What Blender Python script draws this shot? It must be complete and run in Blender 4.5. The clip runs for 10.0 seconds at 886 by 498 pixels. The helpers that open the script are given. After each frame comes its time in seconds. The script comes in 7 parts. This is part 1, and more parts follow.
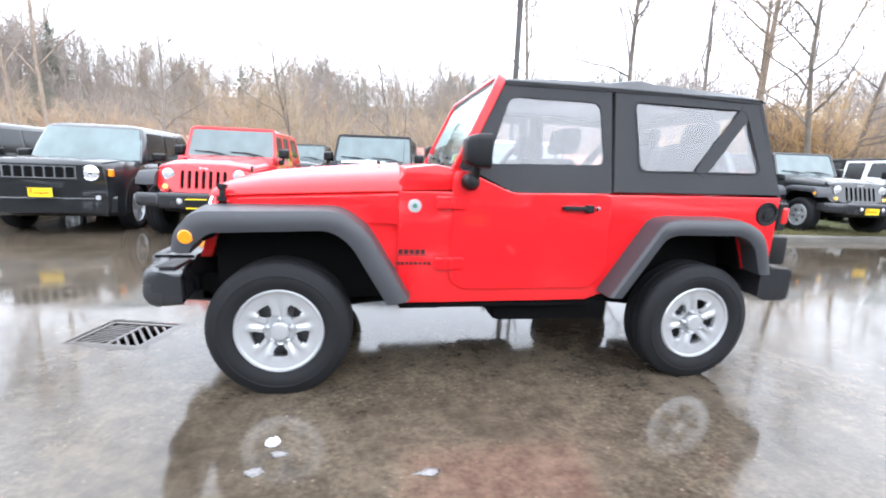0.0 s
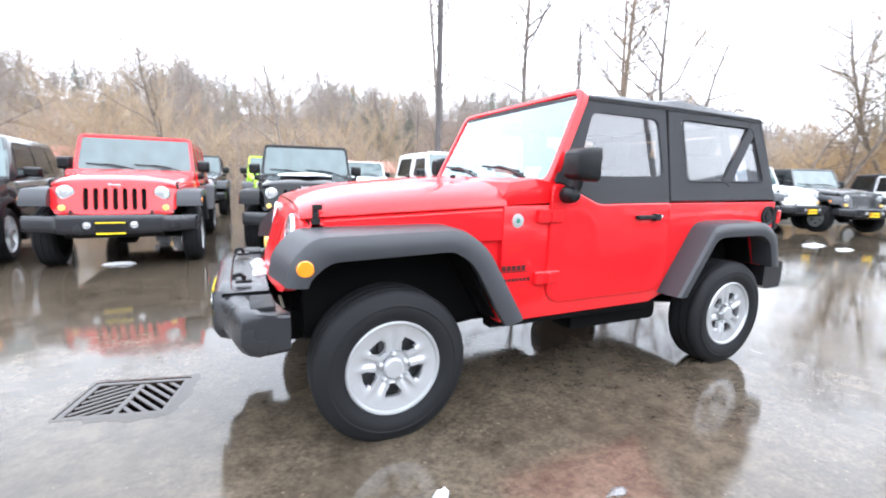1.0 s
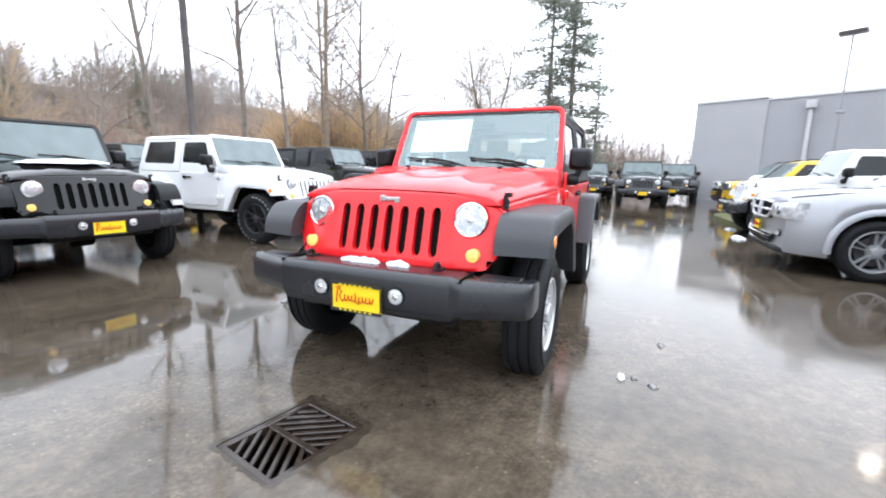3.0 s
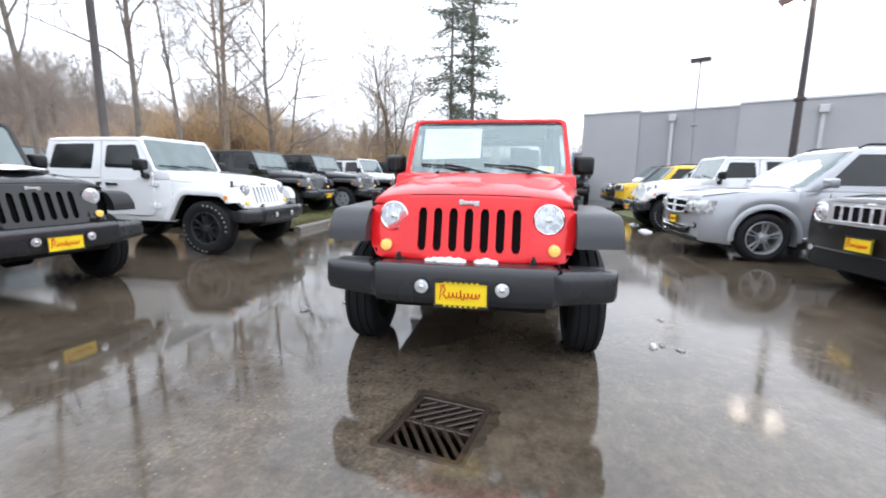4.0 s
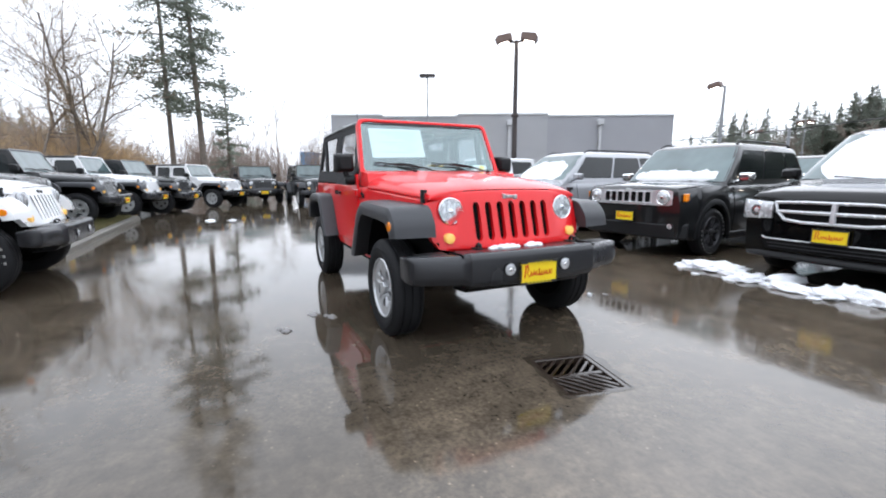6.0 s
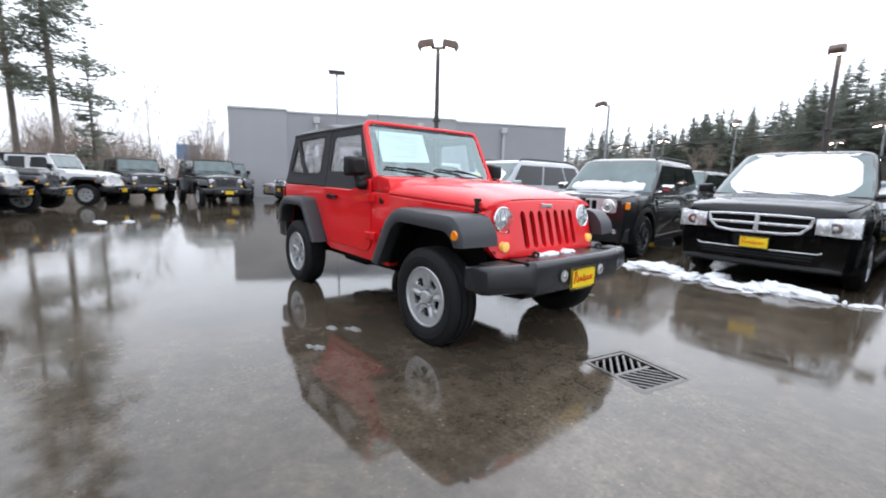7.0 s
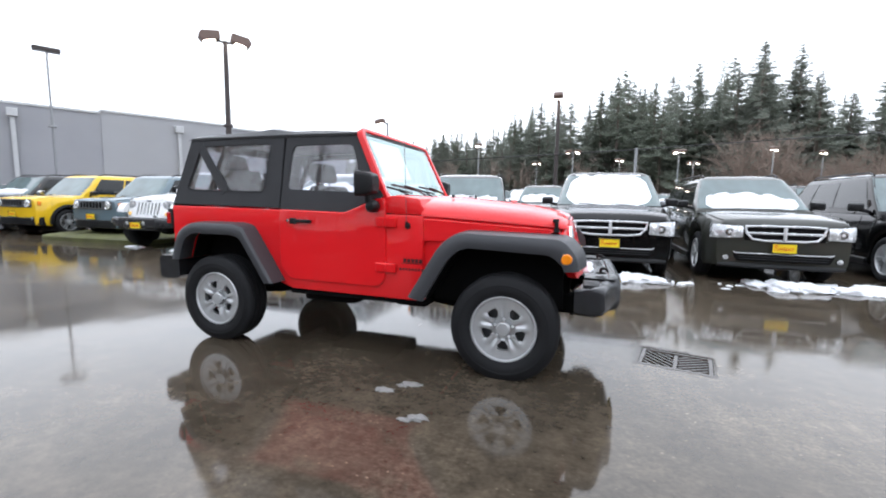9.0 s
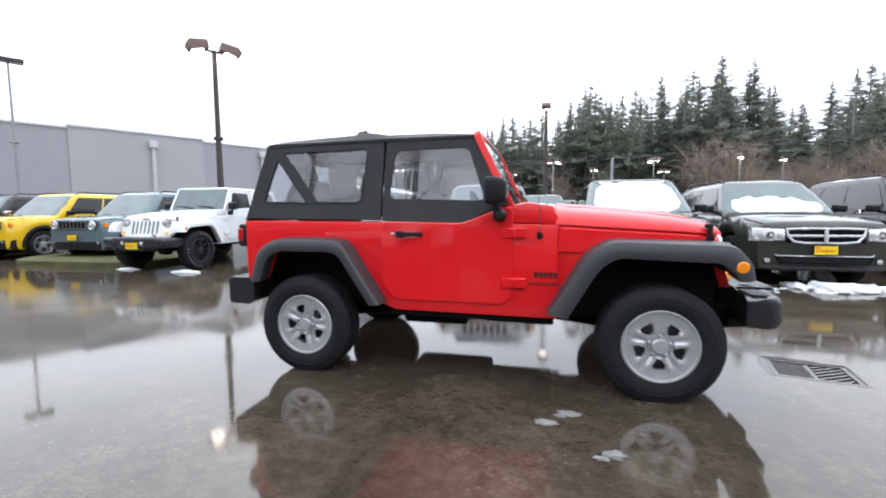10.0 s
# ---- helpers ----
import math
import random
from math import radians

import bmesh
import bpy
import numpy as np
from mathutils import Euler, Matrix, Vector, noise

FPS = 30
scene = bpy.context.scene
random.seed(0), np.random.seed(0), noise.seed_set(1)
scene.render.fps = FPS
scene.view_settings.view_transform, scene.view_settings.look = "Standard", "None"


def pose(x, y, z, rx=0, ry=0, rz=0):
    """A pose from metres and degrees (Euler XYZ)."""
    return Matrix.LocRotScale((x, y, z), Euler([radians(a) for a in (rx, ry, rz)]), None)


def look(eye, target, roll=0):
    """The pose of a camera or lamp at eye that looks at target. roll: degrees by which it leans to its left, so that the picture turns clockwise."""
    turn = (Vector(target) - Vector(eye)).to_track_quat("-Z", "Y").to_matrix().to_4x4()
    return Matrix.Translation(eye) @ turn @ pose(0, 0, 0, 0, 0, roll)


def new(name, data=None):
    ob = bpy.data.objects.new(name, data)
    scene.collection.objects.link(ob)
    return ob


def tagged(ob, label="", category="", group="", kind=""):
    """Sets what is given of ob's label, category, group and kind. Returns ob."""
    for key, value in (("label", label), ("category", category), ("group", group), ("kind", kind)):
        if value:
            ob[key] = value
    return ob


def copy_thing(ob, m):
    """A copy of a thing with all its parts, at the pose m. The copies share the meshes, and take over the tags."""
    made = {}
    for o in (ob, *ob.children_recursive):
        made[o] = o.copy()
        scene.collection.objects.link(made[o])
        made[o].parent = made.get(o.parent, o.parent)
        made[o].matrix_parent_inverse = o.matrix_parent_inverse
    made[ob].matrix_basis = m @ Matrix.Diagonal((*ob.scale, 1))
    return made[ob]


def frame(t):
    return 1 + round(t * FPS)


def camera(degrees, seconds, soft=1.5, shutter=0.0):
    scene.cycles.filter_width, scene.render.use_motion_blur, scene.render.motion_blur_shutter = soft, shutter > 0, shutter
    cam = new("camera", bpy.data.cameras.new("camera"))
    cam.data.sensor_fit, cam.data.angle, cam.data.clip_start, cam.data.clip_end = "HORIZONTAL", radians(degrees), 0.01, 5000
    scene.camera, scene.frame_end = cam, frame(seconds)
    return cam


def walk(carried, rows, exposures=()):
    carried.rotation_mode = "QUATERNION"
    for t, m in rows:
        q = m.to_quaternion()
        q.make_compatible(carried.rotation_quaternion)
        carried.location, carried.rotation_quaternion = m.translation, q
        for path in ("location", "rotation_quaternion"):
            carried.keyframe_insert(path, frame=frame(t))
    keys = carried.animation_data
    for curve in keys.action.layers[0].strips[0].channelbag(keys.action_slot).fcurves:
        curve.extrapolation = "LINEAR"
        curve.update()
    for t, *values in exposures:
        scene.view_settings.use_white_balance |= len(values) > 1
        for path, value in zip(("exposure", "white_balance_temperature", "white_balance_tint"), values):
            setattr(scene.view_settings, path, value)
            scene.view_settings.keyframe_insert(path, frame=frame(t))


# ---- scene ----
cam = camera(91.3, 10.0, soft=1.9, shutter=0.3)

PATH = [
    (0, (0.473, -3.052, 1.217), (0.79, -1.115, 0.835), 2.3),
    (0.5, (-0.054, -2.843, 1.197), (0.416, -0.936, 0.823), 0.9),
    (1, (-0.591, -2.624, 1.201), (0.238, -0.832, 0.881), 1.5),
    (1.5, (-1.121, -2.311, 1.163), (-0.04, -0.678, 0.755), 0.3),
    (2, (-1.615, -2.026, 1.175), (-0.195, -0.657, 0.844), 0.4),
    (2.2, (-1.804, -1.899, 1.178), (-0.272, -0.659, 0.839), 0.8),
    (3.3, (-2.756, -0.984, 1.18), (-0.885, -0.352, 0.859), 1.0),
    (3.5, (-2.854, -0.796, 1.173), (-0.951, -0.256, 0.879), 1.0),
    (4, (-3.089, -0.287, 1.179), (-1.144, 0.04, 0.85), 0.8),
    (4.5, (-3.244, 0.221, 1.173), (-1.268, 0.148, 0.873), 0.9),
    (5, (-3.268, 0.776, 1.158), (-1.316, 0.471, 0.85), 0.1),
    (5.5, (-3.234, 1.325, 1.162), (-1.356, 0.703, 0.869), 0.0),
    (6, (-3.032, 1.833, 1.157), (-1.26, 0.965, 0.831), -0.2),
    (6.2, (-2.936, 2.024, 1.175), (-1.185, 1.102, 0.88), 0.9),
    (7.3, (-2.172, 2.966, 1.194), (-0.781, 1.562, 0.888), 1.0),
    (7.5, (-1.992, 3.085, 1.18), (-0.668, 1.612, 0.901), 0.6),
    (8, (-1.511, 3.337, 1.187), (-0.432, 1.677, 0.9), 0.6),
    (8.5, (-0.983, 3.505, 1.204), (-0.057, 1.75, 0.953), 0.6),
    (9, (-0.464, 3.623, 1.203), (0.142, 1.732, 0.968), 1.0),
    (9.5, (0.117, 3.635, 1.195), (0.641, 1.715, 0.988), -0.9),
    (10, (0.664, 3.622, 1.168), (1.135, 1.687, 0.99), -0.3),
]
walk(cam, [(t, look(eye, target, roll)) for t, eye, target, roll in PATH],
     exposures=[(0.0, 1.37, 5880, 12), (2.2, 1.33, 5900, 12), (3.4, 0.69, 6000, 12), (4.2, 0.58, 6000, 12), (6.2, 0.32, 6000, 12), (7.4, 0.24, 6000, 12), (8.5, 0.40, 6000, 12), (10.0, 0.55, 6000, 12)])
# ---- sky and light: an even, bright overcast ----
world = bpy.data.worlds.new("overcast")
scene.world = world
world.use_nodes = True
wn, wl = world.node_tree.nodes, world.node_tree.links
wn.clear()
w_out, w_bg = wn.new("ShaderNodeOutputWorld"), wn.new("ShaderNodeBackground")
sky = wn.new("ShaderNodeTexSky")
sky.sky_type, sky.sun_disc = "NISHITA", False
sky.sun_elevation, sky.sun_rotation = radians(38), radians(150)
sky.air_density, sky.dust_density = 1.0, 6.0
grey = wn.new("ShaderNodeHueSaturation")
grey.inputs["Saturation"].default_value = 0.12
geo, sep, ramp = wn.new("ShaderNodeTexCoord"), wn.new("ShaderNodeSeparateXYZ"), wn.new("ShaderNodeMapRange")
ramp.inputs[1].default_value, ramp.inputs[2].default_value = -0.05, 1.0
ramp.inputs[3].default_value, ramp.inputs[4].default_value = 9.5, 14.5
clouds = wn.new("ShaderNodeTexNoise")
clouds.inputs["Scale"].default_value, clouds.inputs["Detail"].default_value = 1.6, 3.0
cl_map = wn.new("ShaderNodeMapRange")
cl_map.inputs[3].default_value, cl_map.inputs[4].default_value = 0.86, 1.12
mul = wn.new("ShaderNodeMath"); mul.operation = "MULTIPLY"
cloud_col = wn.new("ShaderNodeVectorMath"); cloud_col.operation = "SCALE"
cloud_col.inputs[0].default_value = (0.955, 0.98, 1.0)
mix = wn.new("ShaderNodeMix"); mix.data_type = "RGBA"; mix.inputs[0].default_value = 0.88
wl.new(geo.outputs["Generated"], sep.inputs[0]); wl.new(sep.outputs[2], ramp.inputs[0])
wl.new(geo.outputs["Generated"], clouds.inputs["Vector"]); wl.new(clouds.outputs[0], cl_map.inputs[0])
wl.new(ramp.outputs[0], mul.inputs[0]); wl.new(cl_map.outputs[0], mul.inputs[1])
wl.new(mul.outputs[0], cloud_col.inputs["Scale"])
wl.new(sky.outputs[0], grey.inputs["Color"])
wl.new(grey.outputs[0], mix.inputs[6]); wl.new(cloud_col.outputs[0], mix.inputs[7])
wl.new(mix.outputs[2], w_bg.inputs[0]); w_bg.inputs[1].default_value = 0.135
wl.new(w_bg.outputs[0], w_out.inputs[0])

sun_data = bpy.data.lights.new("sun", "SUN")
sun_data.energy, sun_data.angle, sun_data.color = 0.5, radians(150), (1.0, 0.98, 0.95)
sun = new("sun", sun_data)
sun.matrix_world = look((8, -14, 18), (0, 0, 0))

# ---- materials ----


def mat(name, color, rough=0.5, metal=0.0, vary=0.12, scale=6.0, fine=60.0, bump=0.0, coat=0.0, spec=0.5, rvar=0.1,
        trans=0.0, ior=1.45, emit=None, power=0.0, random_tint=0.0, alpha=1.0, coords="Object"):
    m = bpy.data.materials.new(name)
    m.use_nodes = True
    n, l = m.node_tree.nodes, m.node_tree.links
    b = n["Principled BSDF"]
    tc, n1, n2 = n.new("ShaderNodeTexCoord"), n.new("ShaderNodeTexNoise"), n.new("ShaderNodeTexNoise")
    for nn, s, d in ((n1, scale, 4.0), (n2, fine, 3.0)):
        nn.inputs["Scale"].default_value, nn.inputs["Detail"].default_value = s, d
        l.new(tc.outputs[coords], nn.inputs["Vector"])
    mixer = n.new("ShaderNodeMath"); mixer.operation = "MULTIPLY_ADD"
    l.new(n2.outputs[0], mixer.inputs[0]); mixer.inputs[1].default_value = 0.4
    l.new(n1.outputs[0], mixer.inputs[2])
    rng = n.new("ShaderNodeMapRange")
    rng.inputs[1].default_value, rng.inputs[2].default_value = 0.35, 1.05
    rng.inputs[3].default_value, rng.inputs[4].default_value = 1 - vary, 1 + vary
    l.new(mixer.outputs[0], rng.inputs[0])
    tint = rng.outputs[0]
    if random_tint:
        info, r2, mm = n.new("ShaderNodeObjectInfo"), n.new("ShaderNodeMapRange"), n.new("ShaderNodeMath")
        r2.inputs[3].default_value, r2.inputs[4].default_value = 1 - random_tint, 1 + random_tint
        mm.operation = "MULTIPLY"
        l.new(info.outputs["Random"], r2.inputs[0]); l.new(r2.outputs[0], mm.inputs[0]); l.new(tint, mm.inputs[1])
        tint = mm.outputs[0]
    sc = n.new("ShaderNodeVectorMath"); sc.operation = "SCALE"
    sc.inputs[0].default_value = color
    l.new(tint, sc.inputs["Scale"]); l.new(sc.outputs[0], b.inputs["Base Color"])
    rr = n.new("ShaderNodeMapRange")
    rr.inputs[3].default_value, rr.inputs[4].default_value = max(0.0, rough - rvar), min(1.0, rough + rvar)
    l.new(n1.outputs[0], rr.inputs[0]); l.new(rr.outputs[0], b.inputs["Roughness"])
    b.inputs["Metallic"].default_value, b.inputs["Coat Weight"].default_value = metal, coat
    b.inputs["Coat Roughness"].default_value = 0.03
    b.inputs["Specular IOR Level"].default_value, b.inputs["IOR"].default_value = spec, ior
    b.inputs["Transmission Weight"].default_value, b.inputs["Alpha"].default_value = trans, alpha
    if bump:
        bp = n.new("ShaderNodeBump")
        bp.inputs["Strength"].default_value, bp.inputs["Distance"].default_value = 1.0, bump
        l.new(n2.outputs[0], bp.inputs["Height"]); l.new(bp.outputs[0], b.inputs["Normal"])
    if emit:
        b.inputs["Emission Color"].default_value, b.inputs["Emission Strength"].default_value = (*emit, 1), power
    return m


def paint(name, color, flake=0.0, coat=1.0):
    return mat(name, color, rough=0.45, metal=flake, vary=0.05, scale=1.5, fine=400, coat=coat, rvar=0.05, spec=0.12 if coat < 0.5 else 0.2)


def clear_glass(name, tint, haze, mixing, base, gloss=(1.0, 1.0, 1.0)):
    """A thin pane: sees through, with a surface gloss."""
    m = bpy.data.materials.new(name)
    m.use_nodes = True
    n, l = m.node_tree.nodes, m.node_tree.links
    n.clear()
    out, mx, mx2 = n.new("ShaderNodeOutputMaterial"), n.new("ShaderNodeMixShader"), n.new("ShaderNodeMixShader")
    tr, gl, df = n.new("ShaderNodeBsdfTransparent"), n.new("ShaderNodeBsdfGlossy"), n.new("ShaderNodeBsdfDiffuse")
    fr, tc, ns, mr = n.new("ShaderNodeLayerWeight"), n.new("ShaderNodeTexCoord"), n.new("ShaderNodeTexNoise"), n.new("ShaderNodeMapRange")
    tr.inputs[0].default_value = (*tint, 1)
    gl.inputs["Roughness"].default_value = 0.02
    gl.inputs["Color"].default_value = (*gloss, 1)
    df.inputs[0].default_value = (0.75, 0.77, 0.8, 1)
    fr.inputs[0].default_value = 0.5
    pw = n.new("ShaderNodeMath"); pw.operation = "POWER"; pw.inputs[1].default_value = 2.6
    l.new(fr.outputs["Facing"], pw.inputs[0])
    ns.inputs["Scale"].default_value = 2.0
    mr.inputs[3].default_value, mr.inputs[4].default_value = haze * 0.8, haze * 1.2
    l.new(tc.outputs["Object"], ns.inputs["Vector"]); l.new(ns.outputs[0], mr.inputs[0])
    l.new(mr.outputs[0], mx.inputs[0]); l.new(tr.outputs[0], mx.inputs[1]); l.new(df.outputs[0], mx.inputs[2])
    gain = n.new("ShaderNodeMath"); gain.operation = "MULTIPLY_ADD"; gain.inputs[1].default_value = mixing; gain.inputs[2].default_value = base
    l.new(pw.outputs[0], gain.inputs[0])
    l.new(gain.outputs[0], mx2.inputs[0]); l.new(mx.outputs[0], mx2.inputs[1]); l.new(gl.outputs[0], mx2.inputs[2])
    l.new(mx2.outputs[0], out.inputs[0])
    return m


def wet_asphalt():
    m = bpy.data.materials.new("wet_asphalt")
    m.use_nodes = True
    n, l = m.node_tree.nodes, m.node_tree.links
    b = n["Principled BSDF"]
    tc = n.new("ShaderNodeTexCoord")

    def noi(scale, detail, rough=0.55):
        x = n.new("ShaderNodeTexNoise")
        x.inputs["Scale"].default_value, x.inputs["Detail"].default_value, x.inputs["Roughness"].default_value = scale, detail, rough
        l.new(tc.outputs["Object"], x.inputs["Vector"])
        return x.outputs[0]

    def rng(v, a, c, d, e):
        r = n.new("ShaderNodeMapRange")
        for i, q in enumerate((a, c, d, e)):
            r.inputs[i + 1].default_value = q
        l.new(v, r.inputs[0])
        return r.outputs[0]

    def math2(op, p, q):
        x = n.new("ShaderNodeMath"); x.operation = op
        for i, v in enumerate((p, q)):
            if isinstance(v, (int, float)):
                x.inputs[i].default_value = v
            else:
                l.new(v, x.inputs[i])
        return x.outputs[0]

    big, mid, fine, grit = noi(0.22, 4), noi(1.7, 5), noi(38, 4, 0.7), noi(160, 2)
    vor = n.new("ShaderNodeTexVoronoi"); vor.inputs["Scale"].default_value = 44.0
    l.new(tc.outputs["Object"], vor.inputs["Vector"])
    vsep = n.new("ShaderNodeSeparateColor"); l.new(vor.outputs["Color"], vsep.inputs[0])
    # light stones in the binder
    stone = math2("MULTIPLY", math2("GREATER_THAN", vsep.outputs[0], 0.925), rng(vor.outputs["Distance"], 0.12, 0.34, 1, 0))
    # the grit lies bare in patches and under silt elsewhere
    patch = rng(noi(0.7, 4, 0.6), 0.42, 0.62, 0.18, 1.0)
    grain = math2("ADD", 1.0, math2("MULTIPLY", patch, math2("SUBTRACT", rng(fine, 0.3, 0.7, 0.5, 1.55), 1.0)))
    tone = math2("MULTIPLY", rng(mid, 0.3, 0.7, 0.72, 1.32), grain)
    tone = math2("MULTIPLY", tone, rng(big, 0.35, 0.65, 0.75, 1.25))
    tone = math2("MULTIPLY", tone, rng(noi(9, 6, 0.7), 0.32, 0.68, 0.62, 1.38))
    tone = math2("ADD", tone, math2("MULTIPLY", math2("MULTIPLY", stone, patch), math2("MULTIPLY", vsep.outputs[1], 3.2)))
    col = n.new("ShaderNodeVectorMath"); col.operation = "SCALE"
    col.inputs[0].default_value = (0.071, 0.057, 0.041)
    l.new(tone, col.inputs["Scale"]); l.new(col.outputs[0], b.inputs["Base Color"])
    # standing water lies in the hollows, thin film elsewhere
    dry = rng(math2("ADD", math2("MULTIPLY", big, 0.6), math2("MULTIPLY", mid, 0.4)), 0.44, 0.66, 0, 1)
    l.new(rng(dry, 0, 1, 0.055, 0.145), b.inputs["Roughness"])
    b.inputs["IOR"].default_value = 1.52
    b.inputs["Specular IOR Level"].default_value = 0.5
    bp = n.new("ShaderNodeBump")
    bp.inputs["Strength"].default_value = 1.0
    bp.inputs["Distance"].default_value = 0.00055
    l.new(math2("MULTIPLY", dry, math2("ADD", math2("MULTIPLY", fine, 0.5), math2("MULTIPLY", noi(12, 2), 1.2))), bp.inputs["Height"])
    l.new(bp.outputs[0], b.inputs["Normal"])
    return m


M = {}
M["asphalt"] = wet_asphalt()
M["red"] = paint("red_paint", (0.72, 0.009, 0.013), coat=0.7)
M["red2"] = paint("red_paint_dull", (0.70, 0.020, 0.024))
M["white"] = paint("white_paint", (0.80, 0.81, 0.82))
M["black"] = mat("black_paint", (0.0030, 0.0032, 0.0035), rough=0.3, vary=0.05, scale=1.5, fine=400, coat=0.75, rvar=0.05, spec=0.02)
M["charcoal"] = paint("charcoal_paint", (0.013, 0.0145, 0.016), 0.1)
M["graphite"] = paint("graphite_paint", (0.0085, 0.0092, 0.0100), 0.15)
M["olive"] = paint("olive_grey_paint", (0.036, 0.038, 0.032), 0.2)
M["silver"] = paint("silver_paint", (0.36, 0.37, 0.39), 0.5)
M["midgrey"] = paint("grey_paint", (0.10, 0.105, 0.11), 0.4)
M["yellow"] = paint("yellow_paint", (0.78, 0.50, 0.01))
M["teal"] = paint("blue_grey_paint", (0.12, 0.17, 0.20), 0.2)
M["lime"] = paint("lime_paint", (0.45, 0.75, 0.03))
M["blush"] = paint("rose_grey_paint", (0.42, 0.36, 0.36), 0.4)
M["plastic"] = mat("black_plastic", (0.010, 0.0105, 0.0115), 0.45, spec=0.3, vary=0.15, scale=3, fine=350, bump=0.0004)
M["flare"] = mat("grey_moulded_plastic", (0.042, 0.044, 0.049), 0.45, vary=0.12, scale=2.5, fine=500, bump=0.0005)
M["bumper"] = mat("grained_bumper_plastic", (0.022, 0.023, 0.026), 0.25, spec=0.6, vary=0.2, scale=2.5, fine=500, bump=0.0005)
M["satin"] = mat("satin_silver", (0.64, 0.65, 0.67), 0.25, metal=0.4)
M["rubber"] = mat("tyre_rubber", (0.0135, 0.014, 0.0155), 0.65, spec=0.25, vary=0.2, scale=8, fine=120, bump=0.0006)
M["letter"] = mat("pale_tyre_print", (0.32, 0.32, 0.31), 0.7)
M["alloy"] = mat("silver_alloy", (0.50, 0.51, 0.52), 0.32, metal=0.5, vary=0.05, scale=5, fine=200)
M["darkalloy"] = mat("dark_alloy", (0.07, 0.07, 0.075), 0.35, metal=0.6)
M["chrome"] = mat("chrome", (0.85, 0.86, 0.87), 0.08, metal=1.0, rvar=0.04)
M["steel"] = mat("brake_steel", (0.10, 0.10, 0.105), 0.5, metal=0.7, vary=0.3)
# black underbody, set near zero to deepen shade under cars and in gaps
M["under"] = mat("underbody_shade_black", (0.004, 0.004, 0.0043), 0.8, vary=0.3, scale=5, spec=0.12)
M["canvas"] = mat("black_canvas", (0.040, 0.041, 0.044), 0.78, vary=0.18, scale=3.5, fine=500, bump=0.0012, spec=0.3)
M["wet_canvas"] = mat("wet_black_canvas", (0.040, 0.041, 0.044), 0.36, vary=0.2, scale=3.5, fine=300, bump=0.0010, spec=0.5, rvar=0.14)
M["seat"] = mat("seat_cloth", (0.015, 0.0155, 0.018), 0.85, vary=0.2, scale=8, fine=300, bump=0.001)
M["glass"] = clear_glass("window_glass", (0.78, 0.92, 0.92), 0.02, 0.62, 0.19, gloss=(0.80, 0.97, 0.97))
M["vinyl"] = clear_glass("clear_vinyl", (0.88, 0.89, 0.94), 0.06, 0.5, 0.10)
M["tinted"] = mat("tinted_glass", (0.012, 0.015, 0.016), 0.05, vary=0.4, scale=1.4, fine=6, spec=0.5, rvar=0.03, ior=1.45)
M["screen"] = mat("dark_windscreen", (0.085, 0.125, 0.128), 0.05, vary=0.35, scale=1.3, fine=5, spec=0.5, rvar=0.03, ior=1.75)
M["lens"] = mat("lamp_lens", (0.78, 0.80, 0.81), 0.16, metal=0.6, vary=0.4, scale=45, fine=160, coat=1.0)
M["lamp_dark"] = mat("lamp_reflector", (0.30, 0.31, 0.32), 0.15, metal=0.8, vary=0.5, scale=40, fine=160, coat=1.0)
M["bowl"] = mat("lamp_bowl", (0.70, 0.71, 0.72), 0.28, metal=0.6, vary=0.4, scale=26, fine=120)
M["lamp_glass"] = clear_glass("lamp_glass", (0.92, 0.93, 0.94), 0.02, 0.7, 0.06)
M["amber"] = mat("amber_lens", (0.95, 0.28, 0.01), 0.2, vary=0.1, scale=40, coat=1.0)
M["pale_amber"] = mat("pale_amber_lens", (0.85, 0.52, 0.14), 0.2, vary=0.25, scale=60, coat=0.6, emit=(1.0, 0.58, 0.12), power=0.28)
M["redlens"] = mat("red_lens", (0.5, 0.01, 0.01), 0.2, coat=1.0)
M["plate"] = mat("yellow_card_plate", (0.90, 0.66, 0.01), 0.5, vary=0.06)
M["ink"] = mat("dark_ink", (0.02, 0.02, 0.02), 0.6)
M["redink"] = mat("red_ink", (0.62, 0.012, 0.01), 0.6)
M["paper"] = mat("white_paper", (0.82, 0.83, 0.85), 0.7, vary=0.03)
M["decal"] = mat("dark_decal", (0.045, 0.004, 0.004), 0.5)
M["badge"] = mat("silver_badge", (0.6, 0.62, 0.62), 0.3, metal=0.6)
M["snow"] = mat("wet_snow", (0.86, 0.88, 0.91), 0.6, vary=0.07, scale=9, fine=70, bump=0.01)
M["slush"] = mat("dirty_slush", (0.27, 0.265, 0.26), 0.5, vary=0.35, scale=14, fine=80, bump=0.008)
M["iron"] = mat("rusty_cast_iron", (0.030, 0.022, 0.017), 0.10, metal=0.0, ior=1.52, vary=0.4, scale=14, fine=140, bump=0.0002)
M["mud"] = mat("dark_wet_silt", (0.040, 0.032, 0.023), 0.09, spec=0.5, vary=0.45, scale=16, fine=120, bump=0.0002)
M["pit"] = mat("dark_wet_concrete", (0.006, 0.0055, 0.005), 0.7, spec=0.1, vary=0.4)
M["wall"] = mat("grey_block_paint", (0.34, 0.345, 0.365), 0.8, vary=0.07, scale=0.6, fine=30, bump=0.002)
M["wall2"] = mat("grey_block_paint_pale", (0.385, 0.39, 0.405), 0.8, vary=0.07, scale=0.6, fine=30, bump=0.002)
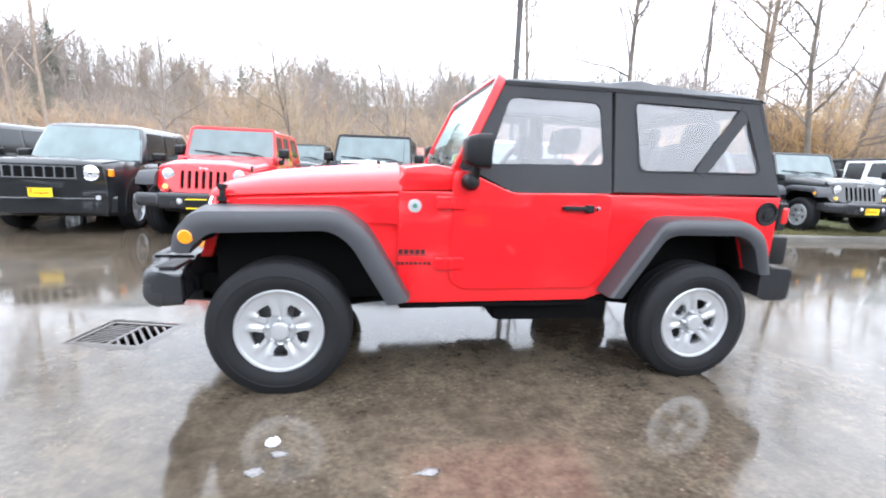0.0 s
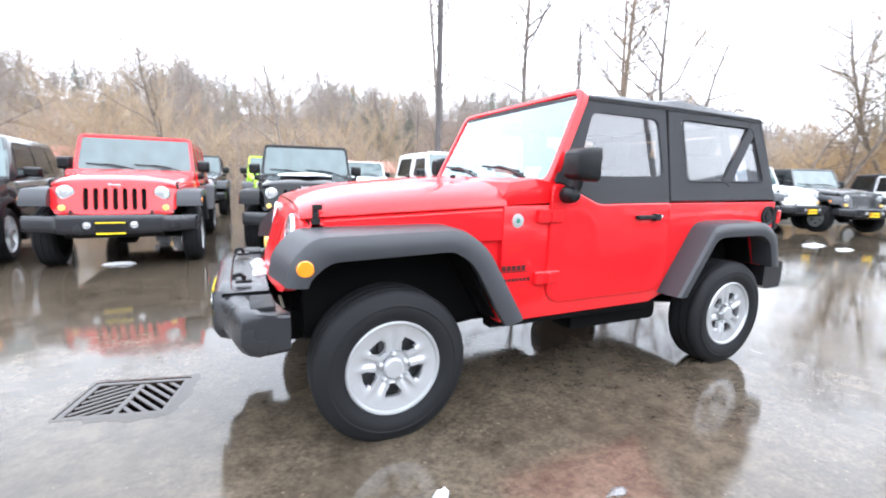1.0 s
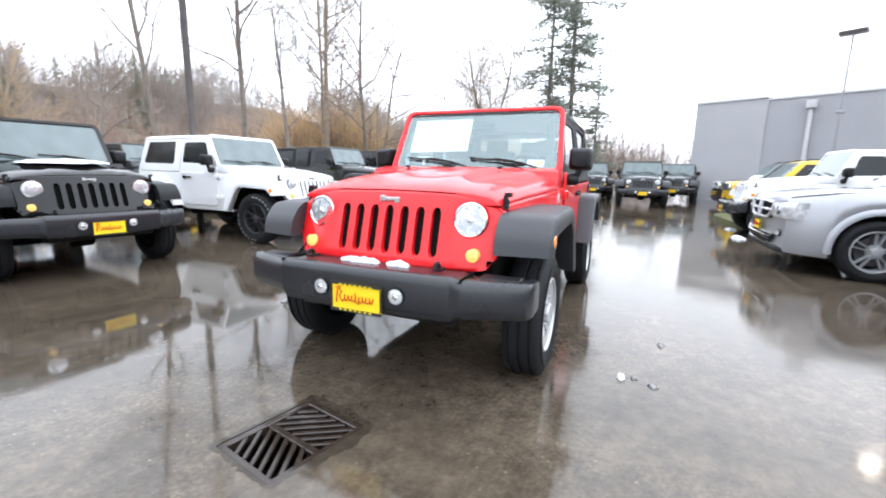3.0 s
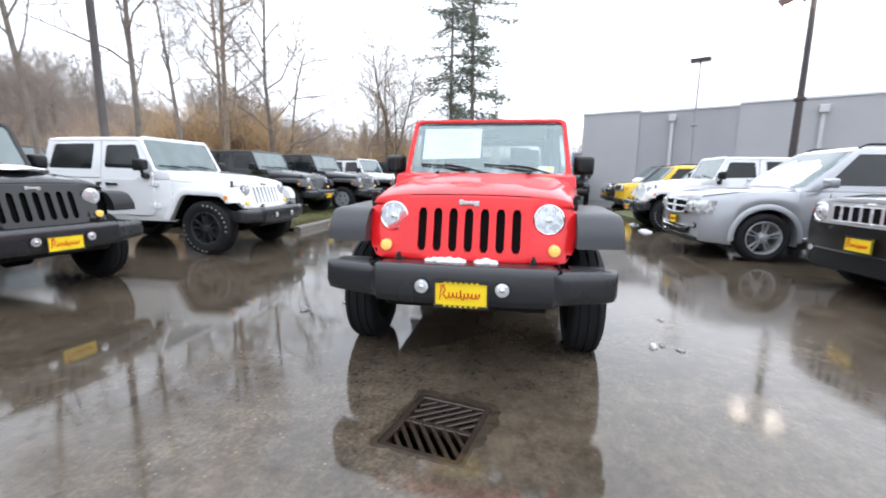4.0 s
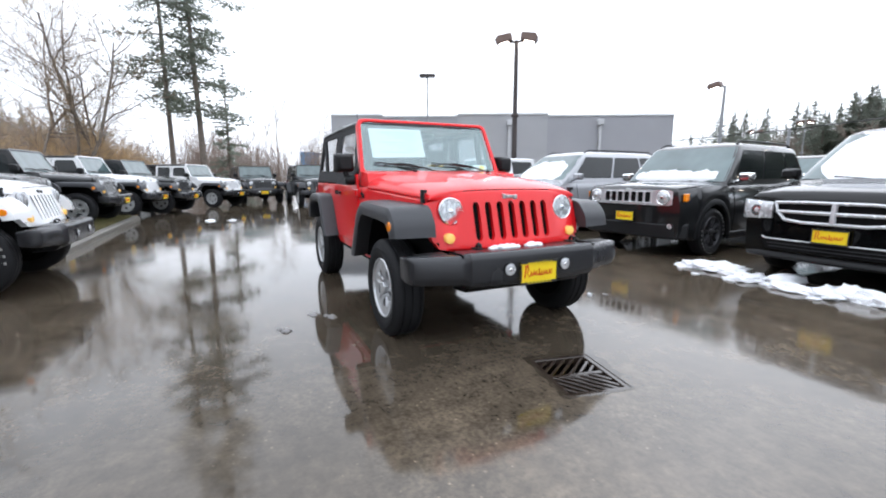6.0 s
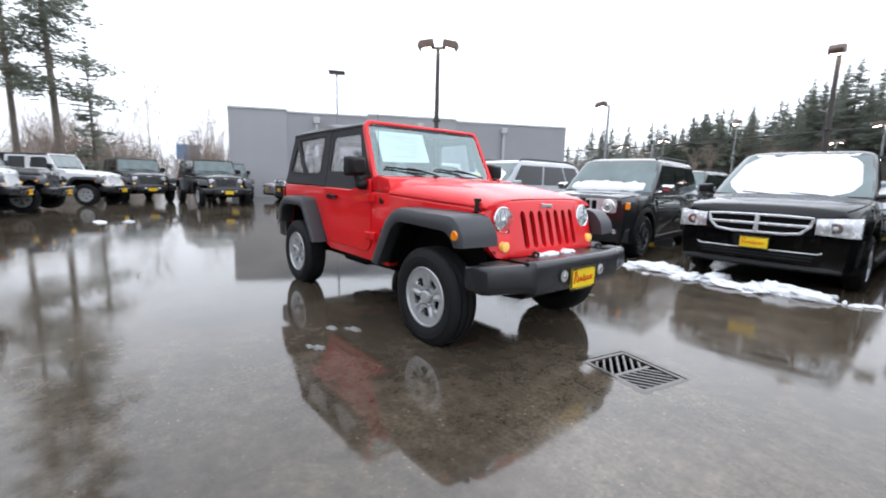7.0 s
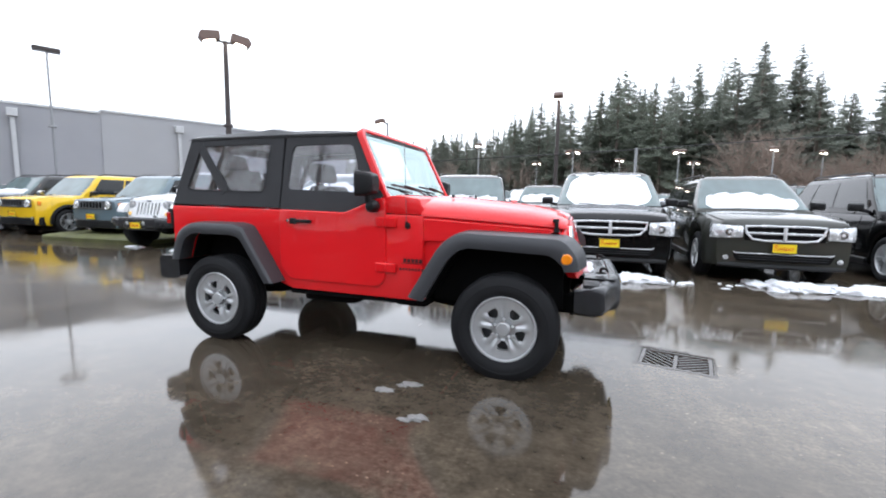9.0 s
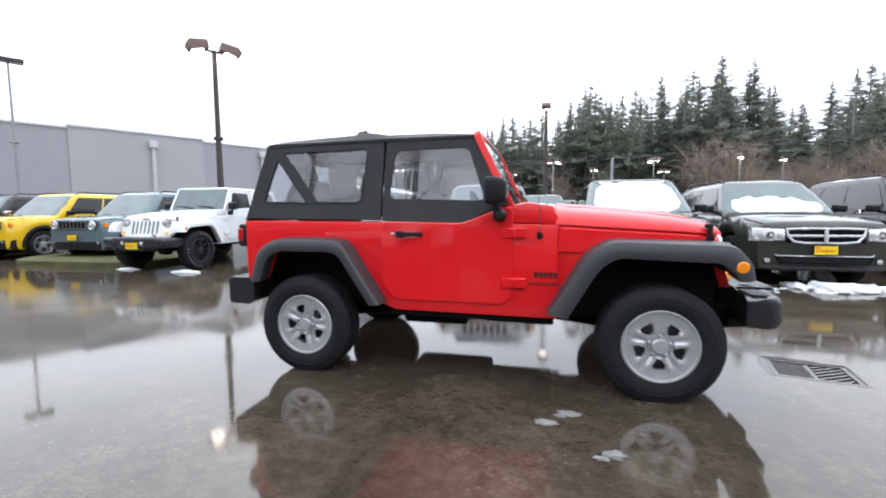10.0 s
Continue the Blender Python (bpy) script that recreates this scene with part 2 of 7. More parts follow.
M["cap"] = mat("metal_coping", (0.60, 0.61, 0.62), 0.4, metal=0.3)
M["pipe"] = mat("painted_pipe", (0.52, 0.53, 0.54), 0.5)
M["pole"] = mat("weathered_pole", (0.085, 0.075, 0.070), 0.8, vary=0.3, scale=4, bump=0.002)
M["bronze"] = mat("brown_painted_steel", (0.050, 0.040, 0.038), 0.5, vary=0.15)
# bronze of the heads, lightened in colour for the lamps' glow
M["head"] = mat("glow_lightened_bronze", (0.17, 0.115, 0.095), 0.45, vary=0.15)
M["palepole"] = mat("galvanised_steel", (0.30, 0.31, 0.32), 0.5, metal=0.4)
M["lit"] = mat("lit_lamp", (0.9, 0.85, 0.75), 0.3, emit=(1.0, 0.84, 0.66), power=30.0)
M["concrete"] = mat("wet_concrete", (0.13, 0.122, 0.105), 0.4, vary=0.3, scale=3, fine=60, bump=0.003)
M["grass"] = mat("winter_turf", (0.085, 0.090, 0.030), 0.8, vary=0.5, scale=3, fine=50, bump=0.02)
M["blade"] = mat("grass_blade", (0.13, 0.115, 0.045), 0.7, vary=0.4, scale=2)
M["bark"] = mat("grey_bark", (0.19, 0.16, 0.135), 0.9, vary=0.35, scale=5, fine=40, bump=0.01)
M["palebark"] = mat("pale_bark", (0.28, 0.22, 0.17), 0.9, vary=0.35, scale=4, fine=40, bump=0.01)
def leafy(name, color, vary=0.4, tint=0.25):
    """Needles, and twigs made to pass light too, which lifts their self-shade."""
    m = mat(name, color, 0.8, vary=vary, scale=0.6, fine=7, random_tint=tint, spec=0.2)
    n, l = m.node_tree.nodes, m.node_tree.links
    b, out = n["Principled BSDF"], n["Material Output"]
    tr, mx = n.new("ShaderNodeBsdfTranslucent"), n.new("ShaderNodeMixShader")
    tr.inputs[0].default_value = (*[c * 1.15 for c in color], 1)
    mx.inputs[0].default_value = 0.55
    l.new(b.outputs[0], mx.inputs[1]); l.new(tr.outputs[0], mx.inputs[2]); l.new(mx.outputs[0], out.inputs[0])
    return m


M["twig"] = leafy("brown_twigs", (0.27, 0.215, 0.18))
M["gold"] = leafy("willow_twigs", (0.36, 0.285, 0.20))
M["amber_twig"] = leafy("golden_willow_twigs", (0.45, 0.32, 0.18))
# dull twigs and both needle colours are paled and greyed for distance haze
M["dull"] = leafy("hazed_dull_twigs", (0.31, 0.27, 0.24))
M["needle"] = leafy("hazed_fir_needles", (0.205, 0.228, 0.185))
M["headlamp"] = mat("headlamp_glass", (0.66, 0.68, 0.70), 0.26, metal=0.5, vary=0.5, scale=14, fine=70, coat=1.0)
M["needle2"] = leafy("hazed_pale_needles", (0.220, 0.238, 0.202))
M["hill"] = mat("woodland_floor", (0.17, 0.135, 0.10), 0.9, vary=0.4, scale=0.3, fine=3, bump=0.05)
M["roofred"] = mat("faded_red_roof", (0.42, 0.16, 0.12), 0.7, vary=0.25, scale=1)
M["sheet"] = mat("pale_cladding", (0.45, 0.42, 0.40), 0.7, vary=0.15, scale=1)
M["wire"] = mat("cable", (0.05, 0.05, 0.05), 0.6)
M["signblue"] = mat("blue_sign", (0.10, 0.30, 0.55), 0.5, vary=0.4, scale=1.2, fine=8)

# ---- mesh kit ----


def part(name, bm, material, parent, label="", smooth=None, bevel=0.0, seg=1):
    """Links a bmesh as one mesh object under a thing or a part."""
    if bevel:
        bmesh.ops.remove_doubles(bm, verts=bm.verts, dist=1e-5)
        es = [e for e in bm.edges if len(e.link_faces) == 2 and e.calc_face_angle(0) > 0.5]
        bmesh.ops.bevel(bm, geom=es, offset=bevel, segments=seg, affect="EDGES", profile=0.6, clamp_overlap=True)
    bmesh.ops.recalc_face_normals(bm, faces=bm.faces)
    me = bpy.data.meshes.new(name)
    bm.to_mesh(me)
    bm.free()
    me.materials.append(material)
    ang = 0.6 if smooth is None else smooth
    if ang:
        me.shade_smooth()
        me.set_sharp_from_angle(angle=ang)
    ob = new(name, me)
    ob.parent = parent
    if label:
        ob["label"] = label
    return ob


def empty(name, **tags):
    return tagged(new(name), **tags)


def box(bm, x0, x1, y0, y1, z0, z1, m=None):
    vs = [bm.verts.new((x, y, z)) for x in (x0, x1) for y in (y0, y1) for z in (z0, z1)]
    for f in ((0, 1, 3, 2), (4, 6, 7, 5), (0, 4, 5, 1), (2, 3, 7, 6), (0, 2, 6, 4), (1, 5, 7, 3)):
        bm.faces.new([vs[i] for i in f])
    if m is not None:
        bmesh.ops.transform(bm, matrix=m, verts=vs)
    return vs


def loft(bm, rings, closed=True, caps=True):
    rows = [[bm.verts.new(p) for p in r] for r in rings]
    k = len(rows[0])
    for a, b in zip(rows, rows[1:]):
        for i in range(k if closed else k - 1):
            j = (i + 1) % k
            bm.faces.new((a[i], a[j], b[j], b[i]))
    if caps and closed:
        bm.faces.new(rows[0][::-1])
        bm.faces.new(rows[-1])
    return rows


def prism_y(bm, poly, y0, y1):
    """poly of (x, z), pushed from y0 to y1."""
    return loft(bm, [[(x, y0, z) for x, z in poly], [(x, y1, z) for x, z in poly]])


def tube(bm, pts, r, n=8, r_end=None):
    pts = [Vector(p) for p in pts]
    rings = []
    side = None
    for i, p in enumerate(pts):
        d = (pts[min(i + 1, len(pts) - 1)] - pts[max(i - 1, 0)]).normalized()
        if side is None or abs(side.dot(d)) > 0.95:
            side = d.orthogonal().normalized()
        side = (side - d * side.dot(d)).normalized()
        up = d.cross(side)
        rr = r if r_end is None else r + (r_end - r) * i / (len(pts) - 1)
        rings.append([p + (side * math.cos(2 * math.pi * k / n) + up * math.sin(2 * math.pi * k / n)) * rr for k in range(n)])
    loft(bm, rings)


def lathe_y(bm, prof, n=40, cx=0.0, cz=0.0, close=False):
    """prof of (y, r) turned round the y axis through (cx, cz)."""
    rings = [[(cx + r * math.cos(2 * math.pi * k / n), y, cz + r * math.sin(2 * math.pi * k / n)) for k in range(n)] for y, r in prof]
    if close:
        rings.append(rings[0])
    loft(bm, rings, True, not close)


def disc_x(bm, x0, x1, y, z, r, n=28, dome=0.0):
    """A short drum along x at (y, z), its face at x0 domed by dome."""
    rings = [[(x1, y + r * math.cos(2 * math.pi * k / n), z + r * math.sin(2 * math.pi * k / n)) for k in range(n)],
             [(x0, y + r * math.cos(2 * math.pi * k / n), z + r * math.sin(2 * math.pi * k / n)) for k in range(n)]]
    if dome:
        for s, d in ((0.85, 0.45), (0.55, 0.8), (0.2, 1.0)):
            rings.append([(x0 - dome * d, y + s * r * math.cos(2 * math.pi * k / n), z + s * r * math.sin(2 * math.pi * k / n)) for k in range(n)])
    loft(bm, rings)


def rounded(poly, r, seg=4):
    out = []
    k = len(poly)
    for i in range(k):
        p, a, b = Vector(poly[i]), Vector(poly[i - 1]), Vector(poly[(i + 1) % k])
        d1, d2 = (a - p), (b - p)
        q = min(r, d1.length * 0.45, d2.length * 0.45)
        s, e = p + d1.normalized() * q, p + d2.normalized() * q
        for j in range(seg + 1):
            t = j / seg
            out.append(tuple(s * (1 - t) ** 2 + p * 2 * t * (1 - t) + e * t * t))
    return out


def _cast(c, ang, poly):
    d = Vector((math.cos(ang), math.sin(ang)))
    best = None
    for i in range(len(poly)):
        a, b = Vector(poly[i]), Vector(poly[(i + 1) % len(poly)])
        e = b - a
        den = d.x * e.y - d.y * e.x
        if abs(den) < 1e-12:
            continue
        w = a - c
        t = (w.x * e.y - w.y * e.x) / den
        u = (w.x * d.y - w.y * d.x) / den
        if t > 0 and -1e-6 <= u <= 1 + 1e-6 and (best is None or t < best):
            best = t
    return c + d * (best or 0)


def framed(bm, outer, hole, place, thick):
    """A panel with a hole; outlines in the panel's plane, place(u, v, depth) maps them to space."""
    c = sum((Vector(p) for p in hole), Vector((0, 0))) / len(hole)
    angs = sorted({round(math.atan2(p[1] - c.y, p[0] - c.x), 5) for p in list(outer) + list(hole)})
    angs = [a for i, a in enumerate(angs) if i == 0 or a - angs[i - 1] > 1e-3]
    rings = []
    for poly, d in ((outer, 0), (hole, 0), (hole, thick), (outer, thick)):
        rings.append([place(*_cast(c, a, poly), d) for a in angs])
    loft(bm, rings + [rings[0]], True, False)


def fan(bm, poly, place, depth):
    bm.faces.new([bm.verts.new(place(u, v, depth)) for u, v in poly])

# ---- cars: wheels ----
MESHES = {}


def shared(key, name, make, material, parent, m=None, label="", **kw):
    """A part whose mesh is made once and then shared by all alike parts."""
    if key not in MESHES:
        bm = bmesh.new()
        make(bm)
        ob = part(name, bm, material, parent, label, **kw)
        MESHES[key] = ob.data
    else:
        ob = new(name, MESHES[key])
        ob.parent = parent
        if label:
            ob["label"] = label
    if m is not None:
        ob.matrix_basis = m
    return ob


def tyre_mesh(bm, R, W, rim):
    h = W / 2
    prof = [(-h * 0.80, rim), (-h * 0.97, rim + 0.25 * (R - rim)), (-h, rim + 0.48 * (R - rim)), (-h * 0.965, R - 0.062), (-h * 0.89, R - 0.030), (-h * 0.79, R - 0.010), (-h * 0.66, R - 0.001)]
    for g in (-0.5, 0.0, 0.5):
        prof += [((g - 0.06) * h, R), ((g - 0.05) * h, R - 0.010), ((g + 0.05) * h, R - 0.010), ((g + 0.06) * h, R)]
    prof += [(-y, r) for y, r in prof[:7][::-1]]
    prof += [(h * 0.6, rim - 0.01), (-h * 0.6, rim - 0.01)]
    lathe_y(bm, prof, 56, close=True)


def rim_mesh(bm, rim, n, wide, W, twist=0.0):
    """Outer face towards -y."""
    h = W / 2
    lathe_y(bm, [(-h * 0.84, rim + 0.004), (-h * 0.90, rim - 0.002), (-h * 0.88, rim - 0.012), (-h * 0.74, rim - 0.020), (h * 0.7, rim - 0.03), (h * 0.7, rim + 0.002)], 48, close=True)
    lathe_y(bm, [(-h * 0.62, 0.001), (-h * 0.64, 0.07), (-h * 0.50, 0.082), (-h * 0.2, 0.082), (-h * 0.2, 0.001)], 36)
    for k in range(n):
        a = 2 * math.pi * k / n + math.pi / 2
        m = Matrix.Rotation(-a, 4, "Y")
        r0, r1, w0, w1 = 0.055, rim - 0.010, wide * 0.85, wide
        for s in ((-1, 1) if twist else (0,)):
            off = s * wide * 0.62
            f = 0.36 if twist else 1.0
            rings = []
            for t in (0, 0.25, 0.6, 0.9, 1.0):
                r = r0 + (r1 - r0) * t
                w = (w0 + (w1 - w0) * t) * 0.5 * f
                d = -h * (0.60 + 0.10 * math.sin(t * 3.1)) - (0.008 if t > 0.85 else 0)
                o = off * (0.35 + 0.65 * t) if twist else 0
                rings.append([(r, d, o - w), (r, d - 0.012, o - w * 0.75), (r, d - 0.012, o - w * 0.45), (r, d - 0.001, o - w * 0.30),
                              (r, d - 0.001, o + w * 0.30), (r, d - 0.012, o + w * 0.45), (r, d - 0.012, o + w * 0.75), (r, d, o + w), (r, d + 0.03, o + w * 0.9), (r, d + 0.03, o - w * 0.9)])
            rows = loft(bm, rings)
            bmesh.ops.transform(bm, matrix=m, verts=[v for row in rows for v in row])


def five_window_rim(bm, rim, W):
    """A dished wheel face with five wedge windows and ribbed spokes; outer face towards -y."""
    h = W / 2
    lathe_y(bm, [(-h * 0.84, rim + 0.004), (-h * 0.90, rim - 0.002), (-h * 0.88, rim - 0.010), (-h * 0.70, rim - 0.020), (h * 0.7, rim - 0.03), (h * 0.7, rim + 0.002)], 60, close=True)
    q = rim / 0.222
    radii = [0.040 * q, 0.074 * q, 0.084 * q, 0.094 * q, 0.132 * q, 0.150 * q, 0.174 * q, rim - 0.014]
    dep = [0.52, 0.55, 0.60, 0.62, 0.67, 0.69, 0.72, 0.78]
    faces, grid = [], []
    marks = [-36, -31, -26, -19, -15, 0, 15, 19, 26, 31]
    angs = [72 * k + m + 54 for k in range(5) for m in marks]
    for r, d in zip(radii, dep):
        row = []
        for i, a in enumerate(angs):
            m = marks[i % 10]
            y = -h * d
            if r > 0.08 * q and r < 0.165 * q:
                if abs(m) in (19, 26):
                    y -= 0.010
                if abs(m) == 36:
                    y += 0.003
            aa = radians(a) if not (abs(m) in (15, 19) and r < 0.12 * q) else radians(a - m * 0.35)
            row.append(bm.verts.new((r * math.cos(aa), y, r * math.sin(aa))))
        grid.append(row)
    n = len(angs)
    for j in range(len(radii) - 1):
        for i in range(n):
            m = marks[i % 10]
            if -19 <= m < 19 and 2 <= j <= 4:
                if not (j in (2, 4) and m in (-19, 15)):
                    continue
            faces.append(bm.faces.new((grid[j][i], grid[j][(i + 1) % n], grid[j + 1][(i + 1) % n], grid[j + 1][i])))
    ext = bmesh.ops.extrude_face_region(bm, geom=faces)
    for v in [g for g in ext["geom"] if isinstance(g, bmesh.types.BMVert)]:
        v.co.y += 0.022


def cap_mesh(bm, W, r=0.048):
    h = W / 2
    lathe_y(bm, [(-h * 0.60, r), (-h * 0.80, r * 0.98), (-h * 0.86, r * 0.85), (-h * 0.88, r * 0.35), (-h * 0.88, 0.001)], 28)
    for k in range(5):
        a = 2 * math.pi * k / 5 + 0.3
        lathe_y(bm, [(-h * 0.55, 0.011), (-h * 0.78, 0.011), (-h * 0.82, 0.006), (-h * 0.82, 0.001)], 6, 0.062 * math.cos(a), 0.062 * math.sin(a))


def disc_mesh(bm, r):
    lathe_y(bm, [(0.012, r), (-0.012, r), (-0.012, 0.03), (0.012, 0.03)], 36, close=True)
    box(bm, -0.06, 0.06, -0.045, 0.04, r * 0.45, r + 0.015)


def wheel(parent, x, y, z, R, W, rim, style, turn=0.0):
    """One wheel with its tyre, rim, hub cap and brake; outer face away from the car's middle."""
    side = 1 if y > 0 else -1
    e = new("wheel")
    e.parent = parent
    e.matrix_basis = pose(x, y, z, 0, turn, 180 if side > 0 else 0)
    n, wide, two, rm = {"five": (5, 0.115, 0, "alloy"), "dark": (5, 0.10, 1, "darkalloy"), "ten": (5, 0.062, 1, "alloy"), "cover": (7, 0.06, 1, "alloy"), "seven": (7, 0.05, 0, "alloy")}[style]
    key = (round(R, 3), round(W, 3), style)
    shared(("tyre", *key), "tyre", lambda bm: tyre_mesh(bm, R, W, rim), M["rubber"], e)
    shared(("bead", *key), "sidewall_ring", lambda bm: lathe_y(bm, [(-W / 2 * 1.004, rim + 0.50 * (R - rim)), (-W / 2 * 1.018, rim + 0.52 * (R - rim)), (-W / 2 * 1.018, rim + 0.56 * (R - rim)), (-W / 2 * 0.99, rim + 0.60 * (R - rim)), (-W / 2 * 0.90, rim + 0.55 * (R - rim))], 48, close=True), M["rubber"], e)
    shared(("rim", *key), "rim", lambda bm: five_window_rim(bm, rim, W) if style == "five" else rim_mesh(bm, rim, n, wide, W, two), M[rm], e)
    shared(("cap", *key), "hub_cap", lambda bm: cap_mesh(bm, W), M["alloy" if style != "dark" else "darkalloy"], e)
    if style == "dark":
        for k in range(30):
            if k % 15 > 8:
                continue
            shared(("letter", *key), "tyre_letter", lambda bm: box(bm, -0.013, 0.013, -W / 2 * 1.010, -W / 2 * 0.96, rim + 0.50 * (R - rim), rim + 0.68 * (R - rim)), M["letter"], e, Matrix.Rotation(2 * math.pi * k / 30, 4, "Y"))
    # near-black disc, added so the wheel's inner side reads as shaded
    shared(("back", *key), "dust_shield", lambda bm: lathe_y(bm, [(W * 0.40, rim + 0.012), (W * 0.43, rim + 0.010), (W * 0.44, rim * 0.45), (W * 0.44, 0.02), (W * 0.39, 0.02)], 32, close=True), M["under"], e)
    shared(("disc", *key), "brake_disc", lambda bm: disc_mesh(bm, rim * 0.72), M["steel"], e)
    return e


# ---- cars: plates and lamps ----


def number_plate(parent, x, z, w=0.30, h=0.15, y=0.0, fine=False):
    bm = bmesh.new()
    box(bm, x - 0.012, x, y - w / 2, y + w / 2, z - h / 2, z + h / 2)
    pl = part("plate", bm, M["plate"], parent, "yellow dealer plate with red script", bevel=0.004)
    bm = bmesh.new()
    t = 0.008
    for s in (-1, 1):
        box(bm, x - 0.018, x - 0.0125, y - w / 2 - 0.004, y + w / 2 + 0.004, z + s * (h / 2 - t / 2) - t, z + s * (h / 2 - t / 2) + t)
        box(bm, x - 0.017, x - 0.0125, y + s * (w / 2) - 0.005, y + s * (w / 2) + 0.005, z - h / 2 + 2 * t, z + h / 2 - 2 * t)
    part("plate_frame", bm, M["ink"], pl)
    bm = bmesh.new()
    # the slanted script is drawn as uneven strokes, with an underline
    stroke = [(-0.40, -0.22), (-0.37, 0.26), (-0.33, 0.30), (-0.29, 0.16), (-0.34, 0.02), (-0.27, -0.18)]
    for k in range(40):
        u = -0.24 + 0.60 * k / 39
        tall = 0.11 if k not in (16, 17, 18) else 0.24
        stroke.append((u + 0.018 * math.cos(k * 1.35), -0.03 + tall * math.sin(k * 1.35 + 0.6 * math.sin(k * 0.7))))
    tube(bm, [(x - 0.0145, y - u * w, z + v * h) for u, v in stroke], 0.0036 * w / 0.3, 4)
    tube(bm, [(x - 0.0145, y + 0.40 * w, z + 0.30 * h), (x - 0.0145, y + 0.30 * w, z + 0.36 * h)], 0.0036 * w / 0.3, 4)
    part("script", bm, M["redink"], pl, "red slanted script")
    if fine:
        bm = bmesh.new()
        for i in range(7):
            yy = y + w * (0.30 - 0.1 * i)
            box(bm, x - 0.020, x - 0.0185, yy - 0.009, yy + 0.007, z + h / 2 - 0.013, z + h / 2 - 0.004)
        part("lettering_bar", bm, M["plate"], pl)
        bm = bmesh.new()
        for i in range(7):
            yy = y + w * (0.30 - 0.1 * i)
            box(bm, x - 0.020, x - 0.0185, yy - 0.006, yy + 0.008, z - h / 2 + 0.003, z - h / 2 + 0.012)
        part("lettering_bar", bm, M["plate"], pl)
    return pl


# ---- cars: the square-built off-roader ----
SEAM = [(-0.42, 1.005), (-0.25, 1.022), (0.60, 1.075), (0.90, 1.085)]


def lerp_table(tab, x):
    if x <= tab[0][0]:
        return tab[0][1]
    for (a, p), (b, q) in zip(tab, tab[1:]):
        if x <= b:
            return p + (q - p) * (x - a) / (b - a)
    return tab[-1][1]


def nose_half(x):
    return lerp_table([(-0.45, 0.615), (0.0, 0.678), (0.5, 0.750), (0.60, 0.766), (0.88, 0.768)], x)


def side_y(z):
    """Half width of the cabin above the waist."""
    return 0.768 - 0.085 * max(0.0, z - 1.09) / 0.6


def flare(bm, s, outer, inner, y_in, y_out):
    rings = []
    for (ox, oz), (ix, iz) in zip(outer, inner):
        def at(t, y):
            return (ox + (ix - ox) * t, s * y, oz + (iz - oz) * t)
        yi = y_in(ox) if callable(y_in) else y_in
        if ox < -0.3 and callable(y_in):
            yi = 0.645
        wrap = -0.04 if ox < -0.3 else 0.0
        rings.append([tuple(Vector(at(0, yi)) + Vector((wrap, 0, 0))), at(0.02, y_out - 0.06), at(0.10, y_out - 0.015), at(0.3, y_out), at(0.75, y_out + 0.004), at(1.0, y_out - 0.004), at(1.0, y_out - 0.03), at(0.6, yi)])
    loft(bm, rings)


def arc_points(pts, n=5, r=0.09):
    """The open polyline pts with its inner corners rounded."""
    out = [pts[0]]
    for a, p, b in zip(pts, pts[1:], pts[2:]):
        p, a, b = Vector(p), Vector(a), Vector(b)
        q = min(r, (a - p).length * 0.45, (b - p).length * 0.45)
        s, e = p + (a - p).normalized() * q, p + (b - p).normalized() * q
        for j in range(n):
            t = j / (n - 1)
            out.append(tuple(s * (1 - t) ** 2 + p * 2 * t * (1 - t) + e * t * t))
    out.append(pts[-1])
    return out


def lamp_plane(y, z):
    """The leaning plane that the headlight's rim lies in."""
    return -0.396 + 0.13 * (z - 0.93) + 0.05 * (abs(y) - 0.485)


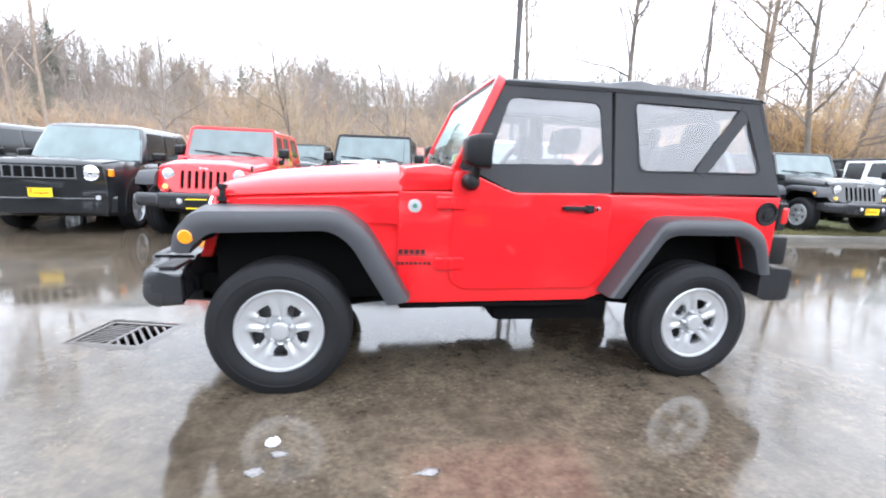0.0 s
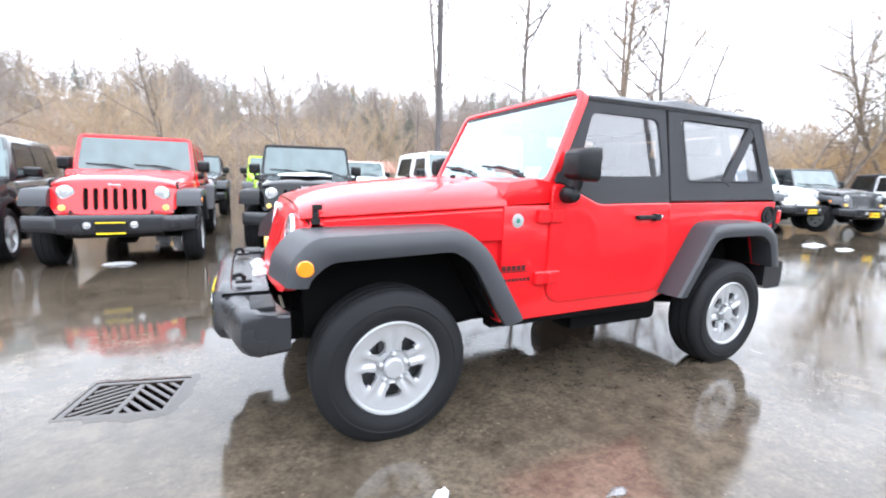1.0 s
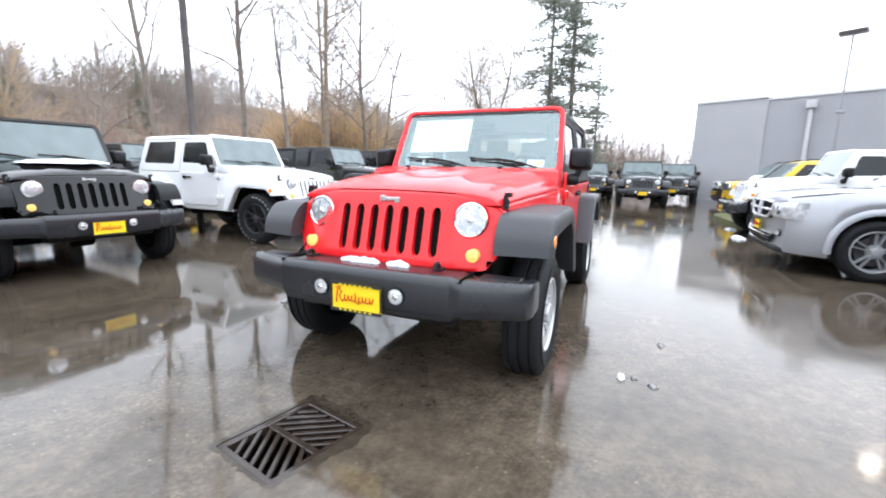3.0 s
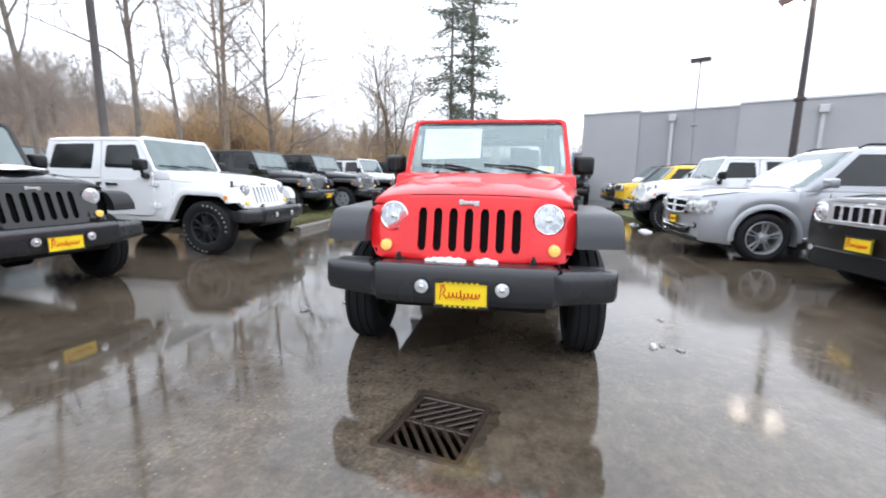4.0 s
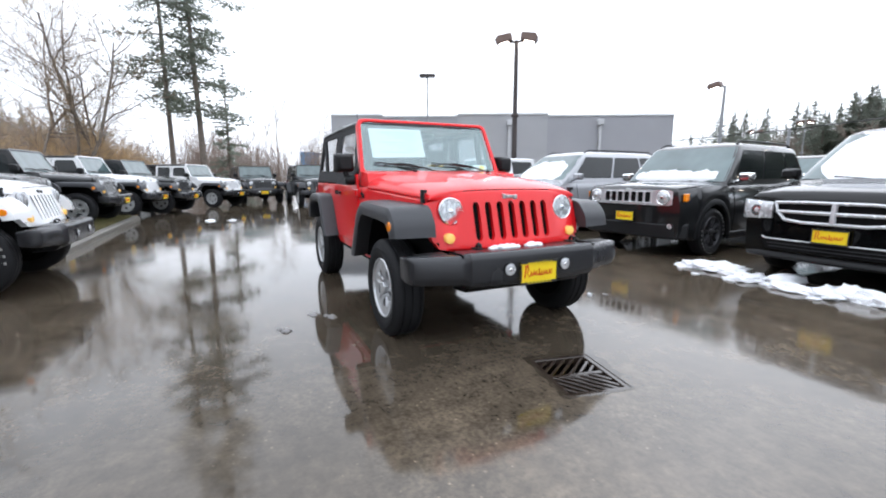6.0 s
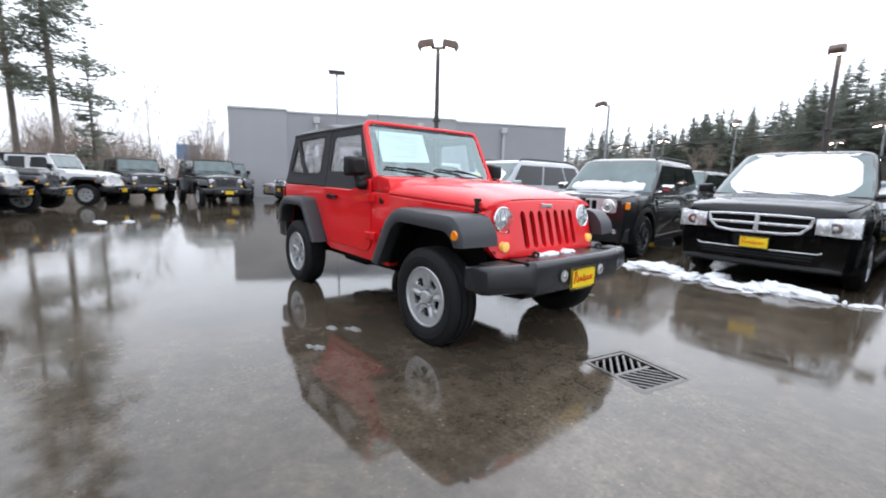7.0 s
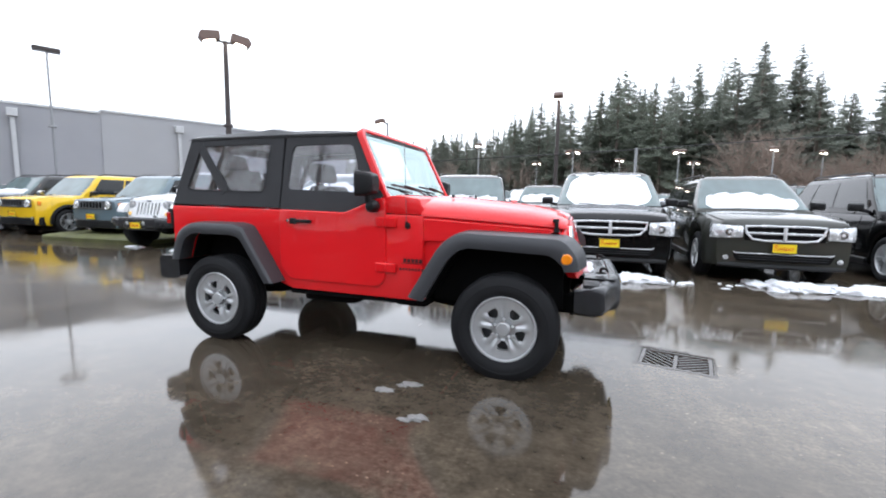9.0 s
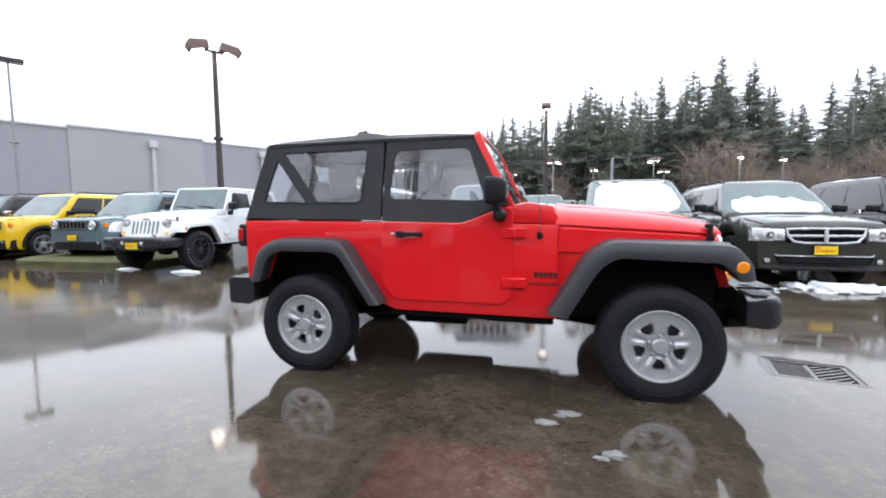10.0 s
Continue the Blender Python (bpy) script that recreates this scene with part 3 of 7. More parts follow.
def grille_mesh(bm, dished=False):
    """Seven-slot face; leans back towards the top."""
    zb, zt = 0.722, 0.985
    ye = [-0.655, -0.62, -0.55, -0.45, -0.38]
    pitch, sw = 0.0975, 0.052
    for i in range(7):
        c = (i - 3) * pitch
        ye += [c - sw / 2, c + sw / 2]
    ye += [0.38, 0.45, 0.55, 0.62, 0.655]

    def top(y):
        return 1.075 - 0.075 * (abs(y) / 0.655) ** 7 - 0.020 * (abs(y) / 0.655) ** 2

    def bot(y):
        return 0.655 + 0.02 * (abs(y) / 0.6) ** 4 + (0.10 if abs(y) > 0.63 else 0.0)

    def depth(y, z):
        return -0.498 + 0.28 * (z - 0.66) - 0.0 + 0.055 * (abs(y) / 0.62) ** 4 + (0.020 if z > top(y) - 0.01 else 0) + (0.02 if z < 0.668 else 0)

    slots = {5 + 2 * i for i in range(7)}
    rows = []
    for r in range(9):
        row = []
        for k, y in enumerate(ye):
            z0, z1 = bot(y), top(y)
            z = [z0, z0 + 0.018, zb, zb + 0.025, 0.85, zt - 0.025, zt, z1 - 0.018, z1][r]
            yy = y
            narrow = abs(y) / 0.655
            if z < 0.75 and narrow > 0.9:
                yy = y * 0.955
            if r in (2, 6) and (k in slots or k - 1 in slots):
                c = ye[k] + (sw / 2 if k in slots else -sw / 2)
                yy = c + (y - c) * 0.5
            row.append(bm.verts.new((depth(yy, z), yy, z)))
        rows.append(row)
    faces = []
    for r in range(8):
        for k in range(len(ye) - 1):
            if k in slots and 2 <= r <= 5:
                continue
            if dished and 3 <= r <= 6 and (k in (1, 2, 3) or k in (20, 21, 22)):
                continue
            faces.append(bm.faces.new((rows[r][k], rows[r][k + 1], rows[r + 1][k + 1], rows[r + 1][k])))
    for k0, s in ((1, -1), (20, 1)) if dished else ():
        # the round dish that the headlight sits in
        cy, cz, n = s * 0.485, 0.93, 4
        loop = [rows[3][k] for k in range(k0, k0 + 4)] + [rows[r][k0 + 3] for r in range(4, 7)] + [rows[7][k] for k in range(k0 + 3, k0 - 1, -1)] + [rows[r][k0] for r in (6, 5, 4)]
        ang = [math.atan2(v.co.z - cz, v.co.y - cy) for v in loop]
        turns = []
        for a, b in zip(ang, ang[1:] + ang[:1]):
            step = (b - a) % (2 * math.pi)
            turns += [a + step * q / n for q in range(n)]
        rings = []
        for rad, sink in ((0.0985, 0.0), (0.0965, 0.004), (0.0935, None)):
            ring = []
            for a in turns:
                y, z = cy + rad * math.cos(a), cz + rad * math.sin(a)
                x = lamp_plane(y, z) if sink is None else depth(y, z) + sink
                ring.append(bm.verts.new((x, y, z)))
            rings.append(ring)
        m = len(turns)
        for i in range(m):
            p, q = loop[i // n], loop[(i // n + 1) % len(loop)]
            c0, c1 = rings[0][i], rings[0][(i + 1) % m]
            faces.append(bm.faces.new((p if i % n < 2 else q, c1, c0)))
            if i % n == 1:
                faces.append(bm.faces.new((p, q, c1)))
            for a, b in zip(rings, rings[1:]):
                faces.append(bm.faces.new((a[i], a[(i + 1) % m], b[(i + 1) % m], b[i])))
    ext = bmesh.ops.extrude_face_region(bm, geom=faces)
    for v in [g for g in ext["geom"] if isinstance(g, bmesh.types.BMVert)]:
        v.co.x += 0.055


def bumper_mesh(bm):
    rings = []
    half = ((0.872, -0.545, -0.44, 0.505, 0.655, 0.02), (0.866, -0.592, -0.44, 0.494, 0.664, 0.024), (0.848, -0.624, -0.44, 0.482, 0.668, 0.03), (0.80, -0.648, -0.46, 0.476, 0.670, 0.032), (0.70, -0.668, -0.48, 0.470, 0.670, 0.034), (0.56, -0.702, -0.50, 0.462, 0.668, 0.035), (0.535, -0.712, -0.50, 0.460, 0.670, 0.035),
            (0.505, -0.738, -0.50, 0.452, 0.684, 0.03), (0.30, -0.745, -0.50, 0.446, 0.684, 0.03))
    for y, xf, xb, z0, z1, c in [(-h[0], *h[1:]) for h in half] + list(half[::-1]):
        rings.append([(xb, y, z0 + 0.01), (xf + c * 2.0, y, z0), (xf + c * 0.9, y, z0 + c * 0.4), (xf + c * 0.25, y, z0 + c * 1.4), (xf, y, z0 + c * 2.0), (xf + 0.006, y, z1 - c * 1.5), (xf + c * 0.35, y, z1 - c * 0.75), (xf + c * 0.8, y, z1 - c * 0.25), (xf + c * 1.4, y, z1), (xf + c * 2.6, y, z1 - 0.002), (xf + c * 2.9, y, z1 - 0.012), (xb, y, z1 - 0.014)])
    loft(bm, rings)


def offroader(name, label, body, top="hard", four=False, wheels="five", detail=False, flare_mat="flare", tyre=(0.370, 0.228, 0.226), plate=True, snow=False, group=""):
    root = empty(name, label=label, category="car", group=group)
    P, L = M[body], (0.523 if four else 0.0)
    R, W, RIM = tyre
    wb = (2.378 if detail else 2.424) + L
    hub_y, hub_z = (0.760, 0.344) if detail else (0.772, R - 0.004)
    # tub with its rear wheel openings
    bm = bmesh.new()
    rear = [(1.70 + L, 0.47), (1.84 + L, 0.52), (2.06 + L, 0.87), (2.12 + L, 0.89), (2.58 + L, 0.89), (2.64 + L, 0.86), (2.72 + L, 0.66)]
    poly = [(0.60, 0.46), *rear, (2.90 + L, 0.62), (2.91 + L, 1.10), (0.60, 1.075)]
    prism_y(bm, poly, -0.768, 0.768)
    part("body_tub", bm, P, root, bevel=0.012, seg=2)
    # engine bay sides and cowl
    bm = bmesh.new()
    rings = []
    for x in (-0.335, -0.2, 0.1, 0.4, 0.598):
        h, z1 = nose_half(x), lerp_table(SEAM, x) - 0.004
        rings.append([(x, -h, 0.90), (x, -h, z1 - 0.02), (x, -h + 0.015, z1), (x, h - 0.015, z1), (x, h, z1 - 0.02), (x, h, 0.90)])
    loft(bm, rings)
    part("nose_panel", bm, P, root)
    bm = bmesh.new()
    prism_y(bm, [(0.60, 1.074), (0.90, 1.084), (0.935, 1.188), (0.875, 1.205), (0.80, 1.218), (0.63, 1.196), (0.615, 1.15), (0.60, 1.13)], -0.760, 0.760)
    part("cowl", bm, P, root, bevel=0.02, seg=2)
    # bonnet
    bm = bmesh.new()
    rings = []
    for x, h in ((-0.372, 0.040), (-0.366, 0.058), (-0.345, 0.070), (-0.27, 0.086), (-0.1, 0.104), (0.15, 0.115), (0.40, 0.122), (0.612, 0.126), (0.618, 0.118)):
        z0, w = lerp_table(SEAM, x) + 0.002, nose_half(x) + 0.002
        bulge = 0.014 * max(0.0, min(1.0, (x + 0.37) * 4))
        ring = [(x, -w, z0 - 0.004)]
        for t in (-1.0, -0.985, -0.95, -0.88, -0.76, -0.62, -0.50, -0.44, -0.2, 0.0, 0.2, 0.44, 0.50, 0.62, 0.76, 0.88, 0.95, 0.985, 1.0):
            z = z0 + h * (1 - abs(t) ** 5) ** 0.55 if abs(t) < 1 else z0
            if abs(t) < 0.47:
                z += bulge
            ring.append((x, t * w, z))
        ring.append((x, w, z0 - 0.004))
        rings.append(ring)
    loft(bm, rings)
    bonnet = part("bonnet", bm, P, root)
    # grille face
    bm = bmesh.new()
    grille_mesh(bm, detail)
    grille = part("grille", bm, P, root, bevel=0.004 if detail else 0.0)
    bm = bmesh.new()
    line = []
    for k in range(-16, 17):
        y = 0.648 * k / 16
        z = 1.075 - 0.075 * (abs(y) / 0.655) ** 7 - 0.020 * (abs(y) / 0.655) ** 2
        line.append((-0.486 + 0.28 * (z - 0.66) + 0.055 * (abs(y) / 0.62) ** 4, y, z - 0.005))
    tube(bm, line, 0.0046, 5)
    part("bonnet_gap", bm, M["under"], grille)
    bm = bmesh.new()
    prism_y(bm, [(-0.452, 0.69), (-0.372, 0.995), (-0.355, 0.995), (-0.435, 0.69)], -0.40, 0.40)
    part("radiator_mesh", bm, M["under"], grille)
    bm = bmesh.new()
    for k, (y0, y1, za, zb) in enumerate(((0.040, 0.066, 1.006, 1.040), (0.010, 0.036, 1.010, 1.032), (-0.020, 0.006, 1.010, 1.032), (-0.058, -0.024, 1.000, 1.032), (-0.058, 0.060, 1.014, 1.024))):
        box(bm, -0.412 + 0.0008 * k, -0.388, y0, y1, za, zb)
    part("badge", bm, M["badge" if body != "white" else "midgrey"], grille, "small pale badge", bevel=0.004)
    for s in (-1, 1):
        bm = bmesh.new()
        disc_x(bm, -0.388 if detail else -0.416, -0.36, s * 0.485, 0.93, 0.092, 32)
        lamp = part("headlight", bm, M["lamp_dark"], root)
        bm = bmesh.new()
        disc_x(bm, -0.418, -0.40, s * 0.485, 0.93, 0.083, 32, dome=0.007)
        if not detail:
            part("lens", bm, M["headlamp"], lamp)
        else:
            bm.free()
            def lamp_rings(bm, prof, n=36):
                rings = []
                for x, r in prof:
                    yz = [(s * 0.485 + r * math.cos(2 * math.pi * k / n), 0.93 + r * math.sin(2 * math.pi * k / n)) for k in range(n)]
                    rings.append([(x + 0.404 + lamp_plane(y, z), y, z) for y, z in yz])
                loft(bm, rings)
            bm = bmesh.new()
            lamp_rings(bm, [(-0.392, 0.093), (-0.414, 0.092), (-0.418, 0.087), (-0.412, 0.081), (-0.395, 0.079)])
            part("bezel", bm, M["chrome"], lamp, "bright ring")
            bm = bmesh.new()
            lamp_rings(bm, [(-0.411, 0.081), (-0.4105, 0.079), (-0.4085, 0.060), (-0.4082, 0.058), (-0.4100, 0.056), (-0.4080, 0.034), (-0.4078, 0.001)])
            part("reflector", bm, M["bowl"], lamp)
            for k in range(-3, 4):
                bm = bmesh.new()
                y, hh = s * 0.485 + k * 0.019, math.sqrt(0.072 ** 2 - (k * 0.019) ** 2)
                tube(bm, [(-0.0085 + lamp_plane(y, z), y, z) for z in (0.93 - hh, 0.93 + hh)], 0.0016, 4)
                part("flute", bm, M["lens"], lamp)
            bm = bmesh.new()
            lamp_rings(bm, [(-0.406, 0.021), (-0.416, 0.019), (-0.419, 0.013), (-0.420, 0.001)], 22)
            part("bulb_shield", bm, M["chrome"], lamp)
            bm = bmesh.new()
            lamp_rings(bm, [(-0.416, 0.0805), (-0.421, 0.066), (-0.4255, 0.036), (-0.427, 0.001)])
            part("lens", bm, M["lamp_glass"], lamp).visible_shadow = False
        bm = bmesh.new()
        disc_x(bm, -0.470, -0.42, s * 0.521, 0.750, 0.035, 24, dome=0.006)
        part("indicator", bm, M["pale_amber"], root, "pale amber round indicator")
        # wings
        bm = bmesh.new()
        o = arc_points([(-0.468, 0.772), (-0.452, 0.87), (-0.365, 0.972), (0.31, 0.988), (0.445, 0.895), (0.668, 0.522)], 6, 0.10)
        i = arc_points([(-0.375, 0.765), (-0.36, 0.80), (-0.29, 0.862), (0.265, 0.882), (0.36, 0.815), (0.545, 0.50)], 6, 0.10)
        flare(bm, s, o, i, lambda x: nose_half(x) - 0.02, 0.925)
        part("wheel_arch", bm, M[flare_mat] if flare_mat != "body" else P, root)
        bm = bmesh.new()
        o = arc_points([(1.765 + L, 0.528), (2.045 + L, 0.957), (2.14 + L, 0.978), (2.575 + L, 0.978), (2.715 + L, 0.89), (2.785 + L, 0.66)], 6, 0.10)
        i = arc_points([(1.845 + L, 0.525), (2.07 + L, 0.865), (2.14 + L, 0.885), (2.54 + L, 0.885), (2.63 + L, 0.83), (2.69 + L, 0.66)], 6, 0.10)
        flare(bm, s, o, i, 0.755, 0.925)
        part("wheel_arch", bm, M[flare_mat] if flare_mat != "body" else P, root)
        bm = bmesh.new()
        disc = [( -0.385 + 0.034 * math.cos(a), 0.843 + 0.034 * math.sin(a)) for a in [2 * math.pi * k / 20 for k in range(20)]]
        prism_y(bm, disc, s * 0.90, s * 0.931)
        part("side_marker", bm, M["amber"], root, "round amber side marker", bevel=0.005)
        # bonnet catch
        bm = bmesh.new()
        y = s * (nose_half(-0.3) + 0.012)
        box(bm, -0.322, -0.284, y - 0.012, y + 0.012, 0.985, 1.012)
        tube(bm, [(-0.303, y, 0.99), (-0.300, y + s * 0.006, 1.03), (-0.296, y - s * 0.012, 1.062)], 0.011, 8)
        box(bm, -0.318, -0.276, y - 0.026, y + 0.010, 1.052, 1.076)
        box(bm, -0.316, -0.292, y - 0.008, y + 0.016, 1.015, 1.060)
        part("bonnet_catch", bm, M["plastic"], bonnet, bevel=0.003)
        # door with handle, hinges, mirror
        doors = [(0.885, 1.80)] if not four else [(0.885, 1.72), (1.735, 2.30)]
        for k, (a, b) in enumerate(doors):
            bm = bmesh.new()
            if k == 0:
                pl = [(a, 0.60), (a, 1.165), (a + 0.02, 1.19), (a + 0.07, 1.19), (a + 0.33, 1.082), (b, 1.092), (b, 0.64), (b - 0.09, 0.545), (a + 0.06, 0.54)]
            else:
                pl = [(a, 0.55), (a, 1.092), (b, 1.098), (b + 0.0, 0.90), (b - 0.20, 0.60), (b - 0.25, 0.55)]
            pl = rounded(pl, 0.035, 3)
            rings = [[(x, s * 0.766, z) for x, z in pl], [(x, s * 0.779, z) for x, z in pl]]
            cx, cz = (a + b) / 2, 0.83
            rings.append([(x + (cx - x) * 0.018, s * 0.784, z + (cz - z) * 0.03) for x, z in pl])
            loft(bm, rings)
            door = part("door", bm, P, root, smooth=0.35)
            bm = bmesh.new()
            hx = b - 0.21
            box(bm, hx - 0.085, hx + 0.075, s * 0.79, s * 0.812, 0.995, 1.020)
            box(bm, hx + 0.045, hx + 0.095, s * 0.782, s * 0.815, 0.985, 1.028)
            box(bm, hx - 0.09, hx - 0.065, s * 0.782, s * 0.808, 0.998, 1.018)
            part("handle", bm, M["plastic"], door, "black door handle", bevel=0.005)
            if detail:
                bm = bmesh.new()
                pl2 = [(hx - 0.01 + 0.055 * math.cos(q), 1.005 + 0.035 * math.sin(q)) for q in [2 * math.pi * k2 / 20 for k2 in range(20)]]
                prism_y(bm, pl2, s * 0.783, s * 0.786)
                part("handle_recess", bm, M["red2"], door)
                bm = bmesh.new()
                lathe_y(bm, [(s * 0.782, 0.013), (s * 0.792, 0.012), (s * 0.793, 0.001)], 14, hx + 0.125, 1.008)
                part("key_barrel", bm, M["chrome"], door)
            for zh in (0.69, 1.02):
                bm = bmesh.new()
                box(bm, a - 0.085 if k == 0 else a - 0.02, a + 0.075, s * 0.765, s * 0.797, zh - 0.034, zh + 0.034)
                box(bm, a - 0.012, a + 0.012, s * 0.77, s * 0.806, zh - 0.030, zh + 0.030)
                part("hinge", bm, P, door, bevel=0.006)
        bm = bmesh.new()
        mx = 0.965
        lathe_y(bm, [(s * 0.772, 0.040), (s * 0.80, 0.046), (s * 0.845, 0.044), (s * 0.868, 0.030), (s * 0.874, 0.001)], 18, mx + 0.005, 1.135)
        tube(bm, [(mx + 0.02, s * 0.84, 1.14), (mx + 0.02, s * 0.86, 1.20), (mx + 0.03, s * 0.86, 1.24)], 0.024, 10)
        mirror = part("mirror", bm, M["plastic"], root, "black door mirror")
        bm = bmesh.new()
        rings = []
        for x, g in ((mx - 0.045, 0.62), (mx - 0.03, 0.80), (mx + 0.01, 0.95), (mx + 0.075, 1.0), (mx + 0.08, 0.96)):
            q = rounded([(-0.088 * g, -0.082 * g), (0.088 * g, -0.088 * g), (0.090 * g, 0.086 * g), (-0.085 * g, 0.088 * g)], 0.03, 3)
            rings.append([(x, s * (0.865 + u), 1.292 + v) for u, v in q])
        loft(bm, rings)
        part("mirror_head", bm, M["plastic"], mirror)
        bm = bmesh.new()
        fan(bm, rounded([(0.79, 1.215), (0.94, 1.21), (0.942, 1.37), (0.79, 1.37)], 0.03, 3), lambda u, v, d: (mx + 0.083, s * u, v), 0)
        part("mirror_glass", bm, M["chrome"], mirror)
        # tail lamp
        bm = bmesh.new()
        box(bm, 2.90 + L, 2.965 + L, min(s * 0.64, s * 0.775), max(s * 0.64, s * 0.775), 0.90, 1.07)
        tl = part("tail_lamp", bm, M["plastic"], root, bevel=0.01)
        bm = bmesh.new()
        box(bm, 2.925 + L, 2.972 + L, min(s * 0.65, s * 0.782), max(s * 0.65, s * 0.782), 0.94, 1.04)
        part("lens", bm, M["redlens"], tl, bevel=0.008)
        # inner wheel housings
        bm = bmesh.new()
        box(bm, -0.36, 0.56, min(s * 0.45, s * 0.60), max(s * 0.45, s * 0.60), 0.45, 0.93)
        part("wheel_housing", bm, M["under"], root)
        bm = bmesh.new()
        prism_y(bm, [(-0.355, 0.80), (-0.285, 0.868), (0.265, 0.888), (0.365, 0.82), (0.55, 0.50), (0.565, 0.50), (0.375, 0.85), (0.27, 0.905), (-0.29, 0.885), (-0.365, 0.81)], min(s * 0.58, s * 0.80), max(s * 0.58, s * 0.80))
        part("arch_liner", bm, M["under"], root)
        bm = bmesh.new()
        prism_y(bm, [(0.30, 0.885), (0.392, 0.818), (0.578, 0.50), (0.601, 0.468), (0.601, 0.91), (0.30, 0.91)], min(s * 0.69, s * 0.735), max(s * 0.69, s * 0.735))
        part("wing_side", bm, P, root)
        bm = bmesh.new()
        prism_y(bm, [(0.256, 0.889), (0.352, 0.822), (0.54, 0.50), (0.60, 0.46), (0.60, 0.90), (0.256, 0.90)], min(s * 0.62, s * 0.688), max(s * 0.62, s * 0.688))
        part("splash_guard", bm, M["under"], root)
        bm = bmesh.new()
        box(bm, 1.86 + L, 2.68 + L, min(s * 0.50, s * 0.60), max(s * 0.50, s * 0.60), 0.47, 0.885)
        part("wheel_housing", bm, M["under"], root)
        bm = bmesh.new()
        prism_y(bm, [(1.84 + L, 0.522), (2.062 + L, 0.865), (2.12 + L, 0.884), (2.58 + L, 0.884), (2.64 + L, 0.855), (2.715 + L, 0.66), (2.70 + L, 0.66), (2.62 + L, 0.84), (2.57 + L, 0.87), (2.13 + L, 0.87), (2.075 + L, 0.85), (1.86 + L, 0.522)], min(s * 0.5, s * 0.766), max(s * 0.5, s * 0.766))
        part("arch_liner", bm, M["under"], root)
        for x in (0.0, wb):
            q = 0.978 if detail and x else 1.0
            wheel(root, x, s * hub_y, hub_z, R * q, W, RIM * q, wheels, turn=(0 if x == 0 else 16) * s)
    # windscreen frame leans back
    def ws(u, v, d):
        # u across, v up along the lean, d towards the inside
        return (0.868 + 0.43 * v + 0.9 * d, u, 1.168 + 0.90 * v - 0.43 * d)
    bm = bmesh.new()
    outer = [(-0.755, -0.01), (0.755, -0.01), (0.704, 0.610), (-0.704, 0.610)]
    hole = rounded([(-0.708, 0.048), (0.708, 0.048), (0.667, 0.578), (-0.667, 0.578)], 0.06, 3)
    framed(bm, rounded(outer, 0.075, 3), hole, ws, 0.05)
    wf = part("windscreen_frame", bm, P, root, bevel=0.006 if detail else 0)
    bm = bmesh.new()
    fan(bm, hole, ws, 0.012)
    wg = part("windscreen", bm, M["glass" if detail else "screen"], wf)
    wg.visible_shadow = not detail
    for s, y0 in ((1, 0.08), (-1, -0.50)):
        bm = bmesh.new()
        a, b, c = ws(y0 - 0.06, 0.045, -0.03), ws(y0 + 0.02, 0.065, -0.036), ws(y0 + 0.30, 0.125, -0.022)
        tube(bm, [a, b], 0.008, 6)
        tube(bm, [b, ws(y0 + 0.16, 0.100, -0.034), c], 0.009, 6)
        tube(bm, [ws(y0 + 0.06, 0.095, -0.010), ws(y0 + 0.30, 0.118, -0.012), ws(y0 + 0.52, 0.135, -0.010)], 0.008, 6)
        part("wiper", bm, M["plastic"], wf)
    # upper cabin
    def panel(s):
        return lambda u, v, d: (u, s * (side_y(v) - d), v)
    ztop, zt2, xb = 1.655, 1.645, 2.91 + L
    soft = top == "soft"
    T = M["canvas"] if soft else (P if top == "body" else M["plastic"])
    x_mid = 1.80 if not four else 1.73
    for s in (-1, 1):
        secs = []
        door_out = [(0.915, 1.205), (1.135, 1.672), (x_mid - 0.02, 1.672), (x_mid, 1.093), (1.225, 1.083), (0.99, 1.19)]
        door_hole = rounded([(1.195, 1.590), (x_mid - 0.085, 1.585), (x_mid - 0.05, 1.250), (1.075, 1.232)], 0.05, 4)
        secs.append(("upper_door", door_out, door_hole, T if soft else P))
        if four:
            o = [(x_mid + 0.006, 1.093), (x_mid + 0.006, 1.672), (2.40, 1.672), (2.40, 1.099)]
            h = rounded([(x_mid + 0.07, 1.155), (x_mid + 0.07, 1.60), (2.33, 1.60), (2.33, 1.155)], 0.04, 3)
            secs.append(("upper_door", o, h, P))
            q0 = 2.41
        else:
            q0 = x_mid + 0.012
        o = [(q0, 1.100), (q0 - 0.01, 1.672), (2.735 + L, 1.655), (2.90 + L, 1.112)]
        h = rounded([(q0 + 0.11, 1.607), (2.635 + L, 1.598), (2.755 + L, 1.236), (q0 + 0.155, 1.225)], 0.04, 4)
        secs.append(("quarter_panel", o, h, T))
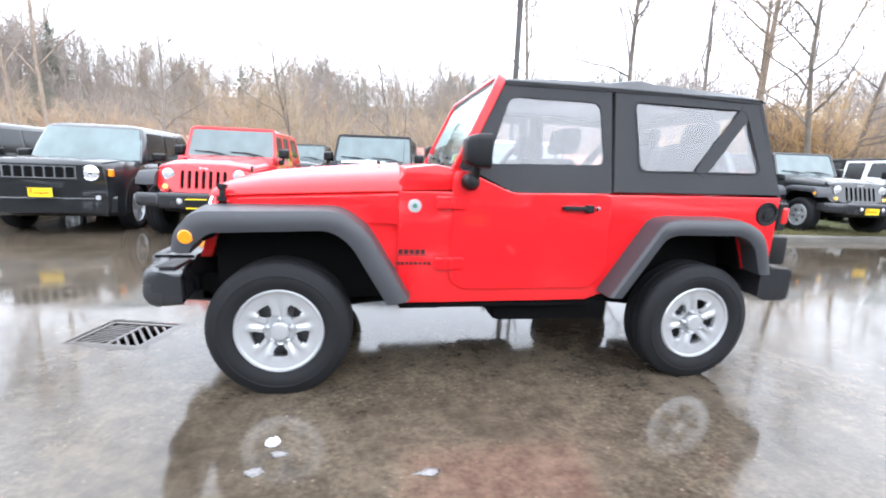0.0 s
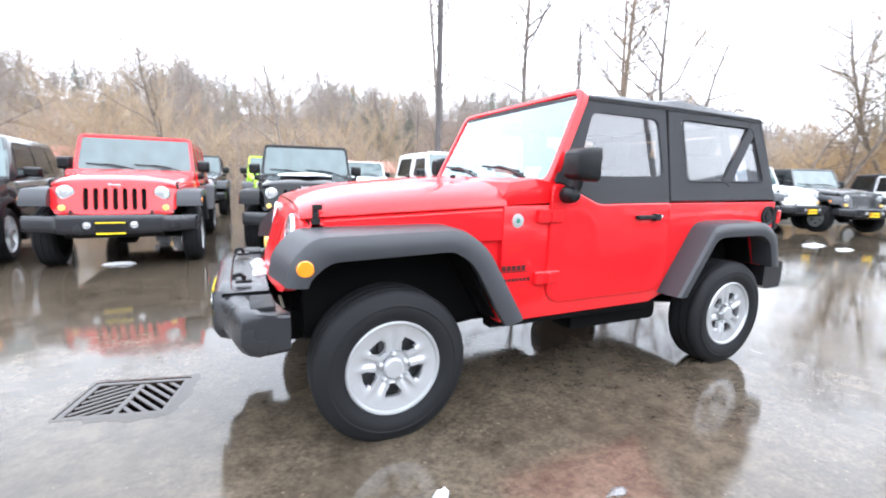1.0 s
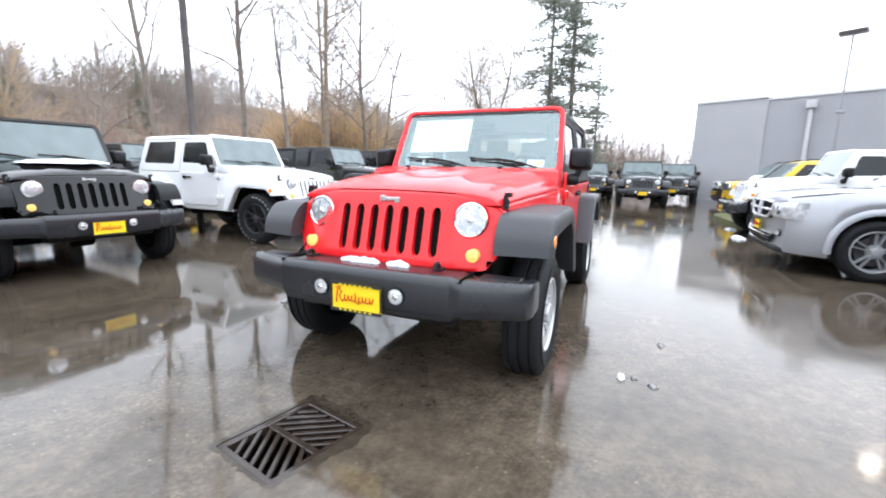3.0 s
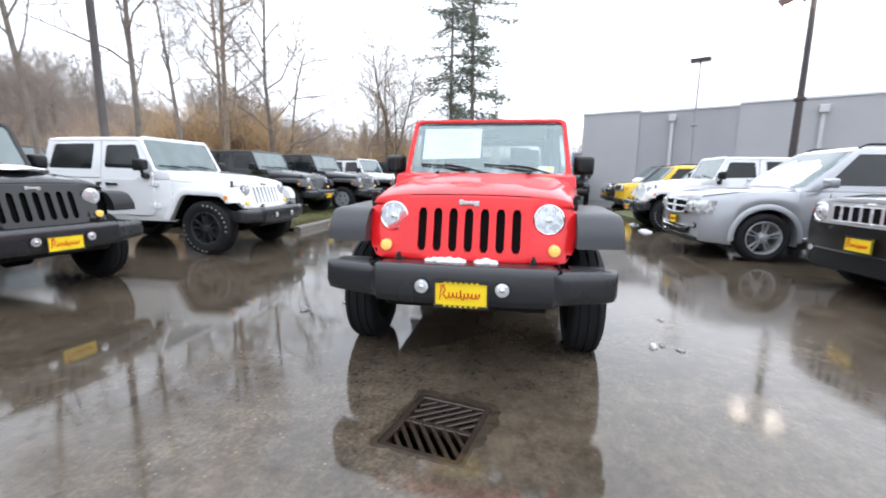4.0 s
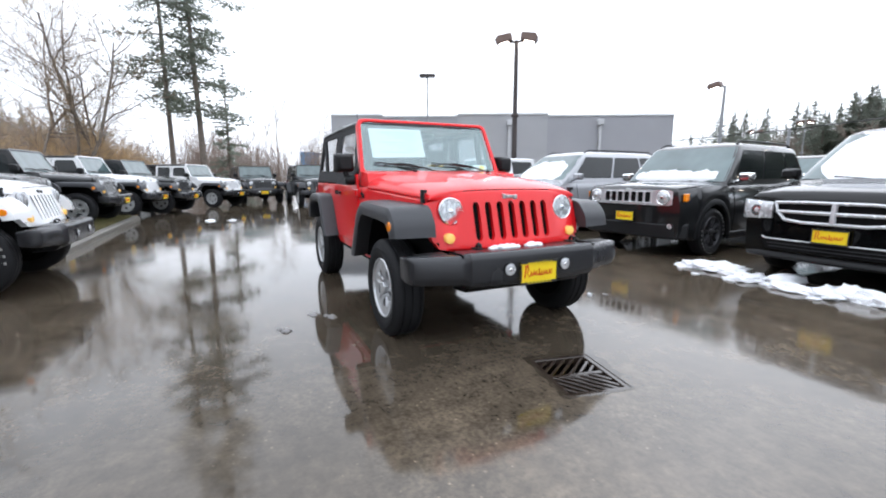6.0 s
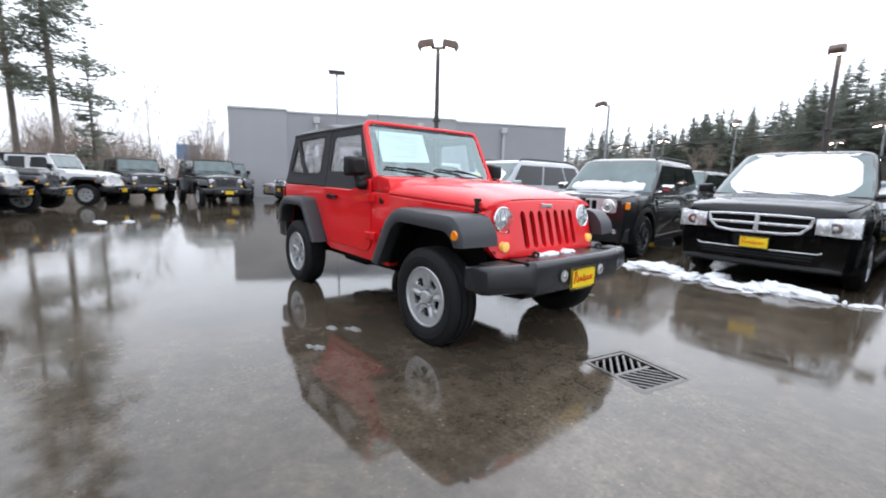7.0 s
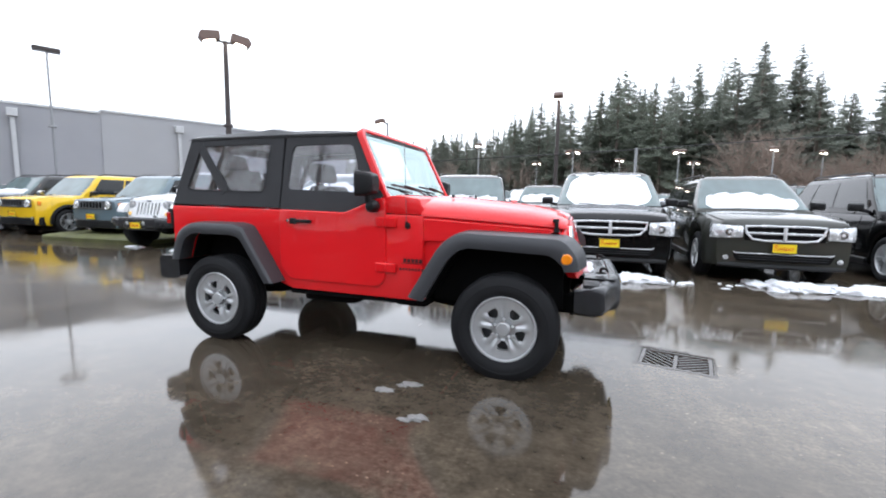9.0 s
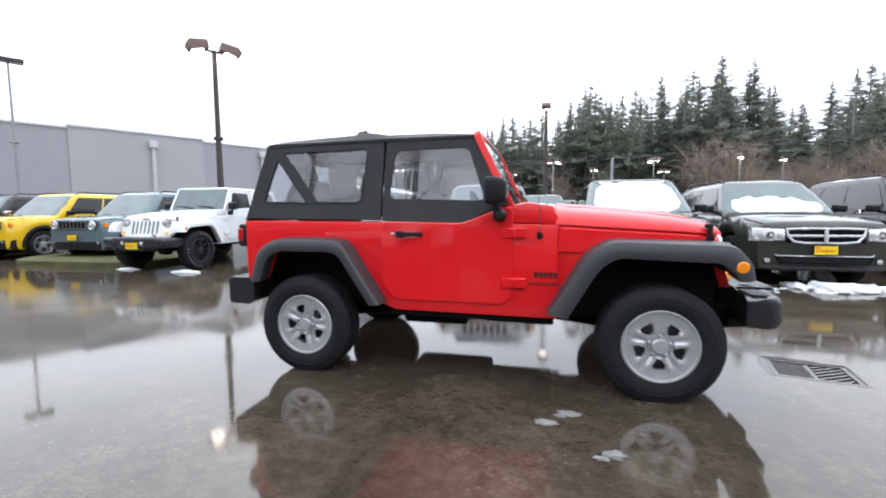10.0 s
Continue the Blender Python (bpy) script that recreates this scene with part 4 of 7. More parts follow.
        for nm, o, h, mt in secs:
            bm = bmesh.new()
            framed(bm, o, h, panel(s), 0.022)
            pn = part(nm, bm, mt, root, bevel=0.004 if detail else 0)
            bm = bmesh.new()
            fan(bm, h, panel(s), 0.009)
            gl = part("window_pane", bm, M["vinyl"] if soft else M["tinted"], pn)
            gl.visible_shadow = not soft
            if soft and nm == "quarter_panel":
                bm = bmesh.new()
                pr = panel(s)
                a, b = Vector((2.655 + L, 1.613)), Vector((2.347 + L, 1.220))
                nrm = Vector((b.y - a.y, a.x - b.x)).normalized() * 0.037
                loft(bm, [[pr(*(a + nrm), -0.004), pr(*(a - nrm), -0.004), pr(*(a - nrm), 0.004), pr(*(a + nrm), 0.004)],
                          [pr(*(b + nrm), -0.004), pr(*(b - nrm), -0.004), pr(*(b - nrm), 0.004), pr(*(b + nrm), 0.004)]])
                part("strap", bm, M["canvas"], pn)
                bm = bmesh.new()
                for hh in (h,):
                    pts = [pr(u, v, -0.003) for u, v in hh]
                    tube(bm, pts + [pts[0]], 0.004, 5)
                part("seam_binding", bm, M["canvas"], pn)
    # roof sheet and rear curtain
    bm = bmesh.new()
    rings = []
    bow = {True: ((1.115, -0.012), (1.15, 0.002), (1.45, 0.026), (1.78, 0.028), (1.86, 0.046), (1.95, 0.060), (2.05, 0.042), (2.3, 0.028), (2.6, 0.012), (2.72, -0.006), (2.765, -0.04)),
           False: ((1.12, 0.0), (1.16, 0.02), (1.45, 0.030), (2.2, 0.030), (2.6, 0.02), (2.72, 0.008), (2.765, -0.05))}[soft]
    for x, dz in bow:
        x = x + (L if x > 1.5 else 0)
        z = 1.676 + dz
        h = side_y(1.66) + 0.006
        ring = [(x, -h, 1.652), (x, -h - 0.004, 1.667 + min(dz, 0) * 0.6), (x, -h + 0.03, 1.682 + dz * 0.7)]
        ring += [(x, h * t, z + 0.022 * (1 - t * t)) for t in (-0.8, -0.45, 0, 0.45, 0.8)]
        ring += [(x, h - 0.03, 1.682 + dz * 0.7), (x, h + 0.004, 1.667 + min(dz, 0) * 0.6), (x, h, 1.652)]
        rings.append(ring)
    loft(bm, rings)
    roof = part("roof", bm, M["wet_canvas"] if soft else T, root, "black canvas soft top" if soft else "")
    if soft:
        for s in (-1, 1):
            bm = bmesh.new()
            tube(bm, [(1.11, s * 0.69, 1.668), (1.78, s * 0.692, 1.668), (2.2, s * 0.692, 1.664), (2.74, s * 0.688, 1.640)], 0.007, 6)
            part("seam_binding", bm, M["canvas"], roof)
        bm = bmesh.new()
        box(bm, 1.135, 1.18, -0.66, 0.66, 1.648, 1.664)
        part("header_bar", bm, M["plastic"], roof)
    bm = bmesh.new()
    def back(u, v, d):
        return (2.905 + L - 0.165 * (v - 1.10) / 0.55 - d, u, v)
    framed(bm, [(-0.765, 1.10), (0.765, 1.10), (0.69, 1.66), (-0.69, 1.66)], rounded([(-0.60, 1.22), (0.60, 1.22), (0.55, 1.58), (-0.55, 1.58)], 0.05, 3), back, 0.02)
    rc = part("rear_curtain", bm, T, root)
    bm = bmesh.new()
    fan(bm, rounded([(-0.60, 1.22), (0.60, 1.22), (0.55, 1.58), (-0.55, 1.58)], 0.05, 3), back, 0.01)
    gl = part("window_pane", bm, M["vinyl"] if soft else M["tinted"], rc)
    gl.visible_shadow = not soft
    # bumpers
    bm = bmesh.new()
    bumper_mesh(bm)
    fb = part("front_bumper", bm, M["bumper"], root, "dark moulded plastic bumper", smooth=0.55)
    if detail:
        for s in (-1, 1):
            bm = bmesh.new()
            box(bm, -0.695, -0.50, s * 0.545 - 0.004, s * 0.545 + 0.004, 0.660, 0.676)
            part("cap_joint", bm, M["under"], fb)
            bm = bmesh.new()
            loft(bm, [[(-0.60, s * y, 0.645), (-0.49, s * y, 0.645), (-0.49, s * y, 0.672), (-0.585, s * y, 0.672)] for y in (0.60, 0.80)])
            part("step_pad", bm, M["plastic"], fb, bevel=0.004)
    for s in (-1, 1):
        bm = bmesh.new()
        disc_x(bm, -0.752, -0.72, s * 0.228, 0.565, 0.047, 24)
        fg = part("fog_lamp", bm, M["plastic"], fb)
        bm = bmesh.new()
        disc_x(bm, -0.7545, -0.74, s * 0.228, 0.565, 0.039, 24, dome=0.003)
        rim = part("lens", bm, M["headlamp"], fg)
        bm = bmesh.new()
        disc_x(bm, -0.7595, -0.75, s * 0.228, 0.563, 0.014, 16, dome=0.003)
        part("bulb_shield", bm, M["chrome"], fg)
        bm = bmesh.new()
        y = s * 0.395
        tube(bm, [(-0.605, y, 0.685), (-0.605, y, 0.715), (-0.62, y, 0.728), (-0.645, y, 0.722), (-0.65, y, 0.705)], 0.011, 8)
        box(bm, -0.64, -0.57, y - 0.022, y + 0.022, 0.688, 0.700)
        part("tow_hook", bm, M["plastic"], fb)
    bm = bmesh.new()
    prism_y(bm, [(-0.66, 0.462), (-0.45, 0.462), (-0.40, 0.385), (-0.60, 0.40)], -0.48, 0.48)
    part("air_dam", bm, M["plastic"], fb, bevel=0.01)
    if plate:
        number_plate(root, -0.748, 0.530, fine=detail)
    bm = bmesh.new()
    rings = []
    for y, xo in ((-0.80, 3.05), (-0.77, 3.075), (-0.5, 3.085), (0.5, 3.085), (0.77, 3.075), (0.80, 3.05)):
        xf = 2.83 + L
        rings.append([(xf, y, 0.49), (xf + 0.05, y, 0.462), (xo - 0.03 + L, y, 0.465), (xo - 0.008 + L, y, 0.475), (xo + L, y, 0.50), (xo + L, y, 0.63), (xo - 0.008 + L, y, 0.655), (xo - 0.03 + L, y, 0.665), (xf, y, 0.665)])
    loft(bm, rings)
    part("rear_bumper", bm, M["bumper"], root)
    if detail:
        bm = bmesh.new()
        box(bm, 2.91, 3.03, -0.755, -0.56, 0.685, 0.86)
        part("plate_bracket", bm, M["plastic"], root, bevel=0.015, seg=2)
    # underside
    # solid block for the engine mass, added to stop light leaking under the nose
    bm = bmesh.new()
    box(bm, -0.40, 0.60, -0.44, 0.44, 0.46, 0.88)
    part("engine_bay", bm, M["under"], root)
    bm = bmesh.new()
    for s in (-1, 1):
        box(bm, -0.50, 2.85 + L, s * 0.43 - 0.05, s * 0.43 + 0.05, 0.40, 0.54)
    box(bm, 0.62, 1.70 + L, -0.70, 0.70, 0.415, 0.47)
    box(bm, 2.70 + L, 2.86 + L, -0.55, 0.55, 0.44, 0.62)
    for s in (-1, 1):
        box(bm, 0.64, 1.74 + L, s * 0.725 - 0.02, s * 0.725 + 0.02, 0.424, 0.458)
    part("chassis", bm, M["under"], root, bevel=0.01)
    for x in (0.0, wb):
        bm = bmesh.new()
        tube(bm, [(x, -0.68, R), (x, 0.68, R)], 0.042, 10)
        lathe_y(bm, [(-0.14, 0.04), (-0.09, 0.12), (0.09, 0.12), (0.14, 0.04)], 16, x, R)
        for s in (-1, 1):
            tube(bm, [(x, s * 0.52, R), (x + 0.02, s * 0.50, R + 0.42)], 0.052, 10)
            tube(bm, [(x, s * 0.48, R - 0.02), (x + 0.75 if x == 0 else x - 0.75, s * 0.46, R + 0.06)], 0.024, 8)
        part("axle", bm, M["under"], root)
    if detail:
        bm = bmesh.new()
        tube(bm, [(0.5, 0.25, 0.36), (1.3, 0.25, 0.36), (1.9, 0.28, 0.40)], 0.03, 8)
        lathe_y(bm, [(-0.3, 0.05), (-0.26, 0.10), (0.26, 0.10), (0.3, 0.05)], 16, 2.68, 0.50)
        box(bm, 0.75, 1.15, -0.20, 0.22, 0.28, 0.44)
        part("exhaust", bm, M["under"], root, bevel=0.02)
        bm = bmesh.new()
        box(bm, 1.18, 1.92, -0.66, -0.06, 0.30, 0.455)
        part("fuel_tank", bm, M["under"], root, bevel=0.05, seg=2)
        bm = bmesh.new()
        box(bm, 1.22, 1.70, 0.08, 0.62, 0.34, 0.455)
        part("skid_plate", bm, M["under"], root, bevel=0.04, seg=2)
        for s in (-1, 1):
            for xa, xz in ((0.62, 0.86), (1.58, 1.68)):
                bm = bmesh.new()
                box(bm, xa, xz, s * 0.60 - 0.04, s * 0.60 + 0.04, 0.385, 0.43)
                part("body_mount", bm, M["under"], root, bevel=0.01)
    if snow:
        bm = bmesh.new()
        lump(bm, 0.2, 0, 1.19, 0.30, 0.42, 0.05, 5)
        part("snow_cover", bm, M["snow"], root, "melting snow on the bonnet")
    return root


def lump(bm, x, y, z, rx, ry, rz, seed, sub=3, rough=0.35):
    """An uneven heap with a flat base."""
    made = bmesh.ops.create_icosphere(bm, subdivisions=sub, radius=1.0)["verts"]
    for v in made:
        d = 1 + rough * noise.noise(v.co * 2.1 + Vector((seed * 3.7, 0, 0))) + rough * 0.5 * noise.noise(v.co * 6.3 + Vector((0, seed * 1.9, 0)))
        zz = v.co.z if v.co.z > 0 else v.co.z * 0.08
        v.co = Vector((x + v.co.x * rx * d, y + v.co.y * ry * d, z + zz * rz * d))

# ---- cars: rounded crossovers, vans and saloons ----


def crossover(name, label, body, S, group=""):
    """A car with a lofted lower body and cabin; S holds its measures. The front points to -x, x = 0 at its nose."""
    root = empty(name, label=label, category=S.get("category", "car"), group=group)
    P = M[body]
    LEN, HW, R = S["length"], S["half"], S["R"]
    ax = (S["front"], S["front"] + S["base"])
    belt, hood, nose = S["belt"], S["hood"], S["nose_z"]
    x_ws, x_rf, x_rr, x_tail, roof_z = S["x_ws"], S["x_rf"], S["x_rr"], S["x_tail"], S["roof"]
    ra = R + 0.07
    def fx(y):
        """How far the rounded nose lies back at y."""
        q = abs(y) / HW
        return 0.16 * q ** 4 if q < 0.8 else 0.0655 + 0.2 * (q - 0.8) + 4.0 * (q - 0.8) ** 2
    xs = {0.002, 0.008, 0.02, 0.04, 0.066, 0.10, 0.14, 0.26, x_ws * 0.7, x_ws, LEN - 0.25, LEN - 0.1, LEN - 0.03, LEN, (x_ws + x_tail) / 2}
    for c in ax:
        for k in range(-5, 6):
            xs.add(round(c + ra * math.sin(k / 5 * math.pi / 2), 4))
            xs.add(round(c + ra * 1.04 * (1 if k > 0 else -1), 4))
    rings, shut = [], []
    for x in sorted(x for x in xs if 0 <= x <= LEN):
        u = max(0.0, 1 - x / 0.55)
        v = max(0.0, 1 - (LEN - x) / 0.35)
        w = HW * min(1 - 0.16 * u ** 2.2 - 0.10 * v ** 2, (x / 0.16) ** 0.25 if x < 0.066 else 1.0)
        zlo = 0.24 + 0.04 * u
        for c in ax:
            if abs(x - c) < ra:
                zlo = max(zlo, R + math.sqrt(ra * ra - (x - c) ** 2))
        if x < x_ws:
            t = x / x_ws
            zhi = nose + (hood - nose) * min(1.0, (t * 2.2)) ** 0.55 + (belt - hood) * max(0.0, t - 0.5) * 0.9
        else:
            zhi = belt + 0.02 * (x - x_ws) / LEN
        zhi -= 0.10 * v ** 2
        if x < 0.07:
            zlo, zhi = zlo + 0.06 - x * 0.6, zhi - 0.05 + x * 0.7
        if x == LEN:
            zlo, zhi, w = zlo + 0.05, zhi - 0.05, w * 0.97
        h = zhi - zlo
        if 0.09 < x <= x_ws:
            shut.append((x, w * 0.90, zhi - 0.012))
        half = [(w * 0.955, zlo), (w * 0.985, zlo + 0.12 * h), (w, zlo + 0.45 * h), (w * 0.995, zlo + 0.62 * h), (w * 0.965, zlo + 0.80 * h), (w * 0.94, zlo + 0.93 * h), (w * 0.88, zhi - 0.005), (w * 0.6, zhi + 0.022), (w * 0.25, zhi + 0.032)]
        rings.append([(x, -y, z) for y, z in half] + [(x, y, z) for y, z in half[::-1]])
    bm = bmesh.new()
    loft(bm, rings)
    part("body", bm, P, root, smooth=0.7)
    for s in (-1, 1):
        bm = bmesh.new()
        tube(bm, [(x, s * y, z) for x, y, z in shut], 0.0055, 5)
        part("bonnet_gap", bm, M["under"], root)

    def lvl(s):
        """Cabin outline at height fraction s: front x, rear x, half width, z."""
        return (x_ws + (x_rf - x_ws) * s, x_tail + (x_rr - x_tail) * s, (HW * 0.925) * (1 - s) + S["roof_half"] * s + 0.02 * math.sin(s * 3.1), belt - 0.03 + (roof_z - belt + 0.03) * s)

    bm = bmesh.new()
    rr = []
    for s, shrink in ((0, 0), (0.35, 0), (0.7, 0), (0.93, 0.0), (0.985, 0.05), (1.02, 0.14), (1.045, 0.35)):
        a, b, w, z = lvl(min(s, 1.0))
        z += max(0, s - 1.0) * 0.8
        a, b, w = a + shrink * 0.5, b - shrink * 0.5, w - shrink * 0.55
        rr.append([(px, py, z) for px, py in rounded([(a, -w), (b, -w), (b, w), (a, w)], 0.14, 4)])
    loft(bm, rr)
    cabin = part("cabin", bm, P, root, smooth=0.7)

    def wpt(s, f, side):
        """A place on the side glass: height fraction s, x fraction f of that level."""
        a, b, w, z = lvl(s)
        return (a + (b - a) * f, side * (w + 0.007), z)
    # windscreen
    def glass(nm, rows, mt):
        bm = bmesh.new()
        loft(bm, rows, False, False)
        return part(nm, bm, mt, cabin)
    rows = []
    for s in (0.08, 0.35, 0.6, 0.93):
        a, b, w, z = lvl(s)
        row = []
        for y in (-w + 0.022, -w + 0.05, -w + 0.09, -w + 0.14, -w * 0.5, 0, w * 0.5, w - 0.14, w - 0.09, w - 0.05, w - 0.022):
            d = max(0.0, abs(y) - (w - 0.14))
            row.append((a - 0.010 + 0.14 - math.sqrt(0.14 * 0.14 - d * d), y, z + 0.002))
        rows.append(row)
    glass("windscreen", rows, M["screen"])
    rows = []
    for s in (0.22, 0.5, 0.86):
        a, b, w, z = lvl(s)
        rows.append([(b + 0.010 - 0.05 * abs(t) ** 4, t * (w - 0.10), z + 0.002) for t in (-1, -0.85, 0, 0.85, 1)])
    glass("rear_window", rows, M["tinted"])
    for side in (-1, 1):
        for f0, f1, g0, g1 in S["panes"]:
            glass("side_window", [[wpt(s, f0 + (g0 - f0) * s, side), wpt(s, f1 + (g1 - f1) * s, side)] for s in (0.14, 0.5, 0.86)], M["tinted"])
        # door seams, handles
        for xd in S["seams"]:
            bm = bmesh.new()
            h = belt - 0.24
            tube(bm, [(xd, side * HW * f, 0.24 + h * g) for f, g in ((0.985, 0.14), (1.0, 0.45), (0.995, 0.62), (0.965, 0.80), (0.94, 0.93))], 0.0045, 5)
            part("door_seam", bm, M["under"], root)
        for xd in S["handles"]:
            bm = bmesh.new()
            box(bm, xd - 0.09, xd + 0.09, side * HW - 0.022, side * HW + 0.022, belt - 0.145, belt - 0.115)
            part("door_handle", bm, M[S.get("trim", "plastic")] if S.get("chrome_handles") else P, root, bevel=0.01)
        bm = bmesh.new()
        xm = x_ws + 0.28
        rings = []
        for d, g in ((0, 0.55), (0.03, 0.85), (0.10, 1.0), (0.13, 0.95)):
            rings.append([(xm - 0.03 + d * 0.9, side * (HW + 0.10 + 0.105 * g * u), belt + 0.085 + 0.075 * g * v) for u, v in rounded([(-1, -0.8), (1, -0.9), (1, 0.9), (-1, 1)], 0.4, 3)])
        loft(bm, rings)
        tube(bm, [(xm + 0.05, side * (HW - 0.10), belt + 0.01), (xm + 0.05, side * (HW + 0.04), belt + 0.04)], 0.028, 8)
        part("mirror", bm, M[S.get("mirror", "plastic")] if S.get("mirror") != "body" else P, root)
        # arch lip and sill
        if S.get("cladding"):
            for c in ax:
                bm = bmesh.new()
                rings = []
                for k in range(-8, 9):
                    q = k / 8 * math.pi / 2 * 1.08
                    ring = []
                    for rad, yy in ((ra - 0.01, HW - 0.02), (ra - 0.01, HW + 0.016), (ra + 0.035, HW + 0.018), (ra + 0.065, HW + 0.002), (ra + 0.065, HW - 0.03)):
                        ring.append((c + rad * math.sin(q), side * yy, R + rad * math.cos(q)))
                    rings.append(ring)
                loft(bm, rings)
                part("arch_trim", bm, M[S["cladding"]] if S["cladding"] != "body" else P, root)
        bm = bmesh.new()
        box(bm, ax[0] + ra + 0.02, ax[1] - ra - 0.02, side * (HW - 0.02) - 0.03, side * (HW - 0.02) + 0.03, 0.22, 0.33)
        part("sill", bm, M[S.get("sill", "plastic")], root, bevel=0.015)
        if S.get("rails"):
            bm = bmesh.new()
            w = S["roof_half"] - 0.07
            tube(bm, [(x_rf + 0.10, side * w, roof_z + 0.01), (x_rf + 0.22, side * w, roof_z + 0.06), ((x_rf + x_rr) / 2, side * w, roof_z + 0.065), (x_rr - 0.2, side * w, roof_z + 0.055), (x_rr - 0.08, side * w, roof_z + 0.0)], 0.016, 6)
            part("roof_rail", bm, M["plastic"], root)
        for x in ax:
            wheel(root, x, side * (HW - 0.115), R - 0.003, R, S["W"], R * 0.67, S["wheels"], turn=23 * side + 31 * x)
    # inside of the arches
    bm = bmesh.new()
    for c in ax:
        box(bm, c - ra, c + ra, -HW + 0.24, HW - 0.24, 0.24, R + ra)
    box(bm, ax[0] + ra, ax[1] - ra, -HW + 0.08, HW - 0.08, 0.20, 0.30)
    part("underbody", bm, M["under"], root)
    # front: lower bumper, grille, lamps
    bm = bmesh.new()
    rings = []
    n = 13
    for z, d in ((S["lip"], 0.03), (S["lip"] + 0.03, -0.022), (S["bump_top"] - 0.03, -0.018), (S["bump_top"], 0.01)):
        row = []
        for i in range(n):
            t = (-1 + 2 * i / (n - 1)) * S.get("bump_w", 1.0)
            row.append((d + 0.004 + fx(t * HW * 0.97), t * HW * 0.985, z))
        row += [(0.40, HW * 0.90 * S.get("bump_w", 1.0), z), (0.40, -HW * 0.90 * S.get("bump_w", 1.0), z)]
        rings.append(row)
    loft(bm, rings)
    part("lower_bumper", bm, M[S["bumper"]] if S["bumper"] != "body" else P, root)
    gz0, gz1, gw = S["grille"]
    gx = -0.012

    def gp(t, z, d=0.0):
        return (gx + fx(t * gw) + 0.06 * max(0, z - gz0) + d, t * gw, z)
    bm = bmesh.new()
    loft(bm, [[gp(t, z) for t in (-1, -0.6, 0, 0.6, 1)] for z in (gz0, gz1)] + [[gp(t, z, 0.10) for t in (-1, -0.6, 0, 0.6, 1)] for z in (gz1, gz0)], False)
    gr = part("grille", bm, M["under"], root)
    if S["face"] == "cross":
        bm = bmesh.new()
        gm, tp = (gz0 + gz1) / 2, 0.80
        for pts in ([(-1, gz1 - 0.01), (-0.5, gz1), (0, gz1), (0.5, gz1), (1, gz1 - 0.01)], [(-tp, gz0 + 0.02), (-0.5, gz0), (0, gz0), (0.5, gz0), (tp, gz0 + 0.02)], [(-1, gz1 - 0.01), (-0.95, gm), (-tp, gz0 + 0.02)], [(1, gz1 - 0.01), (0.95, gm), (tp, gz0 + 0.02)]):
            tube(bm, [gp(t, z, -0.012) for t, z in pts], 0.017, 6)
        tube(bm, [gp(-0.98, gm, -0.010), gp(-0.4, gm, -0.014), gp(0, gm, -0.02), gp(0.4, gm, -0.014), gp(0.98, gm, -0.010)], 0.019, 6)
        tube(bm, [gp(0, gz0, -0.020), gp(0, gm, -0.024), gp(0, gz1, -0.020)], 0.026, 6)
        part("chrome_trim", bm, M["satin"], gr, "bright crossed bars")
        iw = HW * 0.66
        ts = [-1, -0.94, -0.6, -0.2, 0.2, 0.6, 0.94, 1]
        bm = bmesh.new()
        loft(bm, [[(fx(t * iw * k) + d, t * iw * k, z) for t in ts] for z, k, d in ((0.355, 0.90, 0.05), (0.360, 0.92, -0.024), (0.45, 1.0, -0.026), (0.465, 0.99, -0.020), (0.465, 0.98, 0.05))], False, False)
        intake = part("lower_intake", bm, M["under"], root)
        for z, k in ((0.395, 0.93), (0.430, 0.96)):
            bm = bmesh.new()
            tube(bm, [(fx(t * iw * k) - 0.026, t * iw * k, z) for t in ts[1:-1]], 0.006, 5)
            part("intake_bar", bm, M["plastic"], intake)
        bm = bmesh.new()
        tube(bm, [(fx(t * iw) - 0.022, t * iw, 0.475 + (0.02 if abs(t) == 1 else 0)) for t in ts], 0.008, 6)
        part("intake_trim", bm, M["satin"], intake, "thin bright strip")
    elif S["face"] == "seven":
        bm = bmesh.new()
        zz = [(gz0 - 0.035, 0.94), (gz0 - 0.02, 1.0), (gz1 + 0.01, 1.0), (gz1 + 0.03, 0.92)]
        ts = [-1, -0.9, -0.6, -0.3, 0, 0.3, 0.6, 0.9, 1]
        fw = S["lamp_y"] + S["lamp_h"] * 1.35
        loft(bm, [[(fx(t * fw * k) - 0.016, t * fw * k, z) for t in ts] for z, k in zz] + [[(fx(t * fw * k) + 0.05, t * fw * k, z) for t in ts] for z, k in zz[::-1]], False, False)
        part("face_panel", bm, M[S.get("face_mat", "satin")], root)
        bm = bmesh.new()
        for i in range(7):
            t = (-1 + 2 * (i + 0.5) / 7) * 0.97
            q = rounded([(t * gw - 0.036, gz0), (t * gw + 0.036, gz0), (t * gw + 0.036, gz1), (t * gw - 0.036, gz1)], 0.012, 2)
            loft(bm, [[(fx(y) - 0.019, y, z) for y, z in q], [(fx(y) + 0.02, y, z) for y, z in q]])
        part("grille_opening", bm, M["under"], gr)
        bm = bmesh.new()
        for i in range(8):
            t = -1 + 2 * i / 7
            tube(bm, [gp(t * 0.97, gz0, -0.010), gp(t * 0.97, gz1, -0.010)], 0.010, 8)
        for z in (gz0, gz1):
            tube(bm, [gp(t, z, -0.008) for t in (-1.0, -0.5, 0, 0.5, 1.0)], 0.009, 8)
